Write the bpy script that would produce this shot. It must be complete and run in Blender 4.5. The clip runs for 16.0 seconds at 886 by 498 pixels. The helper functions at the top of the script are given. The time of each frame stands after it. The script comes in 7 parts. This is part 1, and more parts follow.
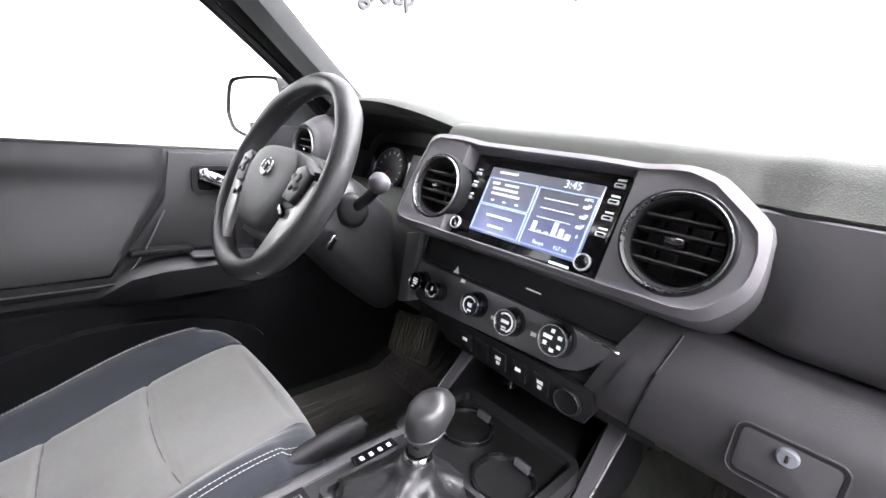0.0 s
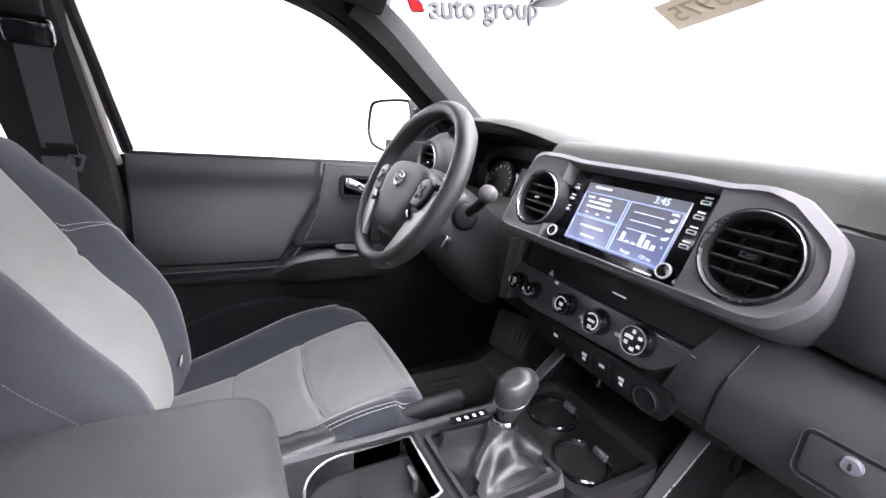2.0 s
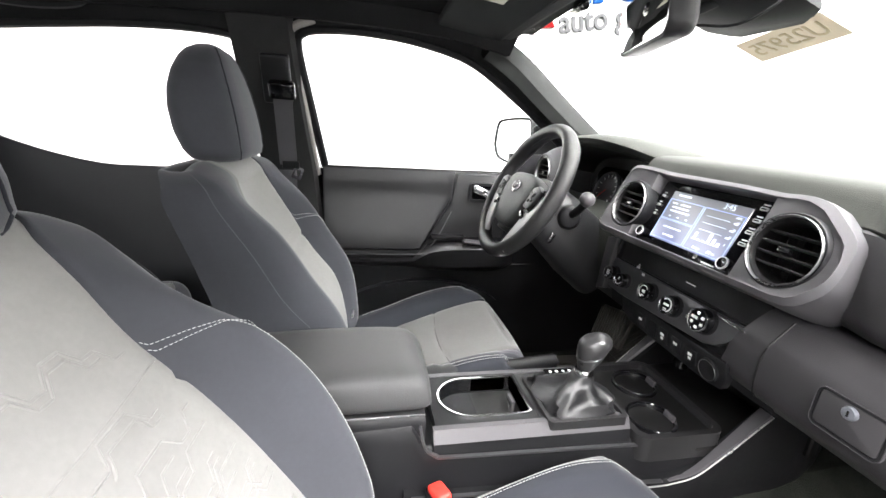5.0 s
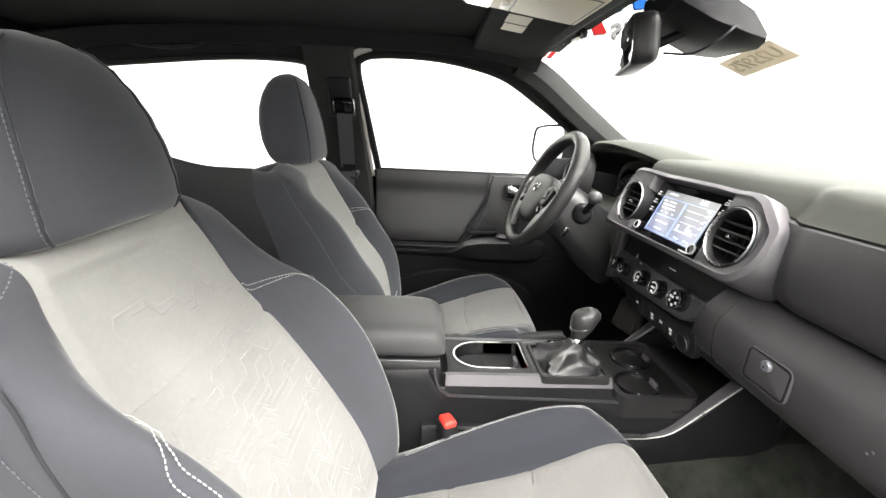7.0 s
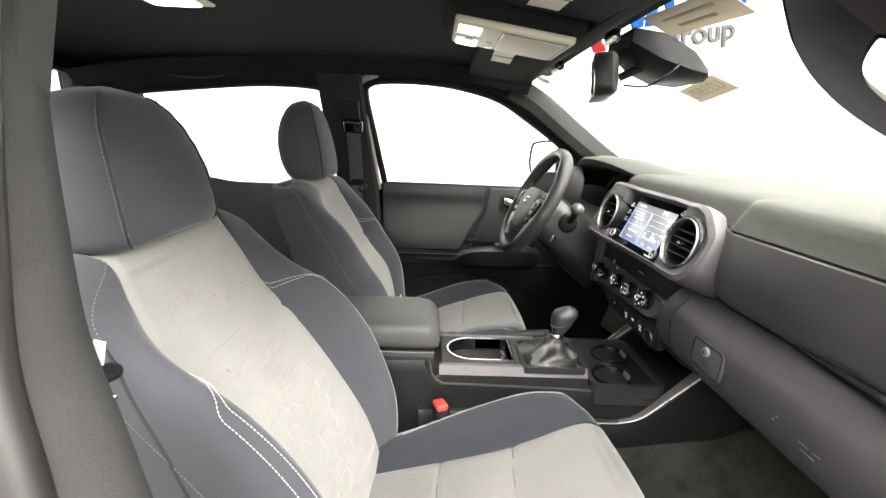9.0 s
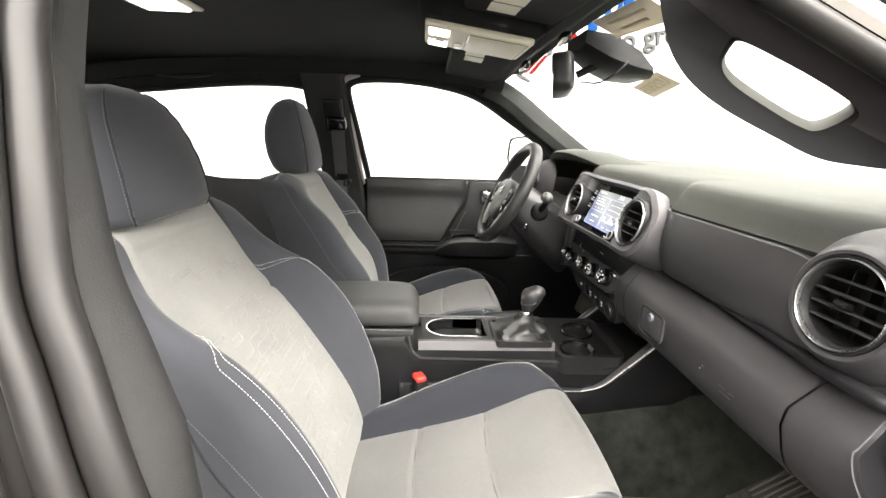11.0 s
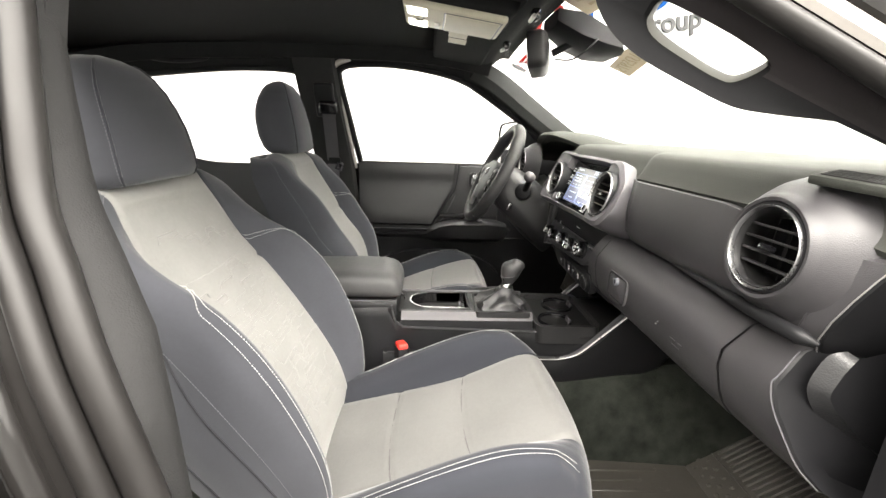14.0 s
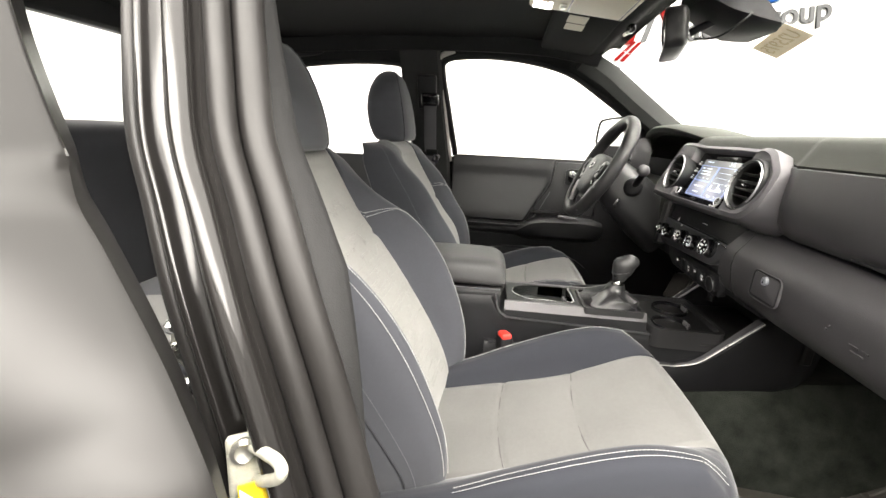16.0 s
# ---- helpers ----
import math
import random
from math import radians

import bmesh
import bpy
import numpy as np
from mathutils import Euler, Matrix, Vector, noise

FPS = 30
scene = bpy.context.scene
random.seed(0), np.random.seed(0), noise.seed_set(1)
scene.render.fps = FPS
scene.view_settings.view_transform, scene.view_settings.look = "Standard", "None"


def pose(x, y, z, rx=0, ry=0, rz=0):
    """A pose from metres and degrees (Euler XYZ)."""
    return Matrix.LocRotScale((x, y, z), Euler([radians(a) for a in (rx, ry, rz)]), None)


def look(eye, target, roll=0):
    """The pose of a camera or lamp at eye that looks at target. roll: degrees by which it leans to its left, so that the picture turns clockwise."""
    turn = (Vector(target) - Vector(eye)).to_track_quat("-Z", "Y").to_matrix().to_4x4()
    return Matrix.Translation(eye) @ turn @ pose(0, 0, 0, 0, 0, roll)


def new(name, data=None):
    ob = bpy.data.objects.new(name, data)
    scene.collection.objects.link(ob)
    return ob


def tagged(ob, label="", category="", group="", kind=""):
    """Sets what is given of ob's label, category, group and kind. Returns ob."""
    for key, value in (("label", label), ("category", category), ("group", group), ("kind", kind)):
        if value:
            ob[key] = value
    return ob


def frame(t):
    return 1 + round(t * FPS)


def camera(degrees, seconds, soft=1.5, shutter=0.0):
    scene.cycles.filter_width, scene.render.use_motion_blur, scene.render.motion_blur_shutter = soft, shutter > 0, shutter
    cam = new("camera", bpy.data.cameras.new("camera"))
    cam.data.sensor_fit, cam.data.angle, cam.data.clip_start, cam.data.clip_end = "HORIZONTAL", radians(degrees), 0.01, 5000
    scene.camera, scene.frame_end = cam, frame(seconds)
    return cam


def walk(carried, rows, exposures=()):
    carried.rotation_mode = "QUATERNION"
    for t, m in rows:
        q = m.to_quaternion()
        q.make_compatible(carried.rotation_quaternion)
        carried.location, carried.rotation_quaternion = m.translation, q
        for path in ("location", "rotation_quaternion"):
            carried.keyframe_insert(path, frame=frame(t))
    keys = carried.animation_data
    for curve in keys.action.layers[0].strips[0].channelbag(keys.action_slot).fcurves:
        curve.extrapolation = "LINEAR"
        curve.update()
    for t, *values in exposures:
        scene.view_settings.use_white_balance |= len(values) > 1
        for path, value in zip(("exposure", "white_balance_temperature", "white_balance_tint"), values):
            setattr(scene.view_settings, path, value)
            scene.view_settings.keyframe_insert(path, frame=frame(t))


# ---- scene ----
cam = camera(93.2, 16.0)
METRES, EYE, TILT, LEAN, TURN = 1.4, 1.5, -8.0, 0.0, 0.0
PATH = [
    (0, (0.29, -0.412, 1.365), (-1.086, 0.937, 0.828), 6.2),
    (0.5, (0.313, -0.428, 1.372), (-1.147, 0.831, 0.839), 6.5),
    (1, (0.336, -0.439, 1.377), (-1.208, 0.712, 0.837), 6.3),
    (1.5, (0.355, -0.451, 1.379), (-1.259, 0.595, 0.83), 6.0),
    (2, (0.378, -0.462, 1.386), (-1.307, 0.462, 0.829), 5.4),
    (2.5, (0.406, -0.466, 1.398), (-1.335, 0.344, 0.836), 4.9),
    (3, (0.432, -0.467, 1.391), (-1.358, 0.23, 0.834), 4.5),
    (3.5, (0.473, -0.476, 1.399), (-1.356, 0.121, 0.851), 4.4),
    (4, (0.512, -0.496, 1.406), (-1.34, 0.021, 0.857), 4.2),
    (4.5, (0.547, -0.507, 1.406), (-1.324, -0.06, 0.859), 4.1),
    (5, (0.586, -0.524, 1.418), (-1.292, -0.143, 0.846), 3.6),
    (7.5, (0.807, -0.453, 1.441), (-1.113, -0.393, 0.884), 2.5),
    (8, (0.836, -0.44, 1.45), (-1.087, -0.403, 0.903), 2.1),
    (8.5, (0.86, -0.445, 1.455), (-1.067, -0.404, 0.921), 2.3),
    (9, (0.884, -0.442, 1.459), (-1.045, -0.391, 0.934), 2.4),
    (11.5, (0.98, -0.403, 1.438), (-0.945, -0.293, 0.907), 1.9),
    (12, (0.989, -0.392, 1.429), (-0.933, -0.277, 0.889), 1.9),
    (12.5, (0.998, -0.382, 1.424), (-0.923, -0.268, 0.882), 1.8),
    (13, (1.008, -0.375, 1.42), (-0.914, -0.264, 0.877), 1.8),
    (13.5, (1.015, -0.368, 1.415), (-0.907, -0.271, 0.87), 1.8),
    (14, (1.021, -0.363, 1.408), (-0.901, -0.277, 0.863), 1.8),
    (14.5, (1.025, -0.353, 1.398), (-0.9, -0.299, 0.857), 1.9),
    (15, (1.031, -0.344, 1.389), (-0.896, -0.354, 0.851), 2.4),
    (15.5, (1.035, -0.347, 1.366), (-0.891, -0.454, 0.839), 2.8),
    (16, (1.018, -0.463, 1.358), (-0.897, -0.684, 0.825), 2.7),
]
# the clip's camera starts cooler and pinker and a little brighter inside
EXPOSE = [(0.0, 1.36, 6250, 18), (1.0, 1.18, 6200, 20), (2.5, 1.08, 6150, 22), (4.0, 1.15, 6300, 20), (5.0, 1.12, 6500, 13), (8.0, 0.87, 6850, 11), (12.5, 0.80, 7000, 11), (15.5, 0.80, 7050, 11), (16.0, 0.70, 7050, 11)]
walk(cam, [(t, look(eye, target, roll)) for t, eye, target, roll in PATH], EXPOSE)

# ---- helpers of this scene ----
X = Vector((1, 0, 0))


def mat(name, col, rough=0.5, metal=0.0, var=0.12, scale=6.0, bump=0.0, bscale=400.0, coat=0.0, kind="noise", spec=0.5, dist=0.0006):
    """A principled material with colour drift at two scales, uneven gloss and a fine relief."""
    m = bpy.data.materials.new(name)
    m.use_nodes = True
    nt = m.node_tree
    b = nt.nodes["Principled BSDF"]
    tc = nt.nodes.new("ShaderNodeTexCoord")
    big = nt.nodes.new("ShaderNodeTexNoise")
    big.inputs["Scale"].default_value, big.inputs["Detail"].default_value = scale, 3
    fine = nt.nodes.new("ShaderNodeTexNoise")
    fine.inputs["Scale"].default_value, fine.inputs["Detail"].default_value = scale * 18, 2
    nt.links.new(tc.outputs["Object"], big.inputs["Vector"])
    nt.links.new(tc.outputs["Object"], fine.inputs["Vector"])
    add = nt.nodes.new("ShaderNodeMath")
    add.operation = "MULTIPLY_ADD"
    add.inputs[1].default_value = 0.4
    nt.links.new(fine.outputs["Fac"], add.inputs[0])
    nt.links.new(big.outputs["Fac"], add.inputs[2])
    mr = nt.nodes.new("ShaderNodeMapRange")
    mr.inputs["From Min"].default_value, mr.inputs["From Max"].default_value = 0.45, 0.95
    mr.inputs["To Min"].default_value, mr.inputs["To Max"].default_value = 1 - var, 1 + var
    nt.links.new(add.outputs[0], mr.inputs["Value"])
    mul = nt.nodes.new("ShaderNodeVectorMath")
    mul.operation = "SCALE"
    mul.inputs[0].default_value = col[:3]
    nt.links.new(mr.outputs[0], mul.inputs["Scale"])
    nt.links.new(mul.outputs[0], b.inputs["Base Color"])
    rr = nt.nodes.new("ShaderNodeMapRange")
    rr.inputs["From Min"].default_value, rr.inputs["From Max"].default_value = 0.45, 0.95
    rr.inputs["To Min"].default_value, rr.inputs["To Max"].default_value = max(0, rough - 0.05), min(1, rough + 0.06)
    nt.links.new(add.outputs[0], rr.inputs["Value"])
    nt.links.new(rr.outputs[0], b.inputs["Roughness"])
    b.inputs["Metallic"].default_value = metal
    b.inputs["Specular IOR Level"].default_value = spec
    b.inputs["Coat Weight"].default_value = coat
    if bump:
        if kind == "grain":
            tx = nt.nodes.new("ShaderNodeTexVoronoi")
            tx.inputs["Scale"].default_value = bscale
            out = tx.outputs["Distance"]
        elif kind == "weave":
            tx = nt.nodes.new("ShaderNodeTexWave")
            tx.inputs["Scale"].default_value, tx.inputs["Distortion"].default_value = bscale, 3
            tx.inputs["Detail"].default_value = 2
            out = tx.outputs["Fac"]
        else:
            tx = nt.nodes.new("ShaderNodeTexNoise")
            tx.inputs["Scale"].default_value, tx.inputs["Detail"].default_value = bscale, 3
            out = tx.outputs["Fac"]
        nt.links.new(tc.outputs["Object"], tx.inputs["Vector"])
        bp = nt.nodes.new("ShaderNodeBump")
        bp.inputs["Strength"].default_value, bp.inputs["Distance"].default_value = bump, dist
        nt.links.new(out, bp.inputs["Height"])
        nt.links.new(bp.outputs[0], b.inputs["Normal"])
    return m


def glow(name, col, strength):
    m = bpy.data.materials.new(name)
    m.use_nodes = True
    b = m.node_tree.nodes["Principled BSDF"]
    b.inputs["Base Color"].default_value = (*col, 1)
    b.inputs["Emission Color"].default_value = (*col, 1)
    b.inputs["Emission Strength"].default_value = strength
    b.inputs["Roughness"].default_value = 0.3
    return m


def fabric(name, col):
    """Seat cloth: fine weave, soft mottling and a short nap."""
    m = mat(name, col, 0.92, 0, 0.10, 9, 0.35, 900, 0, "noise", 0.25, 0.0005)
    b = m.node_tree.nodes["Principled BSDF"]
    b.inputs["Sheen Weight"].default_value = 0.25
    b.inputs["Sheen Roughness"].default_value = 0.4
    return m


def part(name, bm, material, parent=None, label="", smooth=True, angle=40):
    """Links a bmesh as one mesh object, under a thing or a part where one is given."""
    me = bpy.data.meshes.new(name)
    bmesh.ops.recalc_face_normals(bm, faces=bm.faces[:])
    for f in bm.faces:
        f.smooth = smooth
    if smooth:
        for e in bm.edges:
            if len(e.link_faces) == 2 and e.calc_face_angle(0) > radians(angle):
                e.smooth = False
    bm.to_mesh(me)
    bm.free()
    for mm in material if isinstance(material, (list, tuple)) else [material]:
        me.materials.append(mm)
    ob = new(name, me)
    if parent:
        ob.parent = parent
    if label:
        ob["label"] = label
    return ob


def thing(name, label, category, group="", kind="", at=(0, 0, 0)):
    ob = new(name)
    ob.empty_display_size = 0.05
    ob.location = at
    return tagged(ob, label, category, group, kind)


def under(ob, parent):
    """Parents ob so that its world place stays, for parents that only stand somewhere."""
    ob.parent = parent
    ob.matrix_parent_inverse = Matrix.Translation(-parent.location)
    return ob


def mirror_bm(bm):
    bmesh.ops.transform(bm, matrix=Matrix.Diagonal((-1, 1, 1, 1)), verts=bm.verts[:])
    bmesh.ops.reverse_faces(bm, faces=bm.faces[:])
    return bm


def xf(bm, m):
    bmesh.ops.transform(bm, matrix=m, verts=bm.verts[:])
    return bm


def join(*bms):
    """All the bmeshes as one."""
    out = bms[0]
    for b in bms[1:]:
        me = bpy.data.meshes.new("tmp")
        b.to_mesh(me)
        out.from_mesh(me)
        b.free()
        bpy.data.meshes.remove(me)
    return out


def rbox(sx, sy, sz, r=0.004, seg=2, m=None):
    bm = bmesh.new()
    bmesh.ops.create_cube(bm, size=1)
    xf(bm, Matrix.Diagonal((sx, sy, sz, 1)))
    if r > 0:
        bmesh.ops.bevel(bm, geom=bm.edges[:], offset=min(r, 0.49 * min(sx, sy, sz)), segments=seg, affect="EDGES", profile=0.5)
    return xf(bm, m) if m else bm


def prism(pts, depth, r=0.003, m=None, seg=2):
    """A polygon in the xz plane, pushed to +y by depth, its edges rounded."""
    bm = bmesh.new()
    vs = [bm.verts.new((x, 0, z)) for x, z in pts]
    f = bm.faces.new(vs)
    ex = bmesh.ops.extrude_face_region(bm, geom=[f])
    for v in ex["geom"]:
        if isinstance(v, bmesh.types.BMVert):
            v.co.y += depth
    bmesh.ops.recalc_face_normals(bm, faces=bm.faces[:])
    if r > 0:
        rim = [e for e in bm.edges if len({round(v.co.y, 6) for v in e.verts}) == 1]
        bmesh.ops.bevel(bm, geom=rim, offset=r, segments=seg, affect="EDGES", profile=0.5)
    return xf(bm, m) if m else bm


def frame_prism(outer, inner, depth, m=None):
    """A flat ring between two outlines of equal count in the xz plane, with depth along y."""
    bm = bmesh.new()
    n = len(outer)
    rows = [[bm.verts.new((x, y, z)) for x, z in o] for o, y in ((outer, 0), (inner, 0), (inner, depth), (outer, depth))]
    for k in range(4):
        a, b = rows[k], rows[(k + 1) % 4]
        for i in range(n):
            bm.faces.new((a[i], a[(i + 1) % n], b[(i + 1) % n], b[i]))
    return xf(bm, m) if m else bm


def rrect(w, h, r, n=5, cx=0.0, cz=0.0):
    """A rounded rectangle as points."""
    out = []
    for sx, sz, a0 in ((1, 1, 0), (-1, 1, 90), (-1, -1, 180), (1, -1, 270)):
        for k in range(n):
            a = radians(a0 + 90 * k / (n - 1))
            out.append((cx + sx * (w / 2 - r) + r * math.cos(a), cz + sz * (h / 2 - r) + r * math.sin(a)))
    return out


def lathe(prof, n=48, m=None):
    """Turns (radius, height) rows about the y axis; height runs along -y."""
    bm = bmesh.new()
    rows = []
    for r, h in prof:
        rows.append([bm.verts.new((r * math.cos(2 * math.pi * i / n), -h, r * math.sin(2 * math.pi * i / n))) for i in range(n)] if r > 1e-6 else [bm.verts.new((0, -h, 0))])
    for a, b in zip(rows, rows[1:]):
        for i in range(n):
            j = (i + 1) % n
            if len(a) == 1 and len(b) == 1:
                continue
            if len(a) == 1:
                bm.faces.new((a[0], b[j], b[i]))
            elif len(b) == 1:
                bm.faces.new((a[i], a[j], b[0]))
            else:
                bm.faces.new((a[i], a[j], b[j], b[i]))
    return xf(bm, m) if m else bm


def loft(secs, closed=True, caps=True, m=None):
    """A skin over rows of points of equal count."""
    bm = bmesh.new()
    rows = [[bm.verts.new(p) for p in s] for s in secs]
    n = len(rows[0])
    for a, b in zip(rows, rows[1:]):
        for i in range(n if closed else n - 1):
            j = (i + 1) % n
            bm.faces.new((a[i], a[j], b[j], b[i]))
    if caps and closed:
        bm.faces.new(rows[0][::-1])
        bm.faces.new(rows[-1])
    return xf(bm, m) if m else bm


def spline(pts, n):
    """n points along a smooth curve through pts (Catmull-Rom)."""
    P = [Vector(p) for p in pts]
    P = [2 * P[0] - P[1]] + P + [2 * P[-1] - P[-2]]
    out = []
    for k in range(n):
        u = k / (n - 1) * (len(P) - 3)
        i = min(int(u), len(P) - 4)
        f = u - i
        a, b, c, d = P[i:i + 4]
        out.append(0.5 * ((2 * b) + (c - a) * f + (2 * a - 5 * b + 4 * c - d) * f * f + (3 * b - a - 3 * c + d) * f ** 3))
    return out


def sweep(path, sec, closed=False, up=(0, 0, 1), m=None, scale=None):
    """A section (a, b) pulled along a path; a goes sideways, b upwards."""
    P = [Vector(p) for p in path]
    n = len(P)
    rows = []
    up = Vector(up)
    for i, p in enumerate(P):
        t = (P[(i + 1) % n] - P[i - 1]) if closed else (P[min(i + 1, n - 1)] - P[max(i - 1, 0)])
        t.normalize()
        s = t.cross(up)
        s.normalize()
        u = s.cross(t)
        k = scale(i / (n - 1)) if scale else 1
        rows.append([p + k * (a * s + b * u) for a, b in sec])
    if closed:
        rows.append(rows[0])
    bm = loft(rows, True, not closed)
    if closed:
        bmesh.ops.remove_doubles(bm, verts=bm.verts[:], dist=1e-6)
    return xf(bm, m) if m else bm


def circle(r, n=10, sq=1.0):
    return [(r * math.cos(2 * math.pi * i / n), r * sq * math.sin(2 * math.pi * i / n)) for i in range(n)]


def tube(path, r, n=10, closed=False, up=(0, 0, 1)):
    return sweep(path, circle(r, n), closed, up)


def sheet(f, us, vs, thick=0.0):
    """A surface from a function of two parameters, thickened along its normals where asked."""
    bm = bmesh.new()
    rows = [[bm.verts.new(f(u, v)) for u in us] for v in vs]
    for a, b in zip(rows, rows[1:]):
        for i in range(len(us) - 1):
            bm.faces.new((a[i], a[i + 1], b[i + 1], b[i]))
    if thick:
        bmesh.ops.recalc_face_normals(bm, faces=bm.faces[:])
        bmesh.ops.solidify(bm, geom=bm.faces[:], thickness=thick)
    return bm


def interp(table, v):
    """Smooth values between rows (v, a, b, ...)."""
    if v <= table[0][0]:
        return table[0][1:]
    for r, s in zip(table, table[1:]):
        if v <= s[0]:
            f = (v - r[0]) / (s[0] - r[0])
            f = f * f * (3 - 2 * f) * 0.5 + f * 0.5
            return tuple(a + (b - a) * f for a, b in zip(r[1:], s[1:]))
    return table[-1][1:]


def lerp_steps(a, b, n):
    return [a + (b - a) * i / (n - 1) for i in range(n)]


def stitch(path, name, parent, material, r=0.00055, dash=0.0036, gap=0.0013):
    """A row of thread stitches along a path, as one mesh."""
    P = [Vector(p) for p in path]
    acc = [0.0]
    for a, b in zip(P, P[1:]):
        acc.append(acc[-1] + (b - a).length)

    def at(s):
        for i in range(len(P) - 1):
            if s <= acc[i + 1]:
                return P[i].lerp(P[i + 1], (s - acc[i]) / max(1e-9, acc[i + 1] - acc[i]))
        return P[-1]
    verts, faces, s = [], [], 0.0
    while s + dash < acc[-1]:
        a, b = at(s), at(s + dash)
        t = (b - a).normalized()
        sd = t.cross(Vector((0.3, 0.2, 1))).normalized() * r
        u = t.cross(sd)
        k = len(verts)
        for p, q in ((a, 0.55), ((a + b) / 2, 1.0), (b, 0.55)):
            verts += [p + sd * q, p + u * q, p - sd * q, p - u * q]
        for j in (0, 4):
            faces += [(k + j + i, k + j + (i + 1) % 4, k + j + 4 + (i + 1) % 4, k + j + 4 + i) for i in range(4)]
        faces += [(k + 3, k + 2, k + 1, k), (k + 8, k + 9, k + 10, k + 11)]
        s += dash + gap
    me = bpy.data.meshes.new(name)
    me.from_pydata([tuple(v) for v in verts], [], faces)
    me.materials.append(material)
    ob = new(name, me)
    ob.parent = parent
    ob["kind"] = "stuff"
    return ob


def lettering(text, size, m, material, name, parent=None, depth=0.0006, bold=0.0):
    c = bpy.data.curves.new(name, "FONT")
    c.body, c.size, c.extrude, c.align_x, c.align_y = text, size, depth, "CENTER", "CENTER"
    c.offset = bold
    tmp = bpy.data.objects.new(name + "_tmp", c)
    scene.collection.objects.link(tmp)
    bpy.context.view_layer.update()
    me = bpy.data.meshes.new_from_object(tmp.evaluated_get(bpy.context.evaluated_depsgraph_get()))
    bpy.data.objects.remove(tmp)
    bpy.data.curves.remove(c)
    me.materials.clear()
    me.materials.append(material)
    ob = new(name, me)
    ob.matrix_world = m
    if parent:
        ob.parent = parent
    return ob


def bore(ob, cutters):
    """Cuts closed solids out of a mesh object, for good."""
    tmp = []
    for bm in cutters:
        me = bpy.data.meshes.new("cutter")
        bmesh.ops.recalc_face_normals(bm, faces=bm.faces[:])
        bm.to_mesh(me)
        bm.free()
        c = bpy.data.objects.new("cutter", me)
        scene.collection.objects.link(c)
        md = ob.modifiers.new("bore", "BOOLEAN")
        md.operation, md.object, md.solver = "DIFFERENCE", c, "EXACT"
        tmp.append(c)
    bpy.context.view_layer.update()
    me = bpy.data.meshes.new_from_object(ob.evaluated_get(bpy.context.evaluated_depsgraph_get()))
    old = ob.data
    ob.modifiers.clear()
    ob.data = me
    bpy.data.meshes.remove(old)
    for c in tmp:
        bpy.data.meshes.remove(c.data)


# ---- world and light: a white photo booth under a bright luminous ceiling, with an added side fill ----
world = bpy.data.worlds.new("booth_world")
scene.world = world
world.use_nodes = True
world.node_tree.nodes["Background"].inputs[0].default_value = (0.9, 0.95, 1.0, 1)
world.node_tree.nodes["Background"].inputs[1].default_value = 0.02


def area(name, eye, target, sx, sy, watts, col=(1, 1, 1)):
    d = bpy.data.lights.new(name, "AREA")
    d.shape, d.size, d.size_y, d.energy, d.color = "RECTANGLE", sx, sy, watts, col
    ob = new(name, d)
    ob.matrix_world = look(eye, target)
    return ob


area("ceiling_softbox", (1.0, 0.8, 4.05), (1.0, 0.8, 0), 4.6, 10.4, 950, (1.0, 1.0, 0.985))
# Unseen fill lamp, added to brighten the passenger side.
area("side_fill", (2.5, -0.1, 3.95), (0.5, -0.35, 1.1), 6.5, 1.6, 640, (1.0, 0.995, 0.98))

# ---- materials ----
M_WALL = mat("booth_white", (0.64, 0.645, 0.64), 0.6, 0, 0.02, 0.6)
M_FLOORW = mat("booth_floor_paint", (0.05, 0.05, 0.05), 0.85, 0, 0.06, 1.2, spec=0.1)
M_PAD = mat("dash_soft_pad", (0.028, 0.0295, 0.026), 0.6, 0, 0.12, 5, 0.3, 700, 0, "grain", 0.22)
M_PAD2 = mat("dash_hard_plastic", (0.034, 0.0325, 0.035), 0.42, 0, 0.12, 5, 0.25, 850, 0, "grain", 0.5)
M_BLACK = mat("black_plastic", (0.009, 0.009, 0.010), 0.45, 0, 0.15, 8, 0.12, 900, 0, "grain", 0.22)
M_TRIM = mat("door_vinyl", (0.0135, 0.0135, 0.0145), 0.36, 0, 0.14, 4, 0.35, 520, 0, "grain", 0.5)
M_GLOSS = mat("gloss_black", (0.005, 0.005, 0.006), 0.12, 0, 0.1, 8, coat=0.6)
M_SILVER = mat("satin_silver_paint", (0.068, 0.065, 0.070), 0.5, 0.15, 0.06, 10)
M_DARKSILVER = mat("dark_satin_metal", (0.12, 0.12, 0.125), 0.33, 0.8, 0.08, 10)
M_CHROME = mat("chrome", (0.75, 0.75, 0.76), 0.12, 1.0, 0.04, 20)
# Cushion tones, grey and navy, are set darker than the backrest tones.
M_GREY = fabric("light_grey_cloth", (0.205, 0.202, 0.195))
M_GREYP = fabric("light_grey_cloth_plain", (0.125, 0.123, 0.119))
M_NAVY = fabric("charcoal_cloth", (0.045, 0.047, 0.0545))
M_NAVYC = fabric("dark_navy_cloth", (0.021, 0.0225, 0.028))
M_SEAM = mat("shaded_grey_seam", (0.07, 0.069, 0.067), 0.9, 0, 0.1, 20)
M_WELT = mat("dark_seam_welt", (0.018, 0.019, 0.023), 0.9, 0, 0.1, 20)
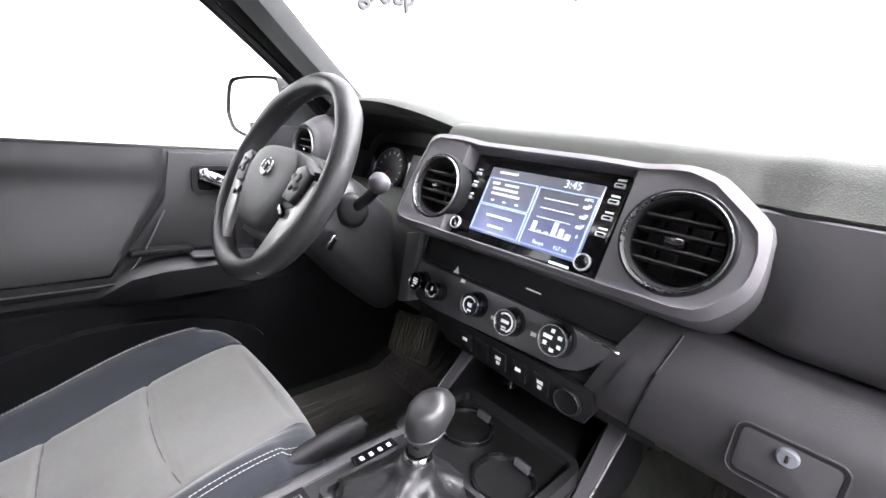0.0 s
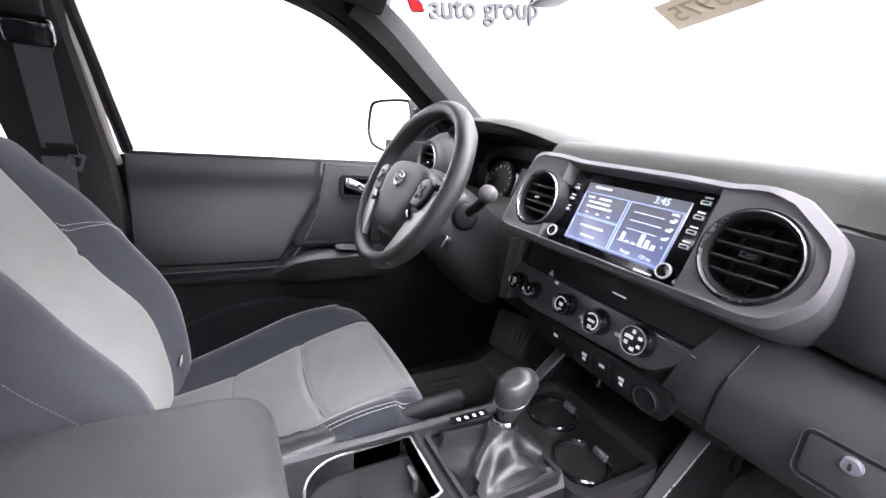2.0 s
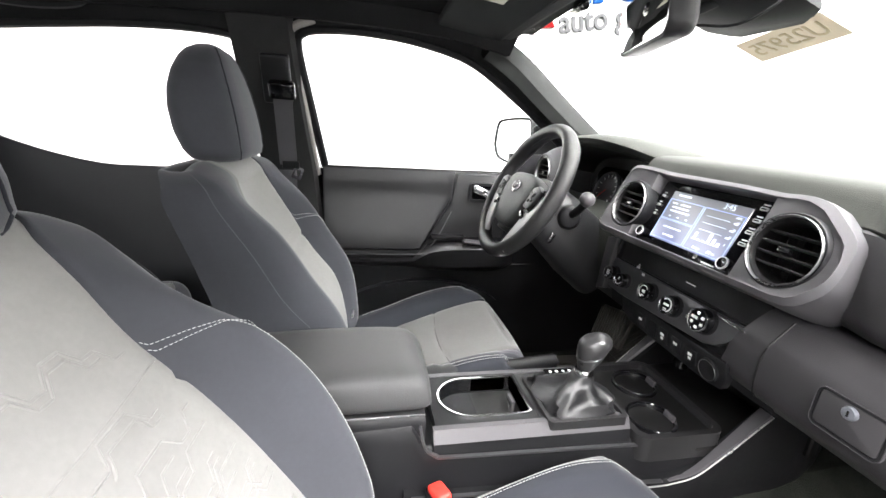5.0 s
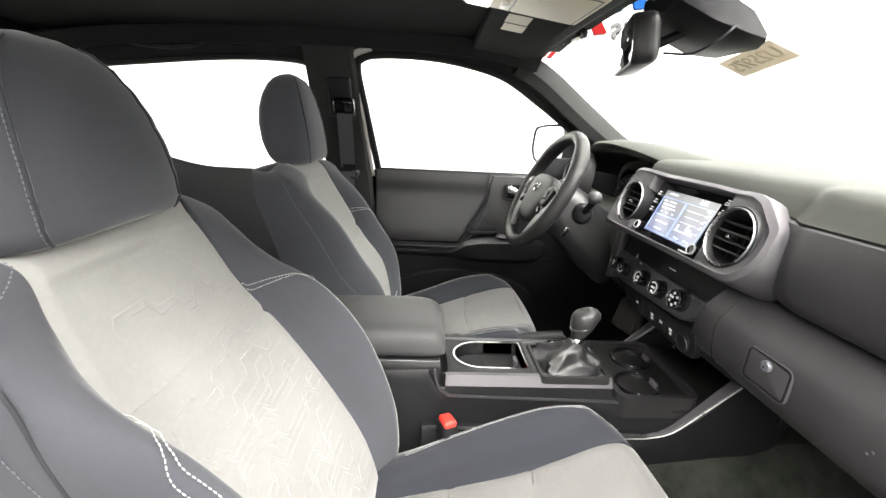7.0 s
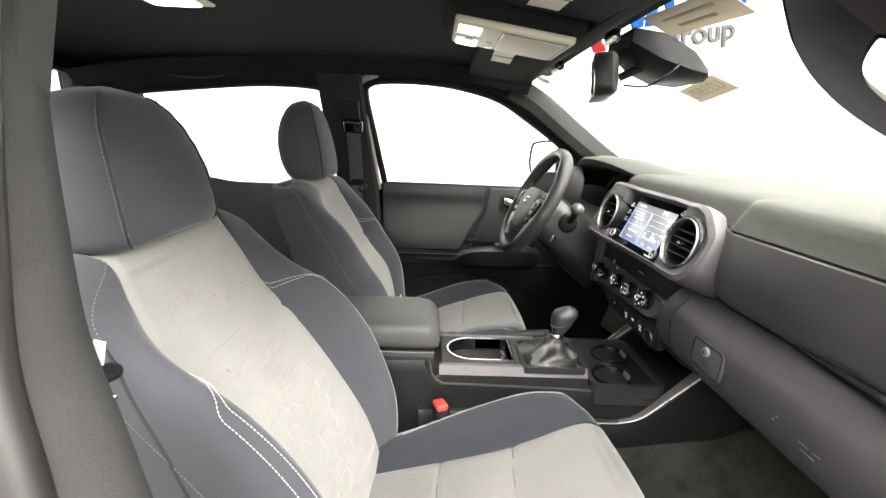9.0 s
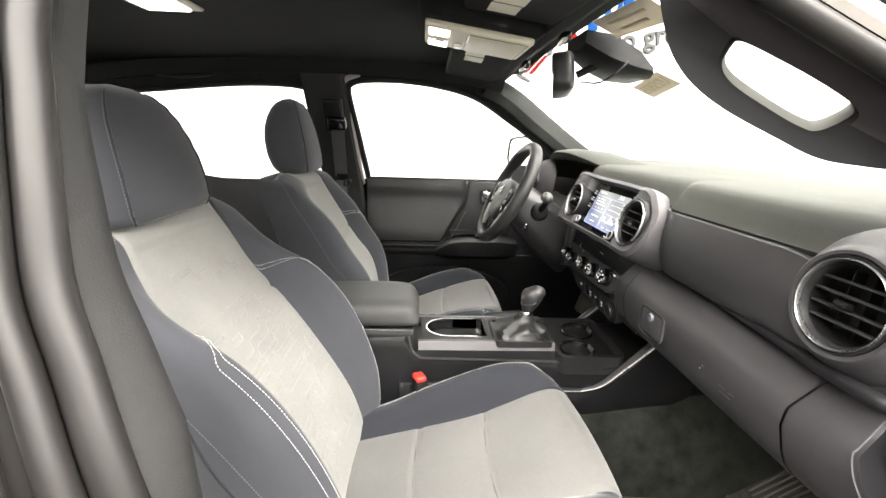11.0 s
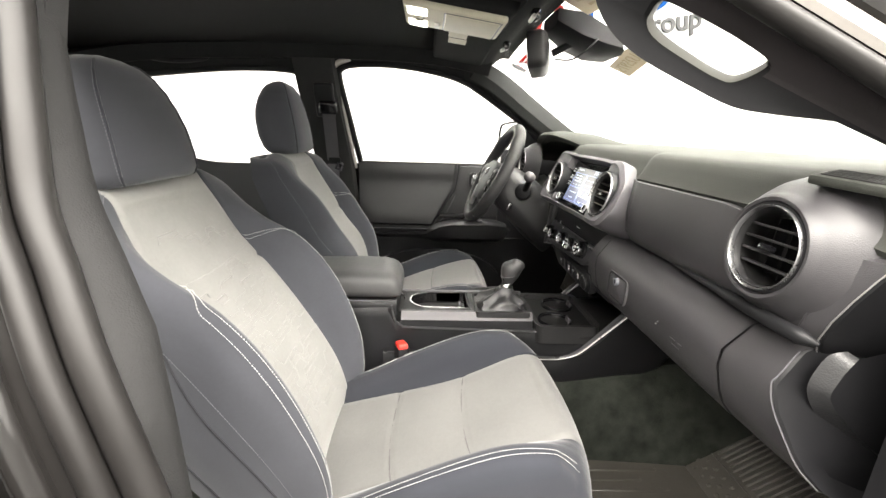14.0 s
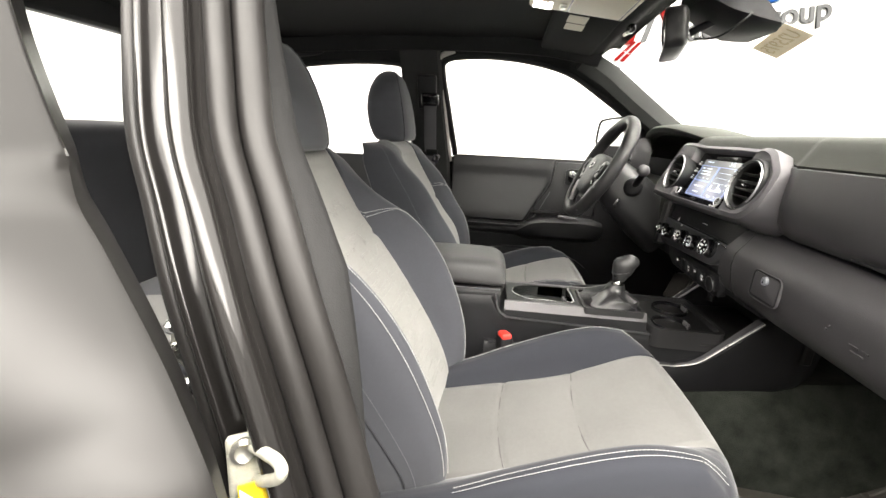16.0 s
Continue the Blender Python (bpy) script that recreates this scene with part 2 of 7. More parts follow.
M_SEATVINYL = mat("seat_back_vinyl", (0.030, 0.031, 0.034), 0.5, 0, 0.1, 6, 0.3, 600, 0, "grain")
M_THREAD = mat("white_thread", (0.42, 0.42, 0.41), 0.8, 0, 0.05, 30)
M_DTHREAD = mat("grey_thread", (0.10, 0.102, 0.112), 0.8, 0, 0.05, 30)
M_LEATHER = mat("black_leather", (0.019, 0.019, 0.0195), 0.40, 0, 0.06, 40, 0.35, 520, 0, "grain", 0.45)
M_BOOT = mat("soft_black_leather", (0.014, 0.014, 0.015), 0.34, 0, 0.1, 20, 0.3, 400, 0, "grain", 0.5)
M_CARPET = mat("black_carpet", (0.021, 0.0232, 0.0195), 0.98, 0, 0.5, 25, 0.9, 500, 0, "noise", 0.1, 0.003)
M_MAT = mat("rubber_floor_liner", (0.052, 0.048, 0.042), 0.42, 0, 0.2, 7, 0.3, 500, 0, "grain")
M_HEAD = mat("black_headliner", (0.014, 0.014, 0.0145), 0.95, 0, 0.2, 10, 0.5, 900, 0, "noise", 0.15)
M_PILLAR = mat("pillar_trim", (0.027, 0.027, 0.0272), 0.85, 0, 0.1, 6, 0.3, 600, 0, "grain", 0.08)
M_APIL = mat("pillar_garnish_trim", (0.020, 0.021, 0.0205), 0.8, 0, 0.1, 6, 0.3, 600, 0, "grain", 0.1)
M_PAINT = mat("grey_metallic_paint", (0.0120, 0.0112, 0.0108), 0.15, 0.0, 0.05, 3, spec=0.32)
M_PCOVER = mat("grey_pillar_cover", (0.017, 0.0150, 0.0158), 0.75, 0, 0.12, 8, 0.2, 800, 0, "grain", 0.12)
M_RIMC = mat("lit_grip_rim", (0.10, 0.10, 0.088), 0.6, 0, 0.1, 12)
# The same body paint, dimmed and dulled to hold back bright reflections.
M_DOOR = mat("grey_metallic_paint_dimmed", (0.0090, 0.0085, 0.0081), 0.30, 0.0, 0.05, 3, spec=0.24)
M_RUBBER = mat("weatherstrip_rubber", (0.0125, 0.0116, 0.0112), 0.46, 0, 0.15, 10, spec=0.28)
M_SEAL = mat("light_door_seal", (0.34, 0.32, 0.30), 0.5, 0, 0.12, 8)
M_PAPER = mat("yellow_tag_card", (0.52, 0.49, 0.41), 0.75, 0, 0.10, 12)
M_INK = mat("marker_ink", (0.40, 0.36, 0.25), 0.6)
M_BEIGE = mat("lamp_console_plastic", (0.62, 0.58, 0.46), 0.5, 0, 0.05, 8)
M_RED = mat("red_release_button", (0.62, 0.035, 0.025), 0.35, 0, 0.06, 20)
M_BELT = mat("belt_webbing", (0.065, 0.064, 0.070), 0.7, 0, 0.1, 10, 0.6, 900, 0, "weave")
M_WHITE = mat("white_print", (0.8, 0.8, 0.8), 0.5, 0, 0.02, 10)
M_STEEL = mat("zinc_plated_steel", (0.55, 0.54, 0.50), 0.3, 0.9, 0.15, 30, 0.2, 200)
M_WAX = mat("wax_coated_steel", (0.50, 0.49, 0.42), 0.45, 0.2, 0.3, 60, 0.4, 250)
M_LOCK = mat("pale_lock_zinc", (0.13, 0.137, 0.155), 0.4, 0.2, 0.1, 40)
M_YELLOW = mat("yellow_sticker", (0.8, 0.55, 0.02), 0.5)
M_LBLUE = mat("sign_blue", (0.008, 0.045, 0.16), 0.95, 0, 0.02, spec=0.0)
M_LRED = mat("sign_red", (0.13, 0.008, 0.008), 0.95, 0, 0.02, spec=0.0)
M_LGREY = mat("sign_grey", (0.085, 0.085, 0.088), 0.95, 0, 0.02, spec=0.0)
M_MIRROR = mat("mirror_glass", (0.9, 0.9, 0.9), 0.02, 1.0, 0.0)
M_CLUSTER = mat("gauge_face", (0.030, 0.031, 0.036), 0.4, 0, 0.1)
# Chrome keys and rings, coloured bright for the light they would mirror.
M_RING = mat("bright_chrome_sheen", (0.62, 0.62, 0.63), 0.3, 0.4, 0.04, 20)
M_KNOB = mat("dark_satin_knob", (0.032, 0.032, 0.033), 0.28, 0.2, 0.02, 3)
M_VRING = mat("satin_chrome_ring", (0.30, 0.30, 0.305), 0.28, 0.9, 0.05, 20)
M_HANDLE = mat("matt_black_grip", (0.010, 0.010, 0.0105), 0.9, 0, 0.15, 8, 0.1, 900, 0, "grain", 0.03)
M_CON = mat("satin_black_console", (0.016, 0.0158, 0.0165), 0.38, 0, 0.12, 8, 0.2, 700, 0, "grain", 0.5)
M_STRIP = mat("silver_strip_paint", (0.085, 0.082, 0.088), 0.42, 0.2, 0.05, 12)
M_EDGE = mat("bright_edge_line", (0.55, 0.54, 0.53), 0.3, 0.7, 0.04, 20)
M_HUB = mat("airbag_cover_vinyl", (0.040, 0.040, 0.041), 0.5, 0, 0.08, 6, 0.35, 520, 0, "grain", 0.4)
M_SPOKE = mat("silver_spoke_paint", (0.30, 0.295, 0.29), 0.34, 0.5, 0.05, 12)
# Near-black for joints and slots, and for shade put into hollows.
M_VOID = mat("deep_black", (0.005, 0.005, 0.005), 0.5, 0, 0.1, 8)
M_LAMP = glow("map_lamp_led", (1, 1, 0.97), 3.0)

# thin card that lets some light through
_nt = M_PAPER.node_tree
_tr = _nt.nodes.new("ShaderNodeBsdfTranslucent")
_tr.inputs[0].default_value = (0.60, 0.55, 0.47, 1)
_mx = _nt.nodes.new("ShaderNodeMixShader")
_mx.inputs[0].default_value = 0.2
_nt.links.new(_nt.nodes["Principled BSDF"].outputs[0], _mx.inputs[1])
_nt.links.new(_tr.outputs[0], _mx.inputs[2])
_nt.links.new(_mx.outputs[0], _nt.nodes["Material Output"].inputs[0])

M_GLASS = bpy.data.materials.new("window_glass")
M_GLASS.use_nodes = True
_b = M_GLASS.node_tree.nodes["Principled BSDF"]
_b.inputs["Transmission Weight"].default_value = 1.0
_b.inputs["Roughness"].default_value = 0.0
_b.inputs["IOR"].default_value = 1.02
_b.inputs["Base Color"].default_value = (0.97, 0.99, 0.97, 1)

# ---- the booth ----
def slab(name, size, centre, material, label, category):
    ob = part(name, rbox(*size, 0.0), material, None, label, False)
    ob.location = centre
    return tagged(ob, label, category, "", "structure")


slab("floor", (7.2, 16, 0.1), (0.25, 1.0, -0.05), M_FLOORW, "dark grey painted photo booth floor", "floor")
slab("ceiling", (7.2, 16, 0.1), (0.25, 1.0, 4.25), M_WALL, "pale booth ceiling above the softboxes", "ceiling")
slab("wall_west", (0.2, 16, 4.2), (-2.58, 1.0, 2.1), M_WALL, "pale smooth booth wall", "wall")
slab("wall_east", (0.2, 16, 4.2), (3.75, 1.0, 2.1), M_WALL, "pale smooth booth wall", "wall")
slab("wall_north", (6.7, 0.2, 4.2), (0.3, 6.9, 2.1), M_WALL, "pale booth wall with faint panel joints", "wall")
slab("wall_south", (6.7, 0.2, 4.2), (0.3, -6.6, 2.1), M_WALL, "pale smooth booth wall", "wall")

# ---- cab shell ----
SILL, TUM = 1.275, 0.134 / 0.317      # belt line height; inward lean of the side glass


def gx(z, s, off=0.0):
    """Side glass plane: x at a height, on side s."""
    return s * (0.748 - (z - 1.272) * TUM + off)


cabfloor = part("cab_floor", rbox(1.5, 2.3, 0.04, 0.01, 2, pose(0, -0.35, 0.60)), M_CARPET)
tagged(cabfloor, "black carpeted cab floor", "floor", "", "structure")
# sloping toe board and bulkhead under the dash
toe = part("toe_board", join(rbox(1.46, 0.38, 0.03, 0.005, 1, pose(0, 0.434, 0.700, 33)), rbox(1.46, 0.47, 0.03, 0.005, 1, pose(0, 0.690, 1.005, 62)), rbox(1.46, 0.05, 0.5, 0.005, 1, pose(0, 0.84, 1.05))), M_CARPET)
tagged(toe, "black carpeted toe board below the dash", "floor", "", "structure")
hump = part("transmission_hump", loft([[(w * a, y, 0.60 + h * b) for a, b in ((-1, 0), (-0.9, 0.6), (-0.6, 1), (0.6, 1), (0.9, 0.6), (1, 0))] for y, w, h in ((-1.3, 0.13, 0.12), (-0.4, 0.15, 0.2), (0.2, 0.2, 0.26), (0.6, 0.24, 0.32), (0.85, 0.26, 0.4))]), M_CARPET)
tagged(hump, "black carpeted transmission hump", "floor", "", "structure")

for s in (-1, 1):
    kick = part("kick_panel", loft([[(s * 0.715, y, 0.60), (s * 0.735, y, 0.60), (s * 0.735, y, 1.34), (s * (0.70 if y > 0.15 else 0.715), y, 1.34)] for y in (0.06 if s > 0 else -0.06, 0.2, 0.5, 0.86)]), M_BLACK)
    tagged(kick, "black plastic kick panel beside the footwell", "trim panel", "", "structure")
# headliner: a shallow bowl with rounded side edges
def roof_z(x, y):
    e = abs(x) / 0.62
    return 1.70 - 0.035 * e ** 3 - 0.02 * max(0, (y + 0.35) / 0.3) ** 2 * (1 if y > -0.35 else 0) - 0.012 * max(0, (-0.9 - y) / 0.6)


headliner = part("headliner", sheet(lambda u, v: (u * 0.625, v, roof_z(u * 0.625, v)), lerp_steps(-1, 1, 25), lerp_steps(-1.62, -0.13, 22), 0.012), M_HEAD)
tagged(headliner, "black cloth headliner of the cab", "headliner", "", "structure")
roofskin = part("roof_panel", sheet(lambda u, v: (u * 0.66, v, 1.775 - 0.06 * abs(u) ** 3), lerp_steps(-1, 1, 15), lerp_steps(-1.7, -0.10, 12), 0.01), M_PAINT)
tagged(roofskin, "grey metallic roof panel", "roof", "", "structure")

WS_TOP, WS_BOT = (-0.13, 1.668), (0.60, 1.345)   # windshield slope (y, z)
hdr = part("windshield_header", sheet(lambda u, v: (u * 0.60, -0.135 + 0.05 * v, 1.672 + 0.03 * math.sin(v * 3.1) * 0.3 + 0.02 * v - 0.02 * abs(u) ** 3), lerp_steps(-1, 1, 21), lerp_steps(-1, 1.2, 7), 0.012), M_HEAD)
tagged(hdr, "black windshield header trim", "trim", "", "structure")


def side_frame(s):
    """Roof rail, A, B and C pillars of one side, swept along the openings."""
    S = "driver" if s < 0 else "passenger"
    # A pillar inner trim: from the dash end up to the header, then the rail to the back
    A = spline([(gx(1.36, s, -0.02), 0.30, 1.345), (gx(1.42, s, -0.035), 0.17, 1.415), (gx(1.5, s, -0.04), 0.035, 1.50), (gx(1.575, s, -0.045), -0.095, 1.585), (gx(1.625, s, -0.055), -0.20, 1.635)], 24)
    sec = [(-0.045, -0.018), (-0.03, 0.012), (0.0, 0.022), (0.03, 0.014), (0.042, -0.012), (0.02, -0.03), (-0.02, -0.032)]
    if s < 0:
        A = [p + Vector((-0.026, 0.0, -0.006)) for p in A]
    else:
        A = [p + Vector((0.012, 0.045, 0.012)) for p in A]
    a = part("a_pillar_trim", sweep(A, [(q * (1.0 if s < 0 else 0.75), w) for q, w in sec], up=(-s * 0.75, -0.25, 0.6)), M_APIL)
    tagged(a, "dark grey moulded A pillar trim beside the windshield", "pillar", "pillars", "structure")
    R = spline([(gx(1.60, s, -0.05), -0.15, 1.625), (gx(1.62, s, -0.045), -0.32, 1.652), (gx(1.62, s, -0.045), -0.55, 1.662), (gx(1.62, s, -0.04), -0.9, 1.66), (gx(1.6, s, -0.04), -1.3, 1.64), (gx(1.55, s, -0.04), -1.6, 1.60)], 30)
    r = part("roof_rail_trim", sweep(R, [(-0.05, 0.03), (-0.035, -0.02), (0.0, -0.03), (0.03, -0.015), (0.045, 0.03)], up=(-s * 0.4, 0, 1)), M_HEAD)
    tagged(r, "black cloth roof rail trim", "trim", "", "structure")
    # B pillar trim
    B = [(gx(1.66, s, -0.03), -0.765, 1.66), (gx(1.5, s, -0.03), -0.755, 1.5), (gx(1.3, s, -0.035), -0.735, 1.3), (gx(1.25, s, -0.035) if s < 0 else gx(1.25, s, -0.035), -0.725, 1.2), (s * 0.73, -0.705, 0.95), (s * 0.73, -0.69, 0.66)]
    if s > 0:
        B = [(x - 0.01, y + 0.045, z) for x, y, z in B]
    b = part("b_pillar_trim", sweep(spline(B, 26), [(q * (1 if s < 0 else 0.5), w) for q, w in [(-0.075, -0.012), (-0.065, 0.012), (-0.02, 0.02), (0.03, 0.018), (0.07, 0.008), (0.075, -0.015)]], up=(-s, 0, 0)), M_PILLAR)
    tagged(b, "dark grey moulded B pillar trim", "pillar", "pillars", "structure")
    # black door head between the window and the roof rail
    for name, pts in (("door_head", [(1.575, -0.70, 1.575), (1.608, -0.672, 1.61), (1.622, -0.62, 1.624), (1.624, -0.5, 1.627), (1.613, -0.37, 1.615), (1.58, -0.235, 1.583)]), ("rear_door_head", [(1.57, -0.815, 1.565), (1.6, -0.85, 1.598), (1.6, -1.05, 1.60), (1.575, -1.35, 1.572), (1.55, -1.55, 1.55)])):
        if s > 0:
            continue
        c = spline([(gx(a, s, 0.0), y, z) for a, y, z in pts], 40)
        hd = part(name, loft([[p + Vector((0.004, 0, 0.0)) for p in c], [p + Vector((0.024, 0, 0.022)) for p in c], [p + Vector((0.03, 0, 0.065)) for p in c]], False, False), M_HEAD)
        tagged(hd, "black trim above the side window", "trim", "", "structure")
    if s < 0:   # the windshield pillar's garnish reaches down to the door's window frame
        c = spline([(gx(a, s, 0.0), y, a) for a, y in ((1.615, -0.37), (1.583, -0.235), (1.515, -0.11), (1.433, 0.02), (1.338, 0.15))], 40)
        ga = part("pillar_garnish", loft([[p + Vector((0.003, 0, -0.004)) for p in c], [p + Vector((0.012, 0.008, 0.014)) for p in c], [p + Vector((0.024, 0.024, 0.034)) for p in c], [p + Vector((0.030, 0.045, 0.050)) for p in c]], False, False), M_APIL)
        tagged(ga, "dark grey moulded windshield pillar garnish", "pillar", "pillars", "structure")
    return S


side_frame(-1)
side_frame(1)


def pane(name, pts, label):
    """A thin glass pane through the given corner points."""
    bm = bmesh.new()
    a = [bm.verts.new(p) for p in pts]
    f = bm.faces.new(a)
    f.normal_update()
    b = [bm.verts.new(v.co + f.normal * 0.003) for v in a]
    bm.faces.new(b[::-1])
    for k in range(len(a)):
        bm.faces.new((a[k], b[k], b[k - 1], a[k - 1]))
    bmesh.ops.recalc_face_normals(bm, faces=bm.faces[:])
    ob = part(name, bm, M_GLASS, None, "", False)
    ob.visible_shadow = False
    return tagged(ob, label, "window", "", "structure")


pane("windshield", [(-0.66, WS_BOT[0], WS_BOT[1]), (0.66, WS_BOT[0], WS_BOT[1]), (0.56, WS_TOP[0], WS_TOP[1] + 0.01), (-0.56, WS_TOP[0], WS_TOP[1] + 0.01)], "clear raked windshield glass")

# driver door: painted skin, vinyl inner panel, window frame, glass
door = thing("driver_door", "closed door with black vinyl panel and armrest", "car door", at=(-0.75, -0.25, 0.6))


def door_face(u, v):
    """Inner panel: u runs along y, v from the bottom to the belt line."""
    y = -0.64 + u * 0.80
    z = 0.62 + v * (SILL - 0.62)
    x = -0.735
    t = max(0, 1 - abs(z - 1.00) / 0.045)
    x += 0.020 * t * t * (3 - 2 * t) * (1 if y < -0.05 else max(0, 1 - (y + 0.05) / 0.1))
    if z < 0.97:
        x += 0.012
    x += 0.018 * max(0, 1 - (SILL - z) / 0.03) * -0.6
    return (x, y, z)


under(part("inner_panel", sheet(door_face, lerp_steps(0, 1, 40), lerp_steps(0, 1, 60), 0.01), M_BLACK, None), door)
# padded upper panel with a slanted front edge and a piped lower line


def pad_surface(s):
    def f(u, v):
        z = 1.012 + v * 0.262
        yf = -0.228 if z > 1.19 else -0.228 - (1.19 - z) / 0.178 * 0.105
        y = -0.635 + u * (yf + 0.635)
        e = min(1, (1 - u) / 0.06, v / 0.07)
        t = max(0, min(1, (0.80 - v) / 0.72))
        bul = (1 - (1 - e) ** 2) * (0.024 + 0.026 * t * t * (3 - 2 * t) + 0.005 * math.exp(-((v - 0.88) / 0.12) ** 2))
        return (s * (0.742 - bul), y, z)
    return sheet(f, lerp_steps(0, 1, 50), lerp_steps(0, 1, 44))


under(part("padded_panel", pad_surface(-1), M_TRIM, None, "padded black vinyl upper panel"), door)
under(part("piping", tube(spline([(-0.700, -0.62, 1.008), (-0.694, -0.35, 1.010), (-0.696, -0.325, 1.017), (-0.704, -0.285, 1.062), (-0.713, -0.24, 1.15)], 30), 0.0018, 6), M_DARKSILVER), door)
under(part("sill_cap", rbox(0.02, 0.78, 0.006, 0.0025, 3, pose(-0.744, -0.255, SILL)), M_PILLAR), door)
under(part("front_panel", prism([(-0.225, 1.268), (0.12, 1.268), (0.12, 1.06), (-0.31, 1.06), (-0.24, 1.17)], 0.02, 0.006, Matrix.Translation((-0.722, 0, 0)) @ Matrix.Rotation(radians(90), 4, "Z")), M_TRIM), door)
# handle recess with chrome lever
hb = under(part("handle_bezel", frame_prism(rrect(0.115, 0.062, 0.014, 5, -0.13, 1.212), rrect(0.095, 0.044, 0.01, 5, -0.13, 1.212), 0.012, Matrix.Translation((-0.708, 0, 0)) @ Matrix.Rotation(radians(90), 4, "Z")), M_BLACK), door)
under(part("handle_recess", rbox(0.004, 0.095, 0.046, 0.001, 1, pose(-0.7185, -0.13, 1.212)), M_GLOSS), door)
under(part("door_handle", sweep([(-0.706, -0.165, 1.222), (-0.698, -0.15, 1.218), (-0.694, -0.125, 1.208), (-0.698, -0.1, 1.202)], circle(0.0075, 8, 1.6)), M_CHROME, None, "chrome inner door handle"), door)
under(part("lock_tab", rbox(0.01, 0.018, 0.024, 0.003, 2, pose(-0.708, -0.166, 1.226)), M_CHROME), door)
# armrest with switch plate and grab pocket
arm = under(part("armrest", loft([[(-0.735, y, 0.955), (-0.69 + d, y, 0.955), (-0.668 + d, y, 0.975), (-0.664 + d, y, 1.02 + h), (-0.68 + d, y, 1.034 + h), (-0.735, y, 1.036 + h)] for y, d, h in ((-0.62, -0.045, -0.036), (-0.58, -0.035, -0.036), (-0.36, -0.030, -0.034), (-0.31, -0.012, 0.0), (-0.26, 0.0, 0.012), (-0.12, 0.0, 0.016), (-0.06, -0.01, 0.01), (-0.02, -0.04, 0.0))]), M_TRIM), door)
under(part("switch_plate", rbox(0.045, 0.075, 0.006, 0.003, 2, pose(-0.69, -0.165, 1.054, -4)), M_SILVER, None, "silver window switch plate"), door)
under(part("pull_pocket", rbox(0.03, 0.11, 0.014, 0.004, 2, pose(-0.712, -0.25, 1.065)), M_BLACK), door)
under(part("speaker_pocket", loft([[(-0.735 + k * 0.055, -0.33 + 0.29 * a + 0.3 * (1 - k) * 0, 0.79 + 0.13 * b) for a, b in circle(1.0, 28)] for k in (0.0, 0.6, 0.85)] + [[(-0.735 + 0.05, -0.33 + 0.29 * a * 0.8, 0.79 + 0.13 * b * 0.8) for a, b in circle(1.0, 28)]]), M_BLACK), door)
# window frame, front corner sail, outer skin
under(part("window_frame", tube(spline([(gx(1.28, -1, 0.0), -0.635, 1.28), (gx(1.44, -1), -0.662, 1.44), (gx(1.575, -1), -0.684, 1.575), (gx(1.608, -1), -0.672, 1.61), (gx(1.622, -1), -0.62, 1.624), (gx(1.624, -1), -0.5, 1.627), (gx(1.613, -1), -0.37, 1.615), (gx(1.58, -1), -0.235, 1.583), (gx(1.512, -1), -0.11, 1.515), (gx(1.43, -1), 0.02, 1.433), (gx(1.335, -1), 0.15, 1.338)], 60), 0.012, 8), M_BLACK), door)
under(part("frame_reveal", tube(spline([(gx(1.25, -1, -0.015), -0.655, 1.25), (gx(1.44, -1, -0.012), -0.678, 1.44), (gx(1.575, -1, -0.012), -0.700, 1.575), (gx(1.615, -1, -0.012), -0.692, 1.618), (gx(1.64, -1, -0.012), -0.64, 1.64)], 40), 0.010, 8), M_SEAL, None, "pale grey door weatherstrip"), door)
under(part("sail_panel", prism([(0.16, 1.275), (0.020, 1.275), (0.020, 1.425), (0.030, 1.432), (0.16, 1.345)], 0.02, 0.004, Matrix.Translation((-0.735, 0, 0)) @ Matrix.Rotation(radians(90), 4, "Z") @ Matrix.Rotation(0, 4, "X")), M_BLACK), door)
under(part("outer_skin", loft([[(-0.80 - b, -0.69, z), (-0.80 - b, 0.35, z), (-0.77 - b, 0.35, z), (-0.77 - b, -0.69, z)] for z, b in ((0.45, 0.10), (0.8, 0.145), (1.15, 0.13), (1.265, 0.02))]), M_PAINT, None, "grey metallic outer skin"), door)
g = pane("window_glass", [(gx(1.26, -1), -0.63, 1.26), (gx(1.26, -1), 0.2, 1.26), (gx(1.43, -1), 0.02, 1.43), (gx(1.57, -1), -0.23, 1.57), (gx(1.622, -1), -0.5, 1.622), (gx(1.61, -1), -0.66, 1.61)], "")
for k in ("label", "category", "kind"):
    if k in g:
        del g[k]
under(g, door)

# rear driver-side door seen behind the seats
rdoor = thing("rear_door", "closed rear door with black inner panel", "car door", at=(-0.75, -1.2, 0.6))


def rear_sill(y):
    return 1.258 + 0.055 * max(0, (-1.18 - y) / 0.24) ** 1.6


def rear_face(u, v):
    y = -1.60 + u * 0.80
    z = 0.62 + v * (rear_sill(y) - 0.62)
    return (-0.735 + 0.03 * math.sin(v * math.pi * 0.9) * (1 if v > 0.5 else 0.6), y, z)


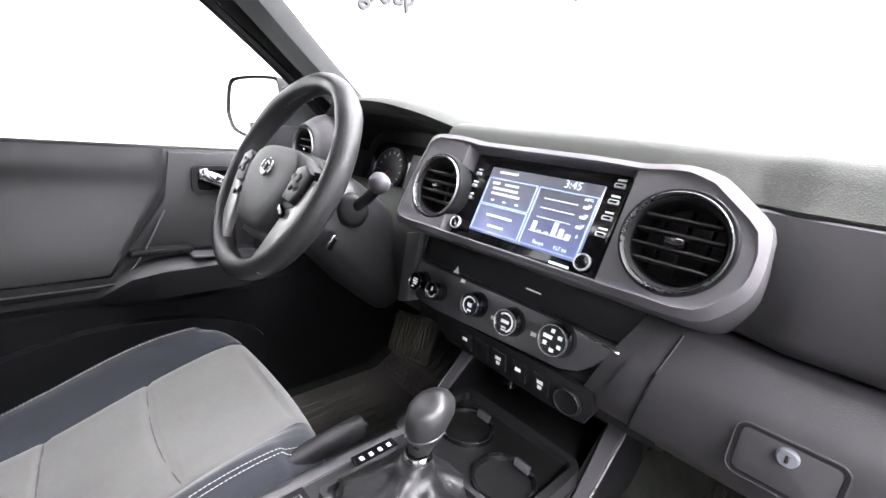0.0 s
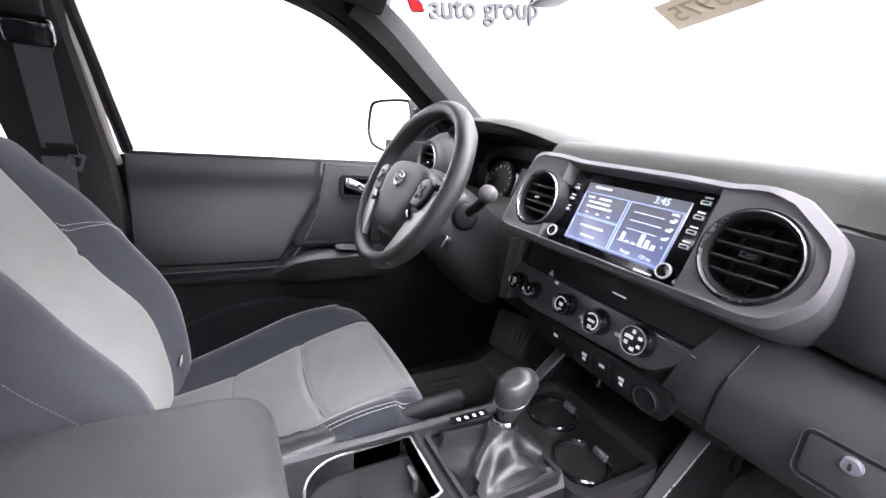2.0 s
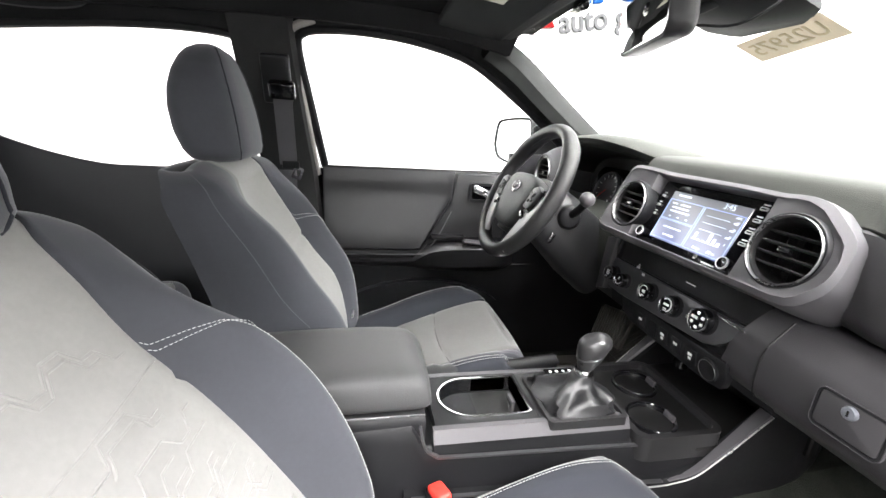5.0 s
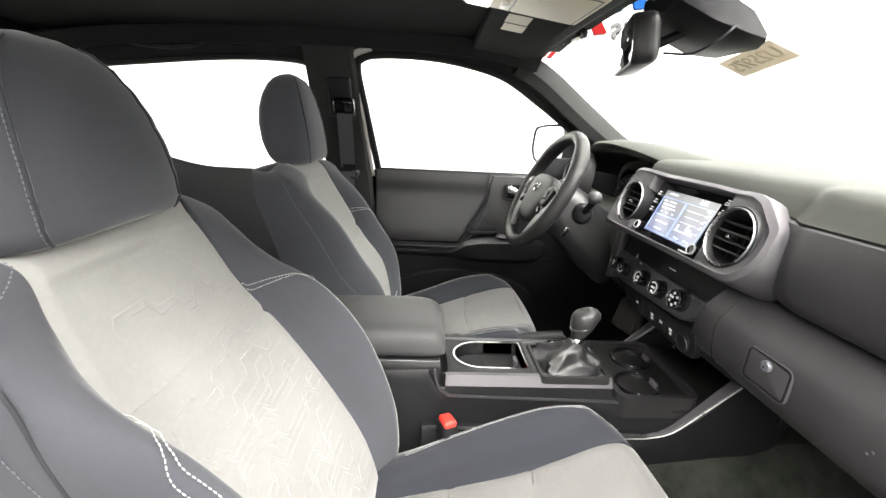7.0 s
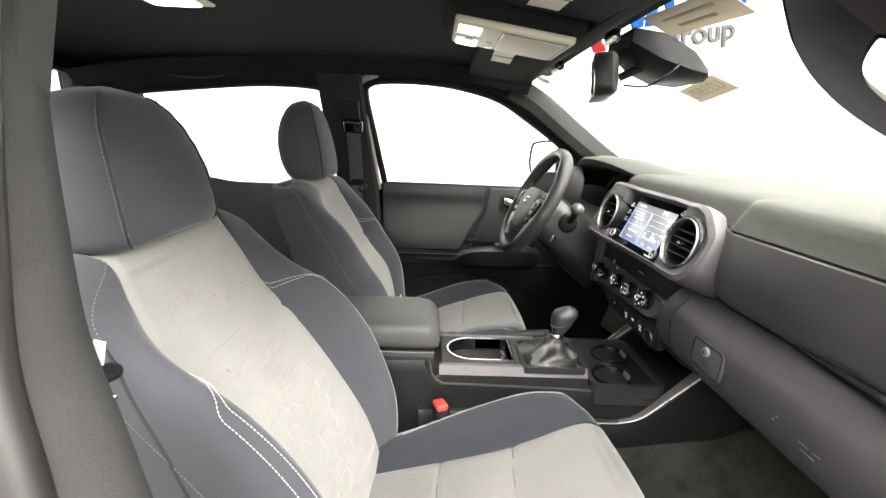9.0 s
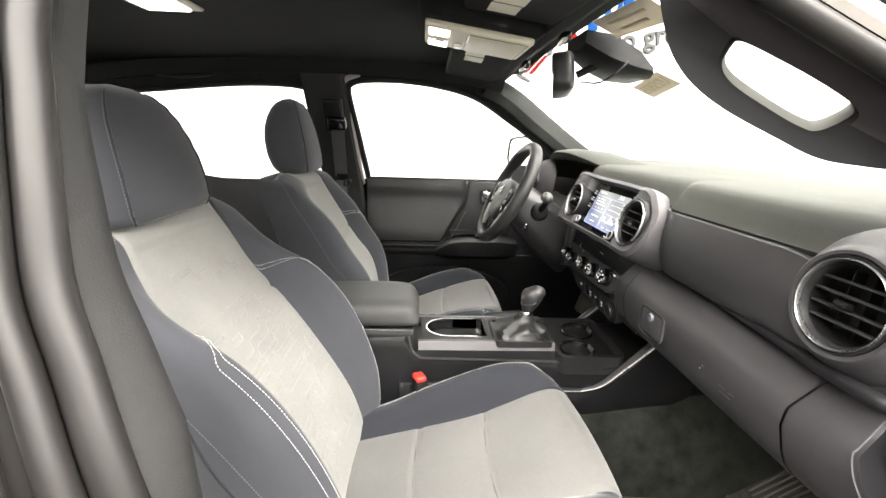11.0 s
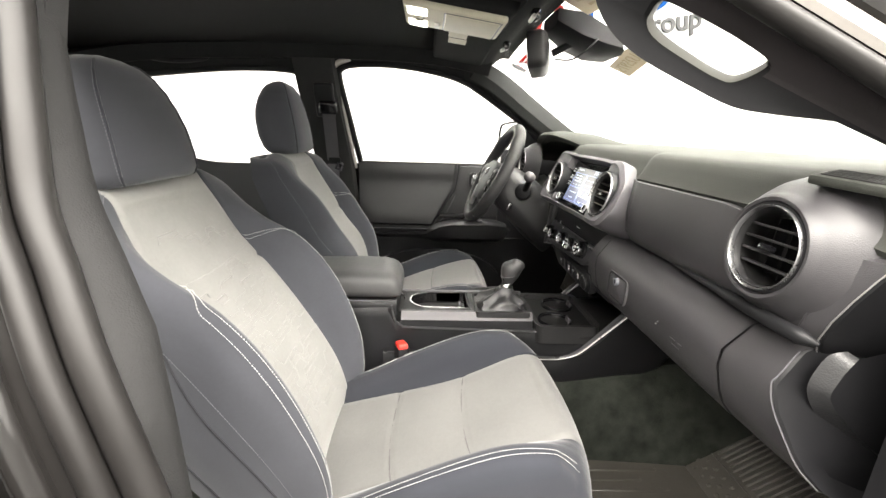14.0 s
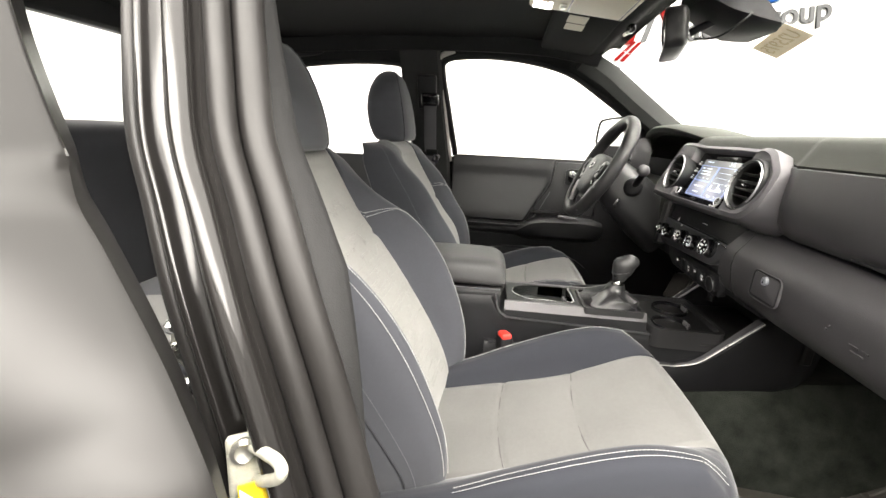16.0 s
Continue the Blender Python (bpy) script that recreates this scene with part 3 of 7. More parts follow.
under(part("inner_panel", sheet(rear_face, lerp_steps(0, 1, 24), lerp_steps(0, 1, 24), 0.012), M_SEATVINYL), rdoor)
under(part("window_frame", tube(spline([(gx(1.27, -1), -0.80, 1.26), (gx(1.45, -1), -0.812, 1.45), (gx(1.57, -1), -0.818, 1.565), (gx(1.6, -1), -0.85, 1.598), (gx(1.6, -1), -1.05, 1.60), (gx(1.575, -1), -1.35, 1.572), (gx(1.55, -1), -1.55, 1.55)], 40), 0.012, 8), M_BLACK), rdoor)
under(part("outer_skin", loft([[(-0.80 - b, -1.65, z), (-0.80 - b, -0.71, z), (-0.77 - b, -0.71, z), (-0.77 - b, -1.65, z)] for z, b in ((0.45, 0.10), (0.8, 0.145), (1.15, 0.13), (1.245, 0.02))]), M_PAINT), rdoor)
cpil = part("c_pillar_trim", loft([[(-0.74, y0, z), (-0.74, -1.68, z), (-0.60, -1.68, z), (-0.66, y0, z)] for z, y0 in ((0.65, -1.5), (1.25, -1.5), (1.35, -1.46), (1.5, -1.49), (1.66, -1.53))]), M_PILLAR)
tagged(cpil, "dark C pillar trim behind the rear door", "pillar", "pillars", "structure")
# back wall of the cab with the rear window
bw = part("cab_back_wall", join(rbox(1.46, 0.05, 0.68, 0.01, 1, pose(0, -1.66, 0.95)), rbox(1.3, 0.05, 0.09, 0.01, 1, pose(0, -1.63, 1.65)), rbox(0.14, 0.05, 0.4, 0.01, 1, pose(0.66, -1.645, 1.45)), rbox(0.14, 0.05, 0.4, 0.01, 1, pose(-0.66, -1.645, 1.45))), M_BLACK)
tagged(bw, "black trimmed back wall of the cab", "wall", "", "structure")
pane("rear_window", [(-0.6, -1.645, 1.28), (0.6, -1.645, 1.28), (0.6, -1.635, 1.61), (-0.6, -1.635, 1.61)], "rear window glass of the cab")

# ---- front seats ----
CUSH = [  # share, y, insert height, bolster rise
    (0.0, -0.60, 0.800, 0.020), (0.14, -0.50, 0.826, 0.030), (0.34, -0.41, 0.848, 0.052), (0.55, -0.30, 0.878, 0.070), (0.68, -0.23, 0.908, 0.060),
    (0.80, -0.165, 0.938, 0.028), (0.87, -0.125, 0.944, 0.010), (0.92, -0.098, 0.930, 0.0), (0.96, -0.082, 0.895, -0.004), (1.0, -0.078, 0.83, -0.006), (1.06, -0.10, 0.75, 0.0)]
BACK = [  # height share, y, z, insert half width, bolster rise, outer half width
    (0.0, -0.532, 0.790, 0.138, 0.020, 0.196), (0.08, -0.535, 0.850, 0.140, 0.034, 0.202), (0.18, -0.565, 0.920, 0.154, 0.060, 0.212), (0.34, -0.630, 1.030, 0.158, 0.082, 0.222),
    (0.50, -0.690, 1.120, 0.156, 0.076, 0.222), (0.62, -0.742, 1.195, 0.143, 0.040, 0.218), (0.74, -0.775, 1.262, 0.134, 0.008, 0.212), (0.84, -0.795, 1.302, 0.126, 0.000, 0.204),
    (0.91, -0.815, 1.320, 0.138, -0.002, 0.196), (0.96, -0.838, 1.320, 0.150, -0.004, 0.182), (1.0, -0.856, 1.308, 0.152, -0.006, 0.164)]
# the driver's seat stands higher and a little further forward
CUSH_D = [
    (0.0, -0.62, 0.840, 0.018), (0.14, -0.53, 0.858, 0.030), (0.34, -0.455, 0.876, 0.040), (0.55, -0.345, 0.917, 0.042), (0.68, -0.275, 0.941, 0.032),
    (0.80, -0.210, 0.957, 0.014), (0.87, -0.180, 0.953, 0.004), (0.92, -0.160, 0.930, 0.0), (0.96, -0.152, 0.895, -0.004), (1.0, -0.150, 0.83, -0.006), (1.06, -0.17, 0.75, 0.0)]
BACK_D = [
    (0.0, -0.575, 0.790, 0.112, 0.016, 0.180), (0.08, -0.560, 0.850, 0.114, 0.022, 0.188), (0.18, -0.560, 0.920, 0.116, 0.026, 0.198), (0.34, -0.586, 1.030, 0.120, 0.034, 0.210),
    (0.50, -0.646, 1.115, 0.121, 0.042, 0.218), (0.62, -0.690, 1.195, 0.120, 0.036, 0.220), (0.74, -0.730, 1.264, 0.118, 0.016, 0.226), (0.84, -0.752, 1.308, 0.104, 0.004, 0.220),
    (0.91, -0.785, 1.330, 0.116, -0.002, 0.188), (0.96, -0.802, 1.330, 0.122, -0.004, 0.164), (1.0, -0.818, 1.320, 0.112, -0.006, 0.134)]


def smooth(table, v):
    """Values on a smooth curve through the rows (v, a, b, ...)."""
    n = len(table)
    v = min(max(v, table[0][0]), table[-1][0])
    i = 0
    while i < n - 2 and v > table[i + 1][0]:
        i += 1
    r0, r1 = table[i], table[i + 1]
    h = r1[0] - r0[0]
    f = (v - r0[0]) / h
    ra, rb = table[max(0, i - 1)], table[min(n - 1, i + 2)]
    out = []
    for k in range(1, len(r0)):
        m0 = (r1[k] - ra[k]) / (r1[0] - ra[0])
        m1 = (rb[k] - r0[k]) / (rb[0] - r0[0])
        out.append((2 * f ** 3 - 3 * f * f + 1) * r0[k] + (f ** 3 - 2 * f * f + f) * h * m0 + (3 * f * f - 2 * f ** 3) * r1[k] + (f ** 3 - f * f) * h * m1)
    return out


def steps(values, k):
    i = min(len(values) - 2, int(k))
    return values[i] + (values[i + 1] - values[i]) * (k - i)


def cushion_at(table, cx, v, q, side):
    """q 0..1 over the insert, 1..2 over the bolster and down its side."""
    y, z, h = smooth(table, v)
    ys = (table[2][1], table[3][1] * 0.75 + table[4][1] * 0.25 if table is CUSH_D else -0.273)
    if q <= 1:
        x = 0.133 * q
        zz = z - 0.010 * (1 - q * q) * (1 if v < 0.85 else 0.3)
        for yy in ys:
            zz -= 0.0045 * math.exp(-((y - yy + 0.012 * (1 - q * q)) / 0.0035) ** 2)
        zz -= 0.005 * math.exp(-((1 - q) * 0.133 / 0.004) ** 2)
        zz += 0.006 * math.sin(max(0, min(1, (y - ys[0]) / (ys[1] - ys[0]))) * math.pi) * (1 - q * q)
    else:
        k = (q - 1) * 7
        x = steps((0.133, 0.1365, 0.152, 0.171, 0.188, 0.206, 0.214, 0.212), k)
        hs = [a * h if a > 0 else a for a in (-0.005, 0.0, 0.62, 0.96, 1.0, 0.72, -0.035, -0.13)]
        drop = (0.0, 0.0, 0.002, 0.006, 0.014, 0.03, 0.06, 0.13)
        m = min(1, max(0, (0.03 - h) / 0.02)) * (1 if v > 0.75 else 0)
        zz = z + steps([a * (1 - m) + (max(0, a) - d) * m for a, d in zip(hs, drop)], k)
    front = max(0, v - 0.8) * 0.16 * (x / 0.2) ** 2
    return (cx + side * x, y - front, zz)


def back_at(table, bx, v, q, side):
    y, z, hi, rise, hw = smooth(table, v)
    y2, z2 = smooth(table, min(1, v + 0.03))[:2]
    y1, z1 = smooth(table, max(0, v - 0.03))[:2]
    w = math.hypot(y2 - y1, z2 - z1)
    ny, nz = (z2 - z1) / w, -(y2 - y1) / w
    if q <= 1:
        x, d = hi * q, -0.012 * (1 - q * q) * (1 if v < 0.8 else 0.4) - 0.005 * math.exp(-((1 - q) * hi / 0.004) ** 2)
        d -= 0.005 * math.exp(-((v - 0.545 + 0.02 * (1 - q * q)) / 0.008) ** 2)
        ny_, nz_ = ny, nz
    else:
        k = (q - 1) * 8
        x = hi + (hw - hi) * steps((0, 0.04, 0.22, 0.45, 0.68, 0.90, 1.0, 1.0, 0.92), k)
        ds = (-0.005, 0.001, 0.55, 0.95, 1.0, 0.55, -0.035, -0.080, -0.125)
        d = steps([e * rise if e > 0 else e for e in ds], k)
        # towards the top the side folds straight back and the shoulder droops outwards
        f = max(0, min(1, (v - 0.74) / 0.26))
        if d < 0:
            g = max(0, min(1, (v - 0.50) / 0.24))
            d *= 1 - 0.28 * g - 0.56 * f ** 1.5
            if table is BACK_D:
                d *= 0.60 + 0.40 * min(1, v / 0.5)
            ny = ny * (1 - g) + g
            nz = nz * (1 - g)
        w = max(0, min(1, (v - 0.70) / 0.30))
        z -= (0.014 if table is BACK_D else 0.030) * w * w * (3 - 2 * w) * ((x - hi) / (hw - hi)) ** 2
    return (bx + side * x, y + ny * d, z + nz * d)


def front_seat(s, label, group="front seats"):
    drv = s < 0
    cx, bx, hx = (0.316, 0.330, 0.346) if drv else (0.338, 0.308, 0.318)
    hk, hz, hy, lean, hd_k = (1.0, 0.018, -0.785, 0.10, 0.95) if drv else (1.14, 0.006, -0.832, 0.14, 1.0)
    ct, bt = (CUSH_D, BACK_D) if drv else (CUSH, BACK)
    seat = thing("front_seat", label, "car seat", group)

    def put(name, bm, material, label="", parent=None):
        if s < 0:
            mirror_bm(bm)
        return part(name, bm, material, parent or seat, label, True, 70)

    def cprof(v, q, side):
        return Vector(cushion_at(ct, cx, v, q, side))

    def bprof(v, q, side):
        return Vector(back_at(bt, bx, v, q, side))

    vs = lerp_steps(0, 1.06, 90)
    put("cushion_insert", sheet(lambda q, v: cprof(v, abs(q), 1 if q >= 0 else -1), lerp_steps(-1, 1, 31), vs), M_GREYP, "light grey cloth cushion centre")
    for side in (1, -1):
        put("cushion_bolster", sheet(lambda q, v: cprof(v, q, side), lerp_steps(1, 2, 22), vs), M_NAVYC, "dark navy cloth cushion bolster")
        for off in (0.545, 0.60):
            P = [cprof(v, 1 + off, side) + Vector((0, 0, 0.0012)) for v in lerp_steps(0.16, 0.88, 60)]
            stitch([(s * p.x, p.y, p.z) for p in P], "white_stitching", seat, M_THREAD)
    ys = (ct[2][1], ct[3][1] * 0.75 + ct[4][1] * 0.25 if drv else -0.273)
    for yy in ys:   # dark seams across the cushion centre
        v0 = next(v for v in lerp_steps(0, 1, 800) if smooth(ct, v)[0] >= yy)
        P = []
        for q in lerp_steps(-0.985, 0.985, 41):
            p = cprof(v0, abs(q), 1 if q >= 0 else -1)
            P.append(p + Vector((0, -0.012 * (1 - q * q), 0.0042)))
        P = [Vector((p.x, p.y, cprof(next(v for v in lerp_steps(0, 1, 400) if smooth(ct, v)[0] >= p.y), abs(q), 1)[2] + 0.0006)) for p, q in zip(P, lerp_steps(-0.985, 0.985, 41))]
        put("cross_seam", tube(P, 0.0011, 6), M_SEAM)
    put("seat_base", rbox(0.40, 0.46, 0.12, 0.02, 2, pose(cx, -0.36, 0.735)), M_BLACK)
    for xo in (-0.17, 0.17):
        put("seat_rail", rbox(0.04, 0.50, 0.05, 0.008, 2, pose(cx + xo, -0.33, 0.645)), M_BLACK)

    # backrest
    vb = lerp_steps(0, 1, 80)
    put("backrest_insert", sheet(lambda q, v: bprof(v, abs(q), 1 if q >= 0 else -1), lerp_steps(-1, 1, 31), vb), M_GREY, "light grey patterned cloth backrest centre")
    for side in (1, -1):
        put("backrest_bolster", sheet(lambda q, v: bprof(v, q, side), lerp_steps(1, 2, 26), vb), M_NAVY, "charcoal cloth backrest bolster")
        for off in (0.0, 0.014):   # two rows: across from the seam, then down the ridge
            P = []
            for k in range(90):
                f = k / 89
                a = min(1, f / 0.25)
                near = side == s
                q = 1.02 + ((0.14 if drv else 0.48) + off * (4 if drv else 3.2) * a if near else 0.50 - off * 4 * a) * math.sin(a * math.pi / 2)
                v = 0.598 + off * 1.1 * (1 - a) - 0.050 * a - 0.03 * a * a - max(0, f - 0.25) / 0.75 * 0.44
                c = bprof(v, q, side)
                nv = (bprof(v, q + 0.03, side) - c).cross(bprof(v + 0.02, q, side) - c).normalized()
                P.append(c + nv * (0.0011 if nv.y > 0 else -0.0011) * (2.4 if near and not drv else 1))
            stitch([(s * p.x, p.y, p.z) for p in P], "white_stitching", seat, M_THREAD, 0.0007)
        # welted seams of the side panels
        for q0, q1, va, vz in () if drv else ((1.60, 1.74, 0.72, 0.05), (1.86, 1.93, 0.55, 0.02)):
            P = [bprof(va + (vz - va) * k / 49, q0 + (q1 - q0) * math.sin(min(1, k / 30) * math.pi / 2), side) for k in range(50)]
            put("seam_welt", tube(P, 0.0017, 6), M_WELT)
        P = [bprof(v, 1.70, side) + Vector((side * 0.0008, 0, 0)) for v in lerp_steps(0.9, 0.06, 50)]
        stitch([(s * p.x, p.y, p.z) for p in P], "grey_stitching", seat, M_DTHREAD, 0.0007)
    if not drv:   # dotted seam over the outer shoulder, seam across the middle and embossed angular lines
        P = [bprof(0.875 - 0.16 * k / 29, 1.05 + 0.55 * math.sin(k / 29 * 1.5), 1) + Vector((0, 0.0012, 0.0008)) for k in range(30)]
        stitch(P, "grey_stitching", seat, M_DTHREAD, 0.0008, 0.0030, 0.0022)
    P = [bprof(0.585 - 0.012 * (1 - q * q), abs(q), 1 if q >= 0 else -1) for q in lerp_steps(-0.99, 0.99, 41)]
    put("cross_seam", tube([p + Vector((0, -0.0010, 0)) for p in P], 0.0015, 8), M_GREY)
    def on_insert(q, v, depth):
        """A point of the insert, set in along its normal."""
        sd = 1 if q >= 0 else -1
        c = bprof(v, abs(q), sd)
        n = (bprof(v, abs(q) + 0.02, sd) - c).cross(bprof(v + 0.02, abs(q), sd) - c).normalized()
        return c - n * depth * (1 if n.y > 0 else -1)

    rng = random.Random(11)
    for row in range(0 if drv else 15):
        v0 = 0.10 + row * 0.052
        q, legs = -0.90 + 0.1 * rng.random(), []
        while q < 0.92:
            legs.append((q, rng.choice((-1, 0, 1))))
            q += 0.15 + 0.24 * rng.random()
        for n in range(3):
            first, last = rng.randrange(0, 2), rng.randrange(0, 2)
            pts, v = [], v0 + n * 0.0135
            for (q0, turn), (q1, _) in zip(legs[first:], legs[first + 1:len(legs) - last]):
                pts += [(q0, v), (q1 - 0.075, v)]
                v += turn * 0.026
                pts.append((q1, v))
            if len(pts) < 3 or 0.545 < v0 < 0.61 or v0 > 0.64:
                continue
            P = []
            for (qa, va), (qb, vb_) in zip(pts, pts[1:]):
                P += [on_insert(qa + (qb - qa) * k / 5, va + (vb_ - va) * k / 5, 0.0008) for k in range(5)]
            put("embossed_line", tube(P, 0.0017, 8), M_GREY)

    def shell(q, v):
        a, b = bprof(v, 2, -1), bprof(v, 2, 1)
        p = a.lerp(b, (q + 1) / 2)
        return p + Vector((0, -0.03 * (1 - q ** 4) * (1 - v ** 6), 0))
    put("backrest_shell", sheet(shell, lerp_steps(-1, 1, 17), lerp_steps(0, 1, 40)), M_SEATVINYL, "black backrest shell")
    put("backrest_cap", loft([[bprof(1, q, sd) for sd, q in [(-1, 2 - k / 12) for k in range(25)] + [(1, k / 12) for k in range(25)]] , [bprof(1, 2, -1).lerp(bprof(1, 2, 1), k / 49) for k in range(50)]], False, False), M_NAVY)
    # recliner cover low at the outer side
    put("recliner_cover", rbox(0.03, 0.12, 0.09, 0.014, 3, pose(cx + 0.215, -0.55, 0.80)), M_BLACK)

    # head restraint
    def hr(a, v):
        prof = [(0.0, 0.098, 0.044), (0.03, 0.112, 0.054), (0.10, 0.123, 0.060), (0.25, 0.128, 0.064), (0.42, 0.126, 0.064), (0.58, 0.118, 0.060), (0.72, 0.105, 0.053), (0.84, 0.085, 0.044), (0.92, 0.064, 0.034), (0.975, 0.036, 0.020), (1.0, 0.005, 0.004)]
        hw, hd = interp(prof, v)
        ca, sa = math.cos(a), math.sin(a)
        e = 0.62
        x = hk * hw * abs(ca) ** e * (1 if ca > 0 else -1)
        d = hd_k * hd * abs(sa) ** 0.75 * (1 if sa > 0 else -1)
        z = 1.312 + hz + (0.205 if drv else 0.182) * v
        return Vector((hx + x, hy - lean * (z - 1.31) + d - 0.01 * math.sin(v * 3.1), z - 0.006 * (x / 0.12) ** 2 * (1 if v < 0.3 else 0)))
    ang = [2 * math.pi * i / 56 for i in range(57)]
    bm = sheet(lambda a, v: hr(a, v), ang, [0, 0.012, 0.03, 0.06] + lerp_steps(0.1, 0.9, 22) + [0.93, 0.96, 0.98, 0.992, 1.0])
    bmesh.ops.remove_doubles(bm, verts=bm.verts[:], dist=1e-5)
    bmesh.ops.holes_fill(bm, edges=[e for e in bm.edges if e.is_boundary], sides=0)
    hro = put("headrest", bm, M_NAVY, "charcoal cloth head restraint")
    for a in (0.33 * math.pi, 0.67 * math.pi):
        for k in (0, 1):
            P = [hr(a + (0.035 * k + 0.5 * (v - 0.5) ** 2) * (-1 if a < 1.5 else 1), v) for v in lerp_steps(0.02, 0.95, 40)]
            P = [p + (p - Vector((hx, hy - 0.015, p.z))).normalized() * 0.0008 for p in P]
            if k:
                stitch([(s * p.x, p.y, p.z) for p in P], "grey_stitching", hro, M_DTHREAD, 0.0007)
            else:
                put("seam_welt", tube(P, 0.0019, 6), M_NAVYC, "", hro)
    for xo in (-0.06, 0.06):
        put("headrest_post", lathe([(0.0, 0), (0.006, 0), (0.006, 0.12), (0, 0.12)], 12, pose(hx + xo, hy - 0.01, 1.24, -90)), M_CHROME)
    return seat


front_seat(1, "charcoal and light grey cloth bucket seat with white stitching")
front_seat(-1, "charcoal and grey cloth bucket seat behind the steering wheel")

# rear bench
bench = thing("rear_bench", "charcoal and grey cloth rear bench seat", "car seat")
part("bench_cushion", rbox(1.3, 0.46, 0.16, 0.05, 4, pose(0, -1.22, 0.86, 6)), M_NAVY, bench)
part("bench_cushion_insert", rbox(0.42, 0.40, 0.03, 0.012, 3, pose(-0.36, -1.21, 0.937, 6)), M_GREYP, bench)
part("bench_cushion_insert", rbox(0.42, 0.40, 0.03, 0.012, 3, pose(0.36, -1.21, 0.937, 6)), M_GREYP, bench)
part("bench_backrest", rbox(1.3, 0.14, 0.50, 0.05, 4, pose(0, -1.52, 1.10, -12)), M_NAVY, bench)
for xo in (-0.4, 0.4):
    part("bench_headrest", rbox(0.26, 0.09, 0.15, 0.04, 4, pose(xo, -1.58, 1.40, -10)), M_NAVY, bench)

# ---- dashboard ----
dash = thing("dashboard", "black moulded dashboard with silver centre bezel and round vents", "dashboard", at=(0, 0.1, 1.0))


def dpart(name, bm, material, label="", parent=None, **kw):
    ob = part(name, bm, material, None, label, **kw)
    if parent:
        ob.parent = parent
        return ob
    return under(ob, dash)


def bow(x):
    """How far the dash runs forward towards its ends."""
    return 0.45 * max(0, abs(x) - 0.56) ** 1.7


TOPSEC = [(0.60, 1.342), (0.545, 1.366), (0.50, 1.380), (0.40, 1.383), (0.28, 1.383), (0.18, 1.383), (0.10, 1.382), (0.072, 1.380), (0.060, 1.377), (0.052, 1.370), (0.045, 1.358), (0.036, 1.342), (0.029, 1.3325), (0.031, 1.327)]


def pad_point(x, k):
    """The dash top; its front edge steps back behind the centre bezel."""
    y, z = TOPSEC[int(k)]
    step = 0.020 * min(1, max(0, (0.245 - abs(x)) / 0.03)) if k > 6 else 0
    return (x, y + bow(x) * (1 if k > 4 else 0.3) + step, z - 0.02 * max(0, abs(x) - 0.6) / 0.1)


dpart("top_pad", sheet(pad_point, lerp_steps(-0.215, 0.70, 101), range(len(TOPSEC))), M_PAD, "soft black dash top pad")
dpart("driver_top_pad", sheet(pad_point, lerp_steps(-0.70, -0.215, 41), range(6)), M_PAD)
MIDSEC = [(0.034, 1.330), (0.024, 1.3275), (0.020, 1.312), (0.016, 1.286), (0.015, 1.258), (0.019, 1.234), (0.029, 1.217), (0.043, 1.209), (0.065, 1.207)]


def crease_x(z):
    """The panel's end: a crease that leans outwards as it rises."""
    return 0.640 + (z - 1.235) * 0.34


def face_point(x, k):
    y, z = MIDSEC[int(k)]
    return (x, y + bow(x) + 0.018 * max(0, min(1, (0.262 - x) / 0.05)), z - 0.012 * max(0, x - 0.5) / 0.1)


face_panel = dpart("passenger_panel", sheet(lambda u, k: face_point(0.20 + u * (crease_x(MIDSEC[int(k)][1]) - 0.20), k), lerp_steps(0, 1, 44), range(len(MIDSEC)), 0.006), M_PAD2, "charcoal dash face panel over the glove box")


def facet_end(z):
    return 0.656 + 0.42 * (z - 1.218)


def facet_point(u, k):
    x, y, z = face_point(crease_x(MIDSEC[int(k)][1]), k)
    return (x + u * (facet_end(z) - x), y - 0.0015 + 0.010 * u ** 1.5, z)


dpart("end_facet", sheet(facet_point, lerp_steps(0, 1, 10), range(len(MIDSEC))), M_PAD2, "charcoal facet at the dash end")
dpart("crease_edge", tube([facet_point(0.0, k) for k in range(1, 7)], 0.0013, 6), M_PAD2)
# Pale tube drawn in for the highlight on the facet's outer edge.
dpart("facet_highlight", tube([Vector(facet_point(1.0, k)) + Vector((0.001, -0.002, 0)) for k in range(1, 8)], 0.0008, 6), M_SPOKE)
dpart("lower_lip", sweep(spline([(0.40, 0.030, 1.216), (0.52, 0.022, 1.218), (0.60, 0.012, 1.221), (0.645, 0.012, 1.221), (0.668, 0.022, 1.218)], 30), circle(0.008, 10), scale=lambda f: min(1, 0.2 + 2 * f) * (1 if f < 0.85 else 1 - (f - 0.85) * 5)), M_BLACK, "dark rounded lip under the panel")
GLSEC = [(0.075, 1.206), (0.036, 1.204), (0.026, 1.199), (0.010, 1.170), (0.005, 1.160), (0.006, 1.135), (0.016, 1.100), (0.024, 1.082), (0.040, 1.064), (0.080, 1.045), (0.20, 1.02)]


def lid_end(z):
    """The lid's outer seam bends outwards towards its top."""
    return 0.569 + max(0, z - 1.15) * 0.30


def panel_edge(z):
    """The outer edge of the panel beside the lid flares outwards towards its foot."""
    return 0.645 + min(0.05, 0.5 * max(0, 1.152 - z))


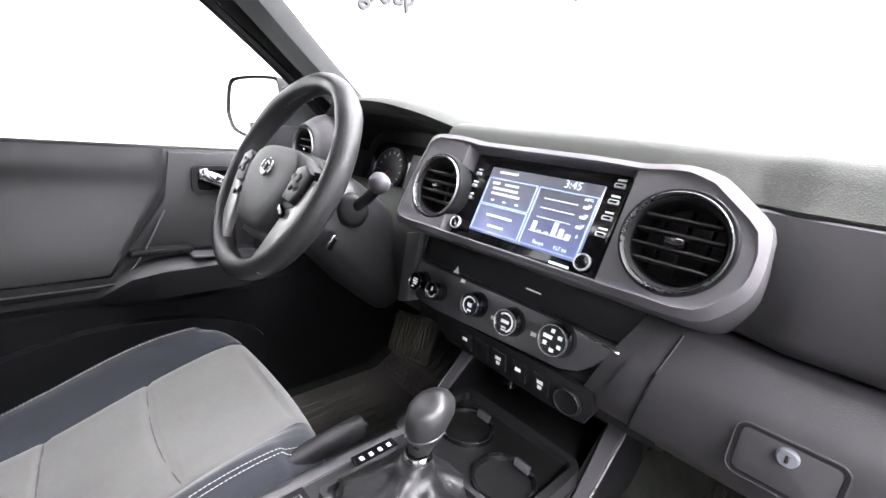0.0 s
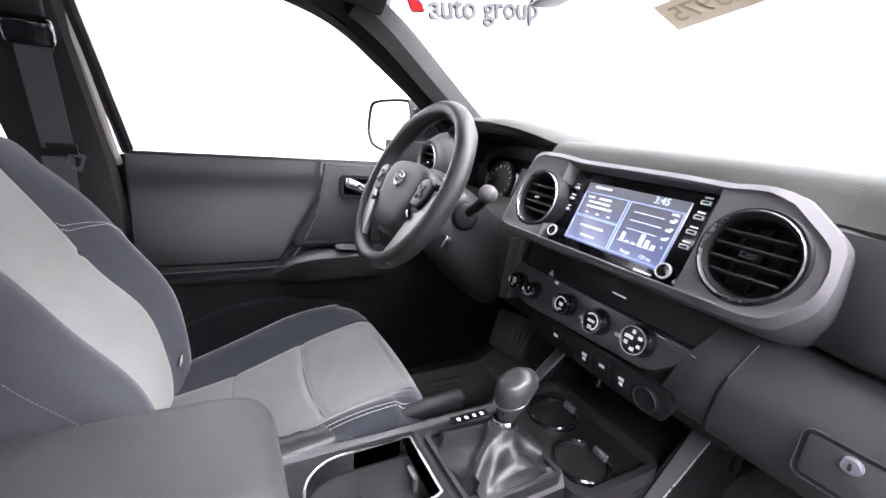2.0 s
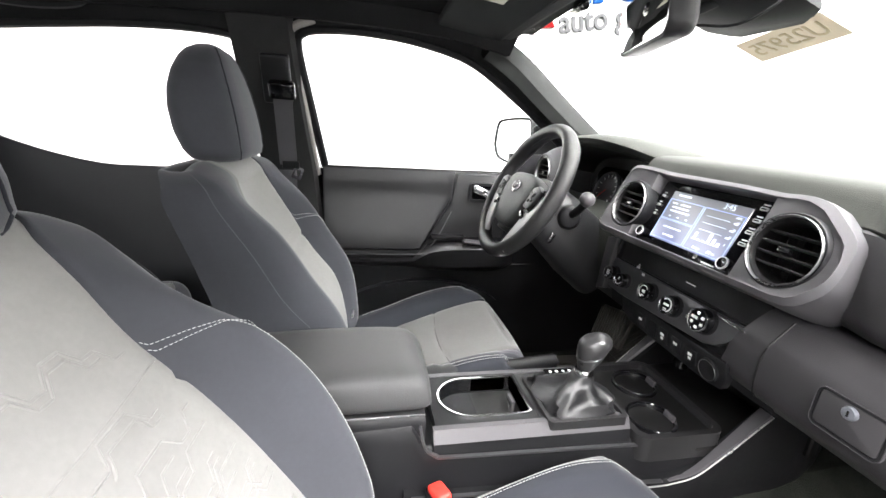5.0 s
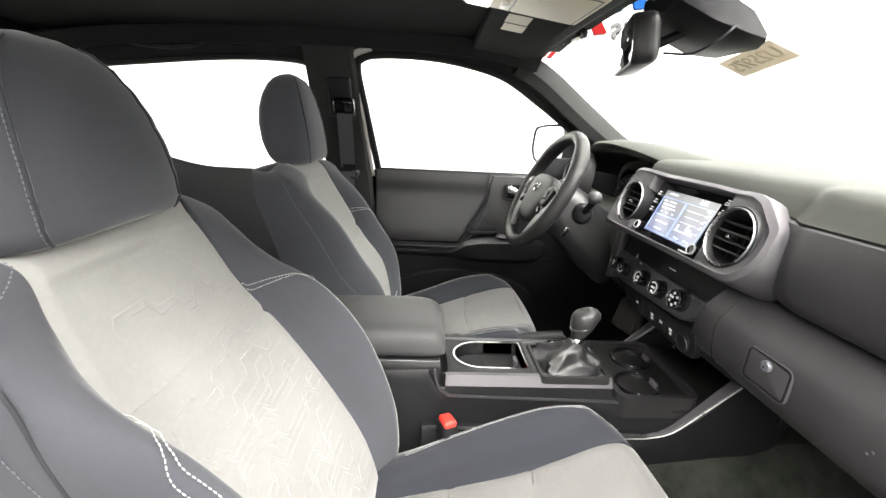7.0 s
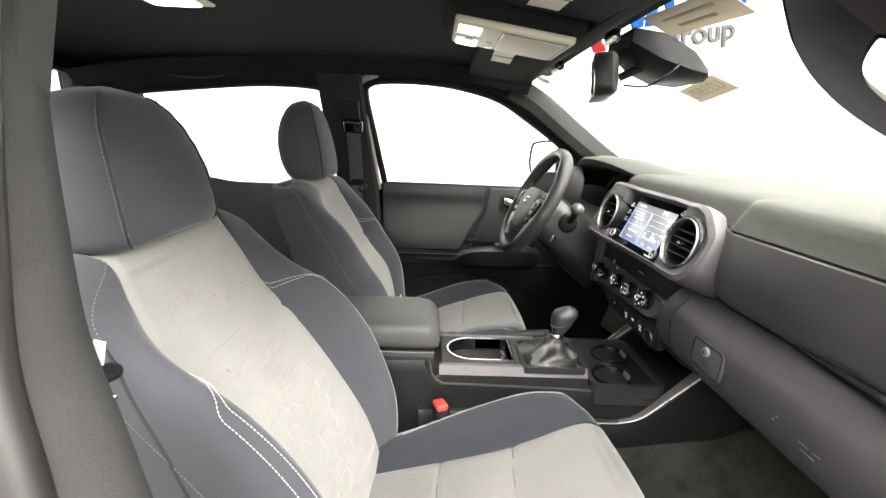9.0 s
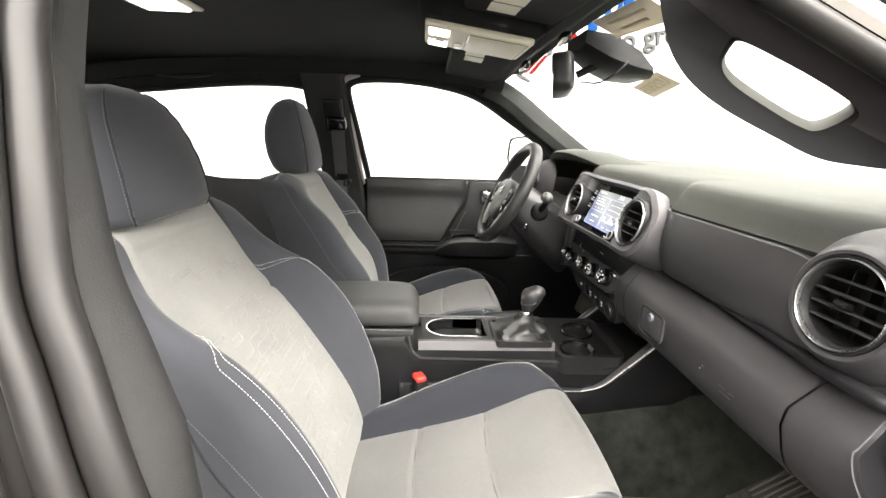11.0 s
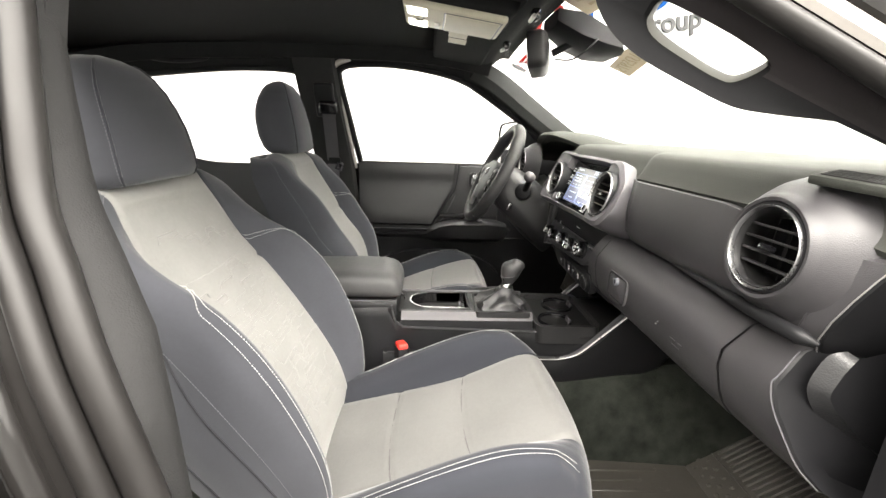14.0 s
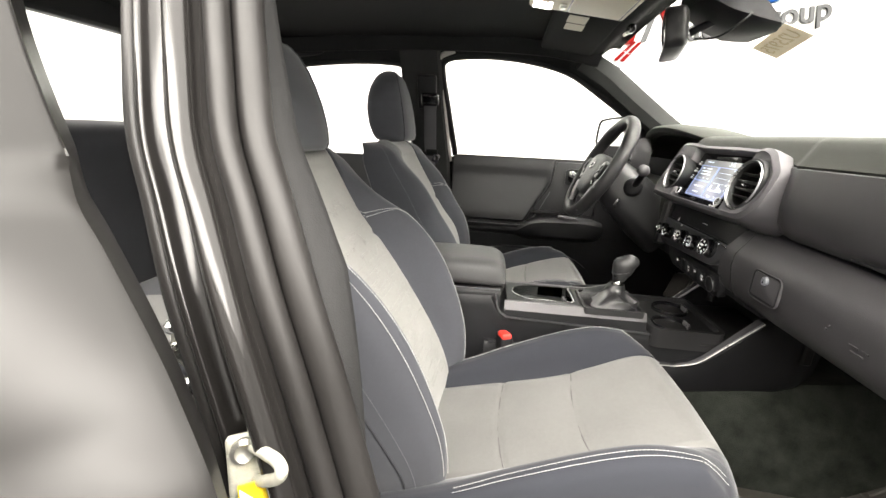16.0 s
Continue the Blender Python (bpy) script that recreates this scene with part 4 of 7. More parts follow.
def glove_point(x, k, off=0.0):
    y, z = GLSEC[int(k)]
    return (x, y + bow(x) * 0.3 + off, z)


def lid_start(z):
    return 0.19 + (z - 1.195) * 0.22


glove = dpart("glove_box", sheet(lambda u, k: glove_point(lid_start(GLSEC[int(k)][1]) + u * (lid_end(GLSEC[int(k)][1]) - lid_start(GLSEC[int(k)][1])), k, -0.002), lerp_steps(0, 1, 44), range(len(GLSEC))), M_PAD2, "closed glove box lid")
dpart("side_lower_panel", sheet(lambda u, k: glove_point(lid_end(GLSEC[int(k)][1]) + 0.0016 + u * (panel_edge(GLSEC[int(k)][1]) - lid_end(GLSEC[int(k)][1])), k), lerp_steps(0, 1, 12), range(len(GLSEC))), M_PAD2)
dpart("seam_line", sheet(lambda u, k: glove_point(lid_end(GLSEC[int(k)][1]) + u, k, 0.006), (-0.008, 0.012), range(len(GLSEC))), M_VOID)
# end caps of the dash facing the doors: black cheeks with a rounded front edge
dpart("end_cap_upper", loft([[(x, y, z), (x + 0.003, y + 0.002, z), (x + 0.006, y + 0.03, z), (0.712, y + 0.25, z)] for x, y, z in [facet_point(1, k) for k in range(len(MIDSEC))]], False, False), M_BLACK, "black dash end cheek")
rows = []
for k in range(1, len(GLSEC)):
    x, y, z = glove_point(panel_edge(GLSEC[k][1]), k)
    rows.append([(x + 0.0005, y, z), (x + 0.004, y + 0.003, z), (min(x + 0.008, 0.672), y + 0.03, z), (0.672, y + 0.25, z)])
dpart("end_cap", loft(rows, False, False), M_BLACK, "black dash end cheek")
# Highlight along the lower panel's edge, drawn as a thin pale tube.
dpart("edge_highlight", tube(spline([Vector(glove_point(panel_edge(GLSEC[k][1]), k)) + Vector((0.001, -0.001, 0)) for k in range(2, 9)], 40), 0.0009, 6), M_STRIP, "thin bright edge line")
# raised moulding on the cheek: a bevel that bends like a V, then a flat field behind it
VO = spline([(0, 0.060, 1.208), (0, 0.043, 1.204), (0, 0.034, 1.190), (0, 0.029, 1.168), (0, 0.038, 1.147), (0, 0.052, 1.132), (0, 0.087, 1.103), (0, 0.127, 1.073)], 40)
VI = spline([(0, 0.061, 1.206), (0, 0.054, 1.194), (0, 0.048, 1.180), (0, 0.044, 1.165), (0, 0.050, 1.153), (0, 0.062, 1.140), (0, 0.096, 1.110), (0, 0.136, 1.080)], 40)
dpart("cheek_bevel", loft([[(0.662, p.y, p.z) for p in VO], [(0.6735, p.y, p.z) for p in VI]], False, False), M_TRIM, "grey bevel bent like a V")
dpart("cheek_field", loft([[(0.6735, p.y, p.z) for p in VI], [(0.676, p.y + 0.15, p.z + 0.04) for p in VI]], False, False), M_BLACK)
rows = []
for k, (y, z) in enumerate(GLSEC[1:] + [(0.30, 0.98)]):
    y += bow(0.662) * 0.3
    rows.append([(-0.662, y, z), (-0.665, y + 0.001, z), (-0.668, y + 0.006, z), (-0.670, y + 0.03, z), (-0.680, y + 0.2, z)])
dpart("end_cap", loft(rows, False, False), M_CON, "black dash end cheek")
dpart("end_cap_upper", loft([[(-0.700, 0.052 + bow(0.70), z), (-0.706, 0.056 + bow(0.70), z), (-0.710, 0.075 + bow(0.70), z), (-0.715, 0.30, z)] for z in (1.345, 1.33, 1.27, 1.205)], False, False), M_CON)
dpart("seam_line", tube([Vector(glove_point(lid_start(GLSEC[k][1]) - 0.001, k)) + Vector((0, -0.0012, 0)) for k in range(2, 9)], 0.0017, 6), M_VOID)
# glove box latch
latch = dpart("glove_latch", prism(rrect(0.067, 0.042, 0.006, 5), 0.008, 0.002, pose(0.290, 0.000, 1.131, -2)), M_PAD2, "glove box latch paddle", glove)
dpart("latch_groove", frame_prism(rrect(0.074, 0.049, 0.009, 5), rrect(0.0675, 0.0425, 0.0062, 5), 0.004, pose(0.290, 0.0005, 1.131, -2)), M_BLACK, "", glove)
dpart("lock_cylinder", lathe([(0, 0.003), (0.0065, 0.003), (0.0075, 0.002), (0.008, 0), (0.008, -0.004)], 28, pose(0.290, -0.001, 1.1425, -2)), M_LOCK, "round pale lock", latch)
dpart("key_slot", rbox(0.0025, 0.001, 0.007, 0.0004, 1, pose(0.290, -0.0045, 1.1425)), M_GLOSS, "", latch)
dpart("latch_rim", frame_prism(rrect(0.0755, 0.0505, 0.010, 5), rrect(0.0735, 0.0485, 0.0088, 5), 0.0045, pose(0.290, 0.0002, 1.131, -2)), M_SILVER, "thin light rim", glove)


def vent(cx, cy, cz, r, tilt, knob=True, yaw=0.0):
    """A round air vent: rubbery outer ring, satin inner ring, dark well and louvres."""
    m = pose(cx, cy, cz, tilt, 0, yaw)
    v = thing("air_vent", "round black air vent with satin silver ring", "air vent", "round air vents")
    v.parent = dash
    v.matrix_parent_inverse = Matrix.Translation(-dash.location)
    for key in ("label", "category", "group"):
        del v[key]
    part("outer_ring", lathe([(r * 1.06, -0.02), (r * 1.06, 0.001), (r * 1.04, 0.004), (r * 1.0, 0.004), (r * 0.985, 0.003), (r * 0.98, -0.004)], 64, m), M_BLACK, v)
    part("trim_ring", lathe([(r * 0.985, -0.003), (r * 0.985, 0.0052), (r * 0.965, 0.0068), (r * 0.945, 0.0052), (r * 0.93, 0.0)], 64, m), M_VRING, v, "satin silver ring")
    part("inner_ring", lathe([(r * 0.94, 0.001), (r * 0.91, 0.002), (r * 0.86, -0.004), (r * 0.82, -0.03)], 64, m), M_CON, v)
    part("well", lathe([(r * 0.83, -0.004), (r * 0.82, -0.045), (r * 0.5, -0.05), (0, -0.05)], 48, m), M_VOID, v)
    for k, h in enumerate((-0.5, -0.17, 0.17, 0.5)):
        w = 2 * r * 0.80 * math.sqrt(1 - h * h)
        part("louvre", xf(rbox(w, 0.014, 0.0026, 0.0011, 2, pose(0, 0.010, h * r * 0.9, -8)), m), M_CON, v)
    for h in (-0.45, 0.0, 0.45):
        part("vane", xf(rbox(0.0015, 0.016, 2 * r * 0.75 * math.sqrt(1 - h * h), 0.0004, 1, pose(h * r, 0.032, 0)), m), M_BLACK, v)
    if knob:
        part("thumb_tab", xf(rbox(0.016, 0.010, 0.007, 0.002, 2, pose(0, 0.001, 0, -14)), m), M_GLOSS, v)
    return v


vent(0.168, 0.000, 1.290, 0.0475, -15)
vent(-0.160, 0.004, 1.288, 0.0455, -15)
vent(0.597, 0.006, 1.296, 0.0475, -6)
vent(-0.597, 0.006, 1.296, 0.0475, -6)
# flared housings of the end vents
for s in (1, -1):
    dpart("vent_housing", lathe([(0.0495, 0.002), (0.0515, 0.0055), (0.055, 0.006), (0.058, 0.003), (0.0595, -0.002), (0.063, -0.006), (0.070, -0.014), (0.078, -0.026), (0.085, -0.045)], 64, pose(s * 0.597, 0.007, 1.296, -6)), M_PAD2)

bore(face_panel, [lathe([(0, 0.05), (0.058, 0.05), (0.058, -0.06), (0, -0.06)], 64, pose(0.597, 0.010, 1.296, -6))])

# centre bezel
BZ = pose(0, 0.004, 1.230, -22.8)
outer = [(-0.214, 0.126), (-0.20, 0.135), (0.05, 0.135), (0.168, 0.131), (0.176, 0.1285), (0.190, 0.124), (0.228, 0.094), (0.234, 0.087), (0.2365, 0.079), (0.2395, 0.050), (0.2395, 0.032), (0.237, 0.022), (0.232, 0.013), (0.219, -0.003), (0.212, -0.008), (0.198, -0.012), (0.15, -0.012), (0.10, -0.012), (-0.10, -0.014), (-0.215, -0.016), (-0.226, -0.008), (-0.224, 0.05)]
inner = [(-0.128, 0.120), (0.101, 0.120), (0.101, -0.004), (-0.122, -0.004)]


def around(poly, n, c=(-0.01, 0.06)):
    """n points on a polygon, at even angles round c."""
    out = []
    for k in range(n):
        a = 2 * math.pi * k / n
        dx, dz = math.cos(a), math.sin(a)
        best = None
        for (x1, z1), (x2, z2) in zip(poly, poly[1:] + poly[:1]):
            ex, ez = x2 - x1, z2 - z1
            den = dx * ez - dz * ex
            if abs(den) < 1e-12:
                continue
            t = ((x1 - c[0]) * ez - (z1 - c[1]) * ex) / den
            w = ((x1 - c[0]) * dz - (z1 - c[1]) * dx) / den
            if t > 0 and -1e-9 <= w <= 1 + 1e-9 and (best is None or t < best):
                best = t
        out.append((c[0] + best * dx, c[1] + best * dz))
    return out


def shrink(poly, d):
    cx = sum(p[0] for p in poly) / len(poly)
    cz = sum(p[1] for p in poly) / len(poly)
    return [(x - d * (1 if x > cx else -1), z - d * (1 if z > cz else -1)) for x, z in poly]


NB = 160
oo, om, oi = around(outer, NB), around(shrink(outer, 0.0015), NB), around(shrink(outer, 0.009), NB)
oj = around(shrink(outer, 0.0112), NB)
ii, im = around(inner, NB), around(shrink(inner, -0.005), NB)
def wing(x):
    """The bezel's ends round the vents stand forward of the screen's surround."""
    f = max(0, min(1, (abs(x) - 0.105) / 0.05))
    return -0.013 * f * f * (3 - 2 * f)


mid = [((a[0] * 0.55 + b[0] * 0.45), (a[1] * 0.55 + b[1] * 0.45)) for a, b in zip(oi, im)]
bz = loft([[(x, y + k * wing(x), z) for x, z in o] for o, y, k in ((oo, 0.05, 0), (oo, 0.0, 1), (om, -0.0105, 1), (oi, -0.0150, 1), (oj, -0.0128, 1), (mid, -0.0125, 1), (im, -0.0125, 1), (ii, -0.001, 0.5), (ii, 0.012, 0), (oo, 0.05, 0))], True, False, BZ)
bmesh.ops.remove_doubles(bz, verts=bz.verts[:], dist=1e-6)
bezel = dpart("centre_bezel", bz, M_SILVER, "satin silver bezel round screen and vents")
bore(bezel, [lathe([(0, 0.05), (0.050, 0.05), (0.050, -0.08), (0, -0.08)], 64, pose(0.168, 0.000, 1.290, -15)), lathe([(0, 0.05), (0.048, 0.05), (0.048, -0.08), (0, -0.08)], 64, pose(-0.160, 0.004, 1.288, -15))])
# side demister: a black slotted outlet in a raised wedge at the end of the dash top
DMM = pose(0.655, 0.050, 1.371, 8, 5, 18)
dem = dpart("side_demister", rbox(0.10, 0.040, 0.010, 0.003, 2, DMM), M_PAD)
for k in range(6):
    dpart("slat", rbox(0.086, 0.0022, 0.004, 0.0006, 1, DMM @ pose(0, -0.013 + 0.0052 * k, 0.0045)), M_VOID, "", dem)
# driver side: brow over the gauges, gauge cluster, knee panel
BROW = spline([(-0.625, 0.075, 1.325), (-0.60, 0.055, 1.365), (-0.55, 0.042, 1.392), (-0.47, 0.036, 1.404), (-0.38, 0.044, 1.404), (-0.30, 0.068, 1.392), (-0.235, 0.10, 1.374), (-0.20, 0.12, 1.362)], 40)
bmw = loft([[p + Vector((0, 0.03, -0.022)) for p in BROW], [p + Vector((0, 0.006, -0.010)) for p in BROW], list(BROW), [p + Vector((0, 0.008, 0.007)) for p in BROW], [p + Vector((0, 0.05, 0.012)) for p in BROW],
            [Vector((p.x, 0.17 + 0.3 * (p.y - 0.03), 1.378 + (p.z - 1.36) * 0.75)) for p in BROW], [Vector((p.x, 0.32, 1.368)) for p in BROW]], False, False)
dpart("gauge_brow", bmw, M_PAD, "curved black brow over the gauges")
# Hollow under the brow, coloured near-black for the shadow in it.
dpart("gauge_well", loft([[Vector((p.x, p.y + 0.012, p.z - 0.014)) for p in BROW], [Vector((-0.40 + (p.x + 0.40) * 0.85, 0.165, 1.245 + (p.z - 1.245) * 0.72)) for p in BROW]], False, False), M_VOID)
# Added black plate that closes off light behind the gauges.
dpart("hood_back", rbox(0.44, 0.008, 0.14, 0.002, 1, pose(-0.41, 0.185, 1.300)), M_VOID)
CL = pose(-0.366, 0.132, 1.272, -18)
cluster = dpart("instrument_panel", prism(rrect(0.33, 0.125, 0.03, 6), 0.02, 0.003, CL), M_GLOSS, "instrument cluster with two round gauges")
for gx0, gr in ((-0.088, 0.05), (0.088, 0.05)):
    part("gauge_dial", lathe([(0, 0.001), (gr * 0.9, 0.001), (gr * 0.93, 0.006), (gr, 0.006), (gr * 1.02, 0)], 40, CL @ pose(gx0, -0.001, 0)), M_CLUSTER, cluster).matrix_parent_inverse = Matrix()
    part("gauge_ring", lathe([(gr * 0.94, 0.005), (gr * 0.97, 0.0075), (gr * 1.0, 0.005)], 40, CL @ pose(gx0, -0.001, 0)), M_DARKSILVER, cluster)
    for k in range(13):
        a = radians(225 - k * 22.5)
        part("gauge_mark", rbox(0.0016, 0.001, 0.007, 0, 1, CL @ pose(gx0 + 0.78 * gr * math.cos(a), -0.003, 0.78 * gr * math.sin(a), 0, 90 - math.degrees(a), 0)), M_WHITE, cluster)
    part("gauge_needle", rbox(0.0016, 0.001, 0.034, 0.0002, 1, CL @ pose(gx0 - 0.012, -0.004, -0.012, 0, 45, 0)), M_RED, cluster)
part("info_display", rbox(0.052, 0.002, 0.085, 0.003, 1, CL @ pose(0, -0.001, 0.0)), M_SILVER, cluster, "grey information display")
for z, w in ((0.030, 0.034), (-0.030, 0.020), (-0.036, 0.030)):
    part("display_bar", rbox(w, 0.001, 0.003, 0, 1, CL @ pose(0, -0.0025, z)), M_CLUSTER, cluster)
KNEE = [(0.10, 1.25), (0.05, 1.235), (0.03, 1.21), (0.025, 1.17), (0.035, 1.10), (0.055, 1.05), (0.10, 1.02), (0.22, 1.0)]
dpart("knee_panel", sheet(lambda x, k: (x, KNEE[int(k)][0] + bow(x), KNEE[int(k)][1]), lerp_steps(-0.665, -0.20, 24), range(len(KNEE))), M_PAD, "black knee panel under the wheel")
dpart("driver_face", sheet(lambda x, k: (x, (0.07, 0.06, 0.055, 0.08)[int(k)] + bow(x), (1.335, 1.30, 1.25, 1.235)[int(k)]), lerp_steps(-0.665, -0.545, 8), range(4)), M_PAD)

# centre stack below the bezel
HV = pose(0, 0.014, 1.135, -12)
dpart("stack_body", loft([[(-0.205, y, z), (0.19, y, z), (0.19, 0.2, z), (-0.205, 0.2, z)] for z, y in ((1.036, 0.075), (1.06, 0.035), (1.10, 0.026), (1.15, 0.024), (1.185, 0.036), (1.222, 0.046))]), M_BLACK)
dpart("upper_strip", prism([(-0.185, 0.028), (0.150, 0.028), (0.150, 0.074), (-0.19, 0.074)], 0.012, 0.003, pose(0, 0.016, 1.138, -14)), M_BLACK, "black switch strip")
hv = dpart("climate_panel", prism([(-0.20, 0.027), (0.137, 0.027), (0.134, 0.018), (0.115, -0.006), (0.098, -0.020), (0.075, -0.027), (-0.15, -0.037), (-0.19, -0.034), (-0.205, -0.01)], 0.014, 0.0035, HV), M_DARKSILVER, "dark silver climate control panel")
dpart("panel_edge_trim", rbox(0.05, 0.003, 0.002, 0.0008, 1, pose(0.117, 0.009, 1.162, 0, 4)), M_CHROME, "", hv)
# panel between the climate controls and the glove box, with a slanted seam
def wing_x(z, edge):
    """x of the slanted edges at a height: 0 inner edge, 1 middle seam, 2 glove box seam."""
    f = (z - 1.11) / 0.085
    return (0.112, 0.133, 0.171)[edge] + (0.036, 0.034, 0.019)[edge] * f


def wing_sheet(e0, e1, zs, off):
    return sheet(lambda u, k: (lambda z, y: (wing_x(z, e0) * (1 - u) + wing_x(z, e1) * u, y + off, z))(GLSEC[int(k)][1], GLSEC[int(k)][0]), lerp_steps(0, 1, 6), zs)


dpart("wing_panel", wing_sheet(0, 1, range(1, 9), 0.003), M_PAD2, "charcoal panel beside the climate controls")
dpart("wing_panel", wing_sheet(1, 2, range(1, 9), 0.0), M_PAD2, "charcoal panel beside the glove box")
dpart("wing_back", prism([(0.10, -0.075), (0.19, -0.075), (0.195, 0.06), (0.14, 0.06)], 0.05, 0.002, pose(0, 0.034, 1.138, 3)), M_BLACK)
dpart("wing_panel", prism([(-0.205, 0.03), (-0.208, -0.05), (-0.235, -0.06), (-0.24, 0.06), (-0.205, 0.07)], 0.03, 0.004, pose(0, 0.012, 1.138, -6)), M_PAD2)


def knob(x, z, r, marks, label):
    k = dpart("control_knob", lathe([(r * 1.12, -0.006), (r * 1.12, 0.001), (r * 1.05, 0.004), (r * 1.02, 0.004)], 40, HV @ pose(x, -0.002, z)), M_BLACK, label, hv)
    part("knob_cap", lathe([(r, 0.002), (r, 0.015), (r * 0.94, 0.017), (r * 0.86, 0.0165), (r * 0.83, 0.0158), (0, 0.0158)], 40, HV @ pose(x, -0.002, z)), M_GLOSS, k)
    part("chrome_ring", lathe([(r * 0.985, 0.0155), (r * 0.96, 0.0178), (r * 0.90, 0.0178), (r * 0.87, 0.0160)], 40, HV @ pose(x, -0.002, z)), M_CHROME, k)
    for mx, mz, w, h in marks:
        part("white_symbol", rbox(w * r, 0.0006, h * r, 0, 1, HV @ pose(x + mx * r, -0.0185, z + mz * r)), M_WHITE, k)
    return k


arc = lambda a0, a1, n, q: [(q * math.cos(radians(a0 + (a1 - a0) * i / (n - 1))), q * math.sin(radians(a0 + (a1 - a0) * i / (n - 1))), 0.13, 0.13) for i in range(n)]
knob(-0.063, 0.001, 0.0165, arc(40, 260, 16, 0.66) + [(-0.1, 0, 0.18, 0.3), (0.15, 0, 0.26, 0.34), (0.1, -0.45, 0.4, 0.14)], "fan speed knob")
knob(0.0, 0.001, 0.0175, arc(-60, 130, 16, 0.66) + [(0, 0.05, 0.7, 0.22), (0, -0.38, 0.42, 0.12), (0, -0.56, 0.36, 0.10)], "temperature knob")
knob(0.069, 0.007, 0.0195, [(-0.1, 0.55, 0.24, 0.24), (0.45, 0.3, 0.3, 0.22), (0.5, -0.25, 0.26, 0.22), (0.1, -0.58, 0.3, 0.22), (-0.45, -0.3, 0.26, 0.24), (-0.35, 0.12, 0.62, 0.24)], "air flow mode knob")
knob(-0.140, -0.006, 0.0140, [(0, 0.25, 0.14, 0.4)] + arc(200, 340, 8, 0.62), "drive selector knob")
knob(-0.180, -0.004, 0.0150, [(0, 0.3, 0.6, 0.14), (0, 0.05, 0.7, 0.14), (0, -0.2, 0.5, 0.14), (-0.2, -0.55, 0.3, 0.1)], "round start button")
for x, z in ((-0.100, 0.030), (-0.031, 0.0), (0.034, 0.004)):
    dpart("white_symbol", rbox(0.008, 0.0006, 0.005, 0, 1, HV @ pose(x, -0.0006, z - 0.006)), M_WHITE, "", hv)
hz = bmesh.new()
hz.faces.new([hz.verts.new(p) for p in ((-0.006, 0, -0.005), (0.006, 0, -0.005), (0, 0, 0.006))])
bmesh.ops.solidify(hz, geom=hz.faces[:], thickness=0.0006)
dpart("hazard_symbol", xf(hz, pose(-0.110, 0.0135, 1.173, -14)), M_WHITE)
dpart("slot_mark", rbox(0.022, 0.001, 0.0018, 0.0003, 1, pose(0.022, 0.0148, 1.187, -14)), M_WHITE)
# lower switch row
LOWM = pose(0, 0.020, 1.069, 8)
dpart("lower_panel", prism([(-0.15, 0.028), (0.12, 0.028), (0.125, 0.0), (0.115, -0.022), (0.09, -0.026), (-0.12, -0.020), (-0.145, -0.005)], 0.02, 0.004, LOWM), M_BLACK, "black lower switch panel")
for x, on in ((-0.080, 1), (-0.048, 0), (-0.016, 2), (0.018, 1), (0.053, 2)):
    sw = dpart("switch", rbox(0.024, 0.004, 0.028, 0.002, 2, LOWM @ pose(x, -0.0005, 0.001)), M_BLACK)
    for k in range(on):
        part("white_symbol", rbox(0.009 - 0.003 * k, 0.0006, 0.005, 0, 1, LOWM @ pose(x, -0.0030, 0.005 - 0.0075 * k)), M_WHITE, sw)
dpart("power_socket", lathe([(0.019, -0.002), (0.019, 0.002), (0.0165, 0.004), (0.014, 0.003), (0.0, 0.003)], 36, LOWM @ pose(0.092, -0.001, 0.0)), M_BLACK, "capped power socket")
dpart("socket_ring", lathe([(0.0175, 0.0025), (0.0168, 0.0045), (0.016, 0.004)], 36, LOWM @ pose(0.092, -0.001, 0.0)), M_DARKSILVER)

# ---- head unit ----
hu = thing("head_unit", "glossy touchscreen audio unit with lit display and side buttons", "touchscreen", at=(0, 0.05, 1.28))


def hpart(name, bm, material, label="", parent=None):
    ob = part(name, xf(bm, BZ), material, None, label)
    if parent:
        ob.parent = parent
        return ob
    return under(ob, hu)


UC = (-0.0125, 0.058)
hpart("front_panel", prism(rrect(0.225, 0.122, 0.006, 5, *UC), 0.02, 0.0015, pose(0, -0.001, 0)), M_GLOSS, "gloss black front glass")
M_SCREEN = bpy.data.materials.new("lit_display")
M_SCREEN.use_nodes = True
nt = M_SCREEN.node_tree
pb = nt.nodes["Principled BSDF"]
tc = nt.nodes.new("ShaderNodeTexCoord")
sp = nt.nodes.new("ShaderNodeSeparateXYZ")
nt.links.new(tc.outputs["Generated"], sp.inputs[0])
ramp = nt.nodes.new("ShaderNodeValToRGB")
nt.links.new(sp.outputs["Z"], ramp.inputs[0])
ramp.color_ramp.elements[0].color = (0.06, 0.10, 0.36, 1)
ramp.color_ramp.elements[1].color = (0.05, 0.055, 0.085, 1)
ramp.color_ramp.elements[1].position = 0.75
pb.inputs["Base Color"].default_value = (0.01, 0.01, 0.015, 1)
pb.inputs["Roughness"].default_value = 0.08
nt.links.new(ramp.outputs[0], pb.inputs["Emission Color"])
pb.inputs["Emission Strength"].default_value = 0.55
pb.inputs["Specular IOR Level"].default_value = 0.9
pb.inputs["Coat Weight"].default_value = 1.0
pb.inputs["Coat Roughness"].default_value = 0.38
pb.inputs["Coat IOR"].default_value = 3.2
M_UI = glow("display_white", (0.7, 0.8, 0.95), 0.26)
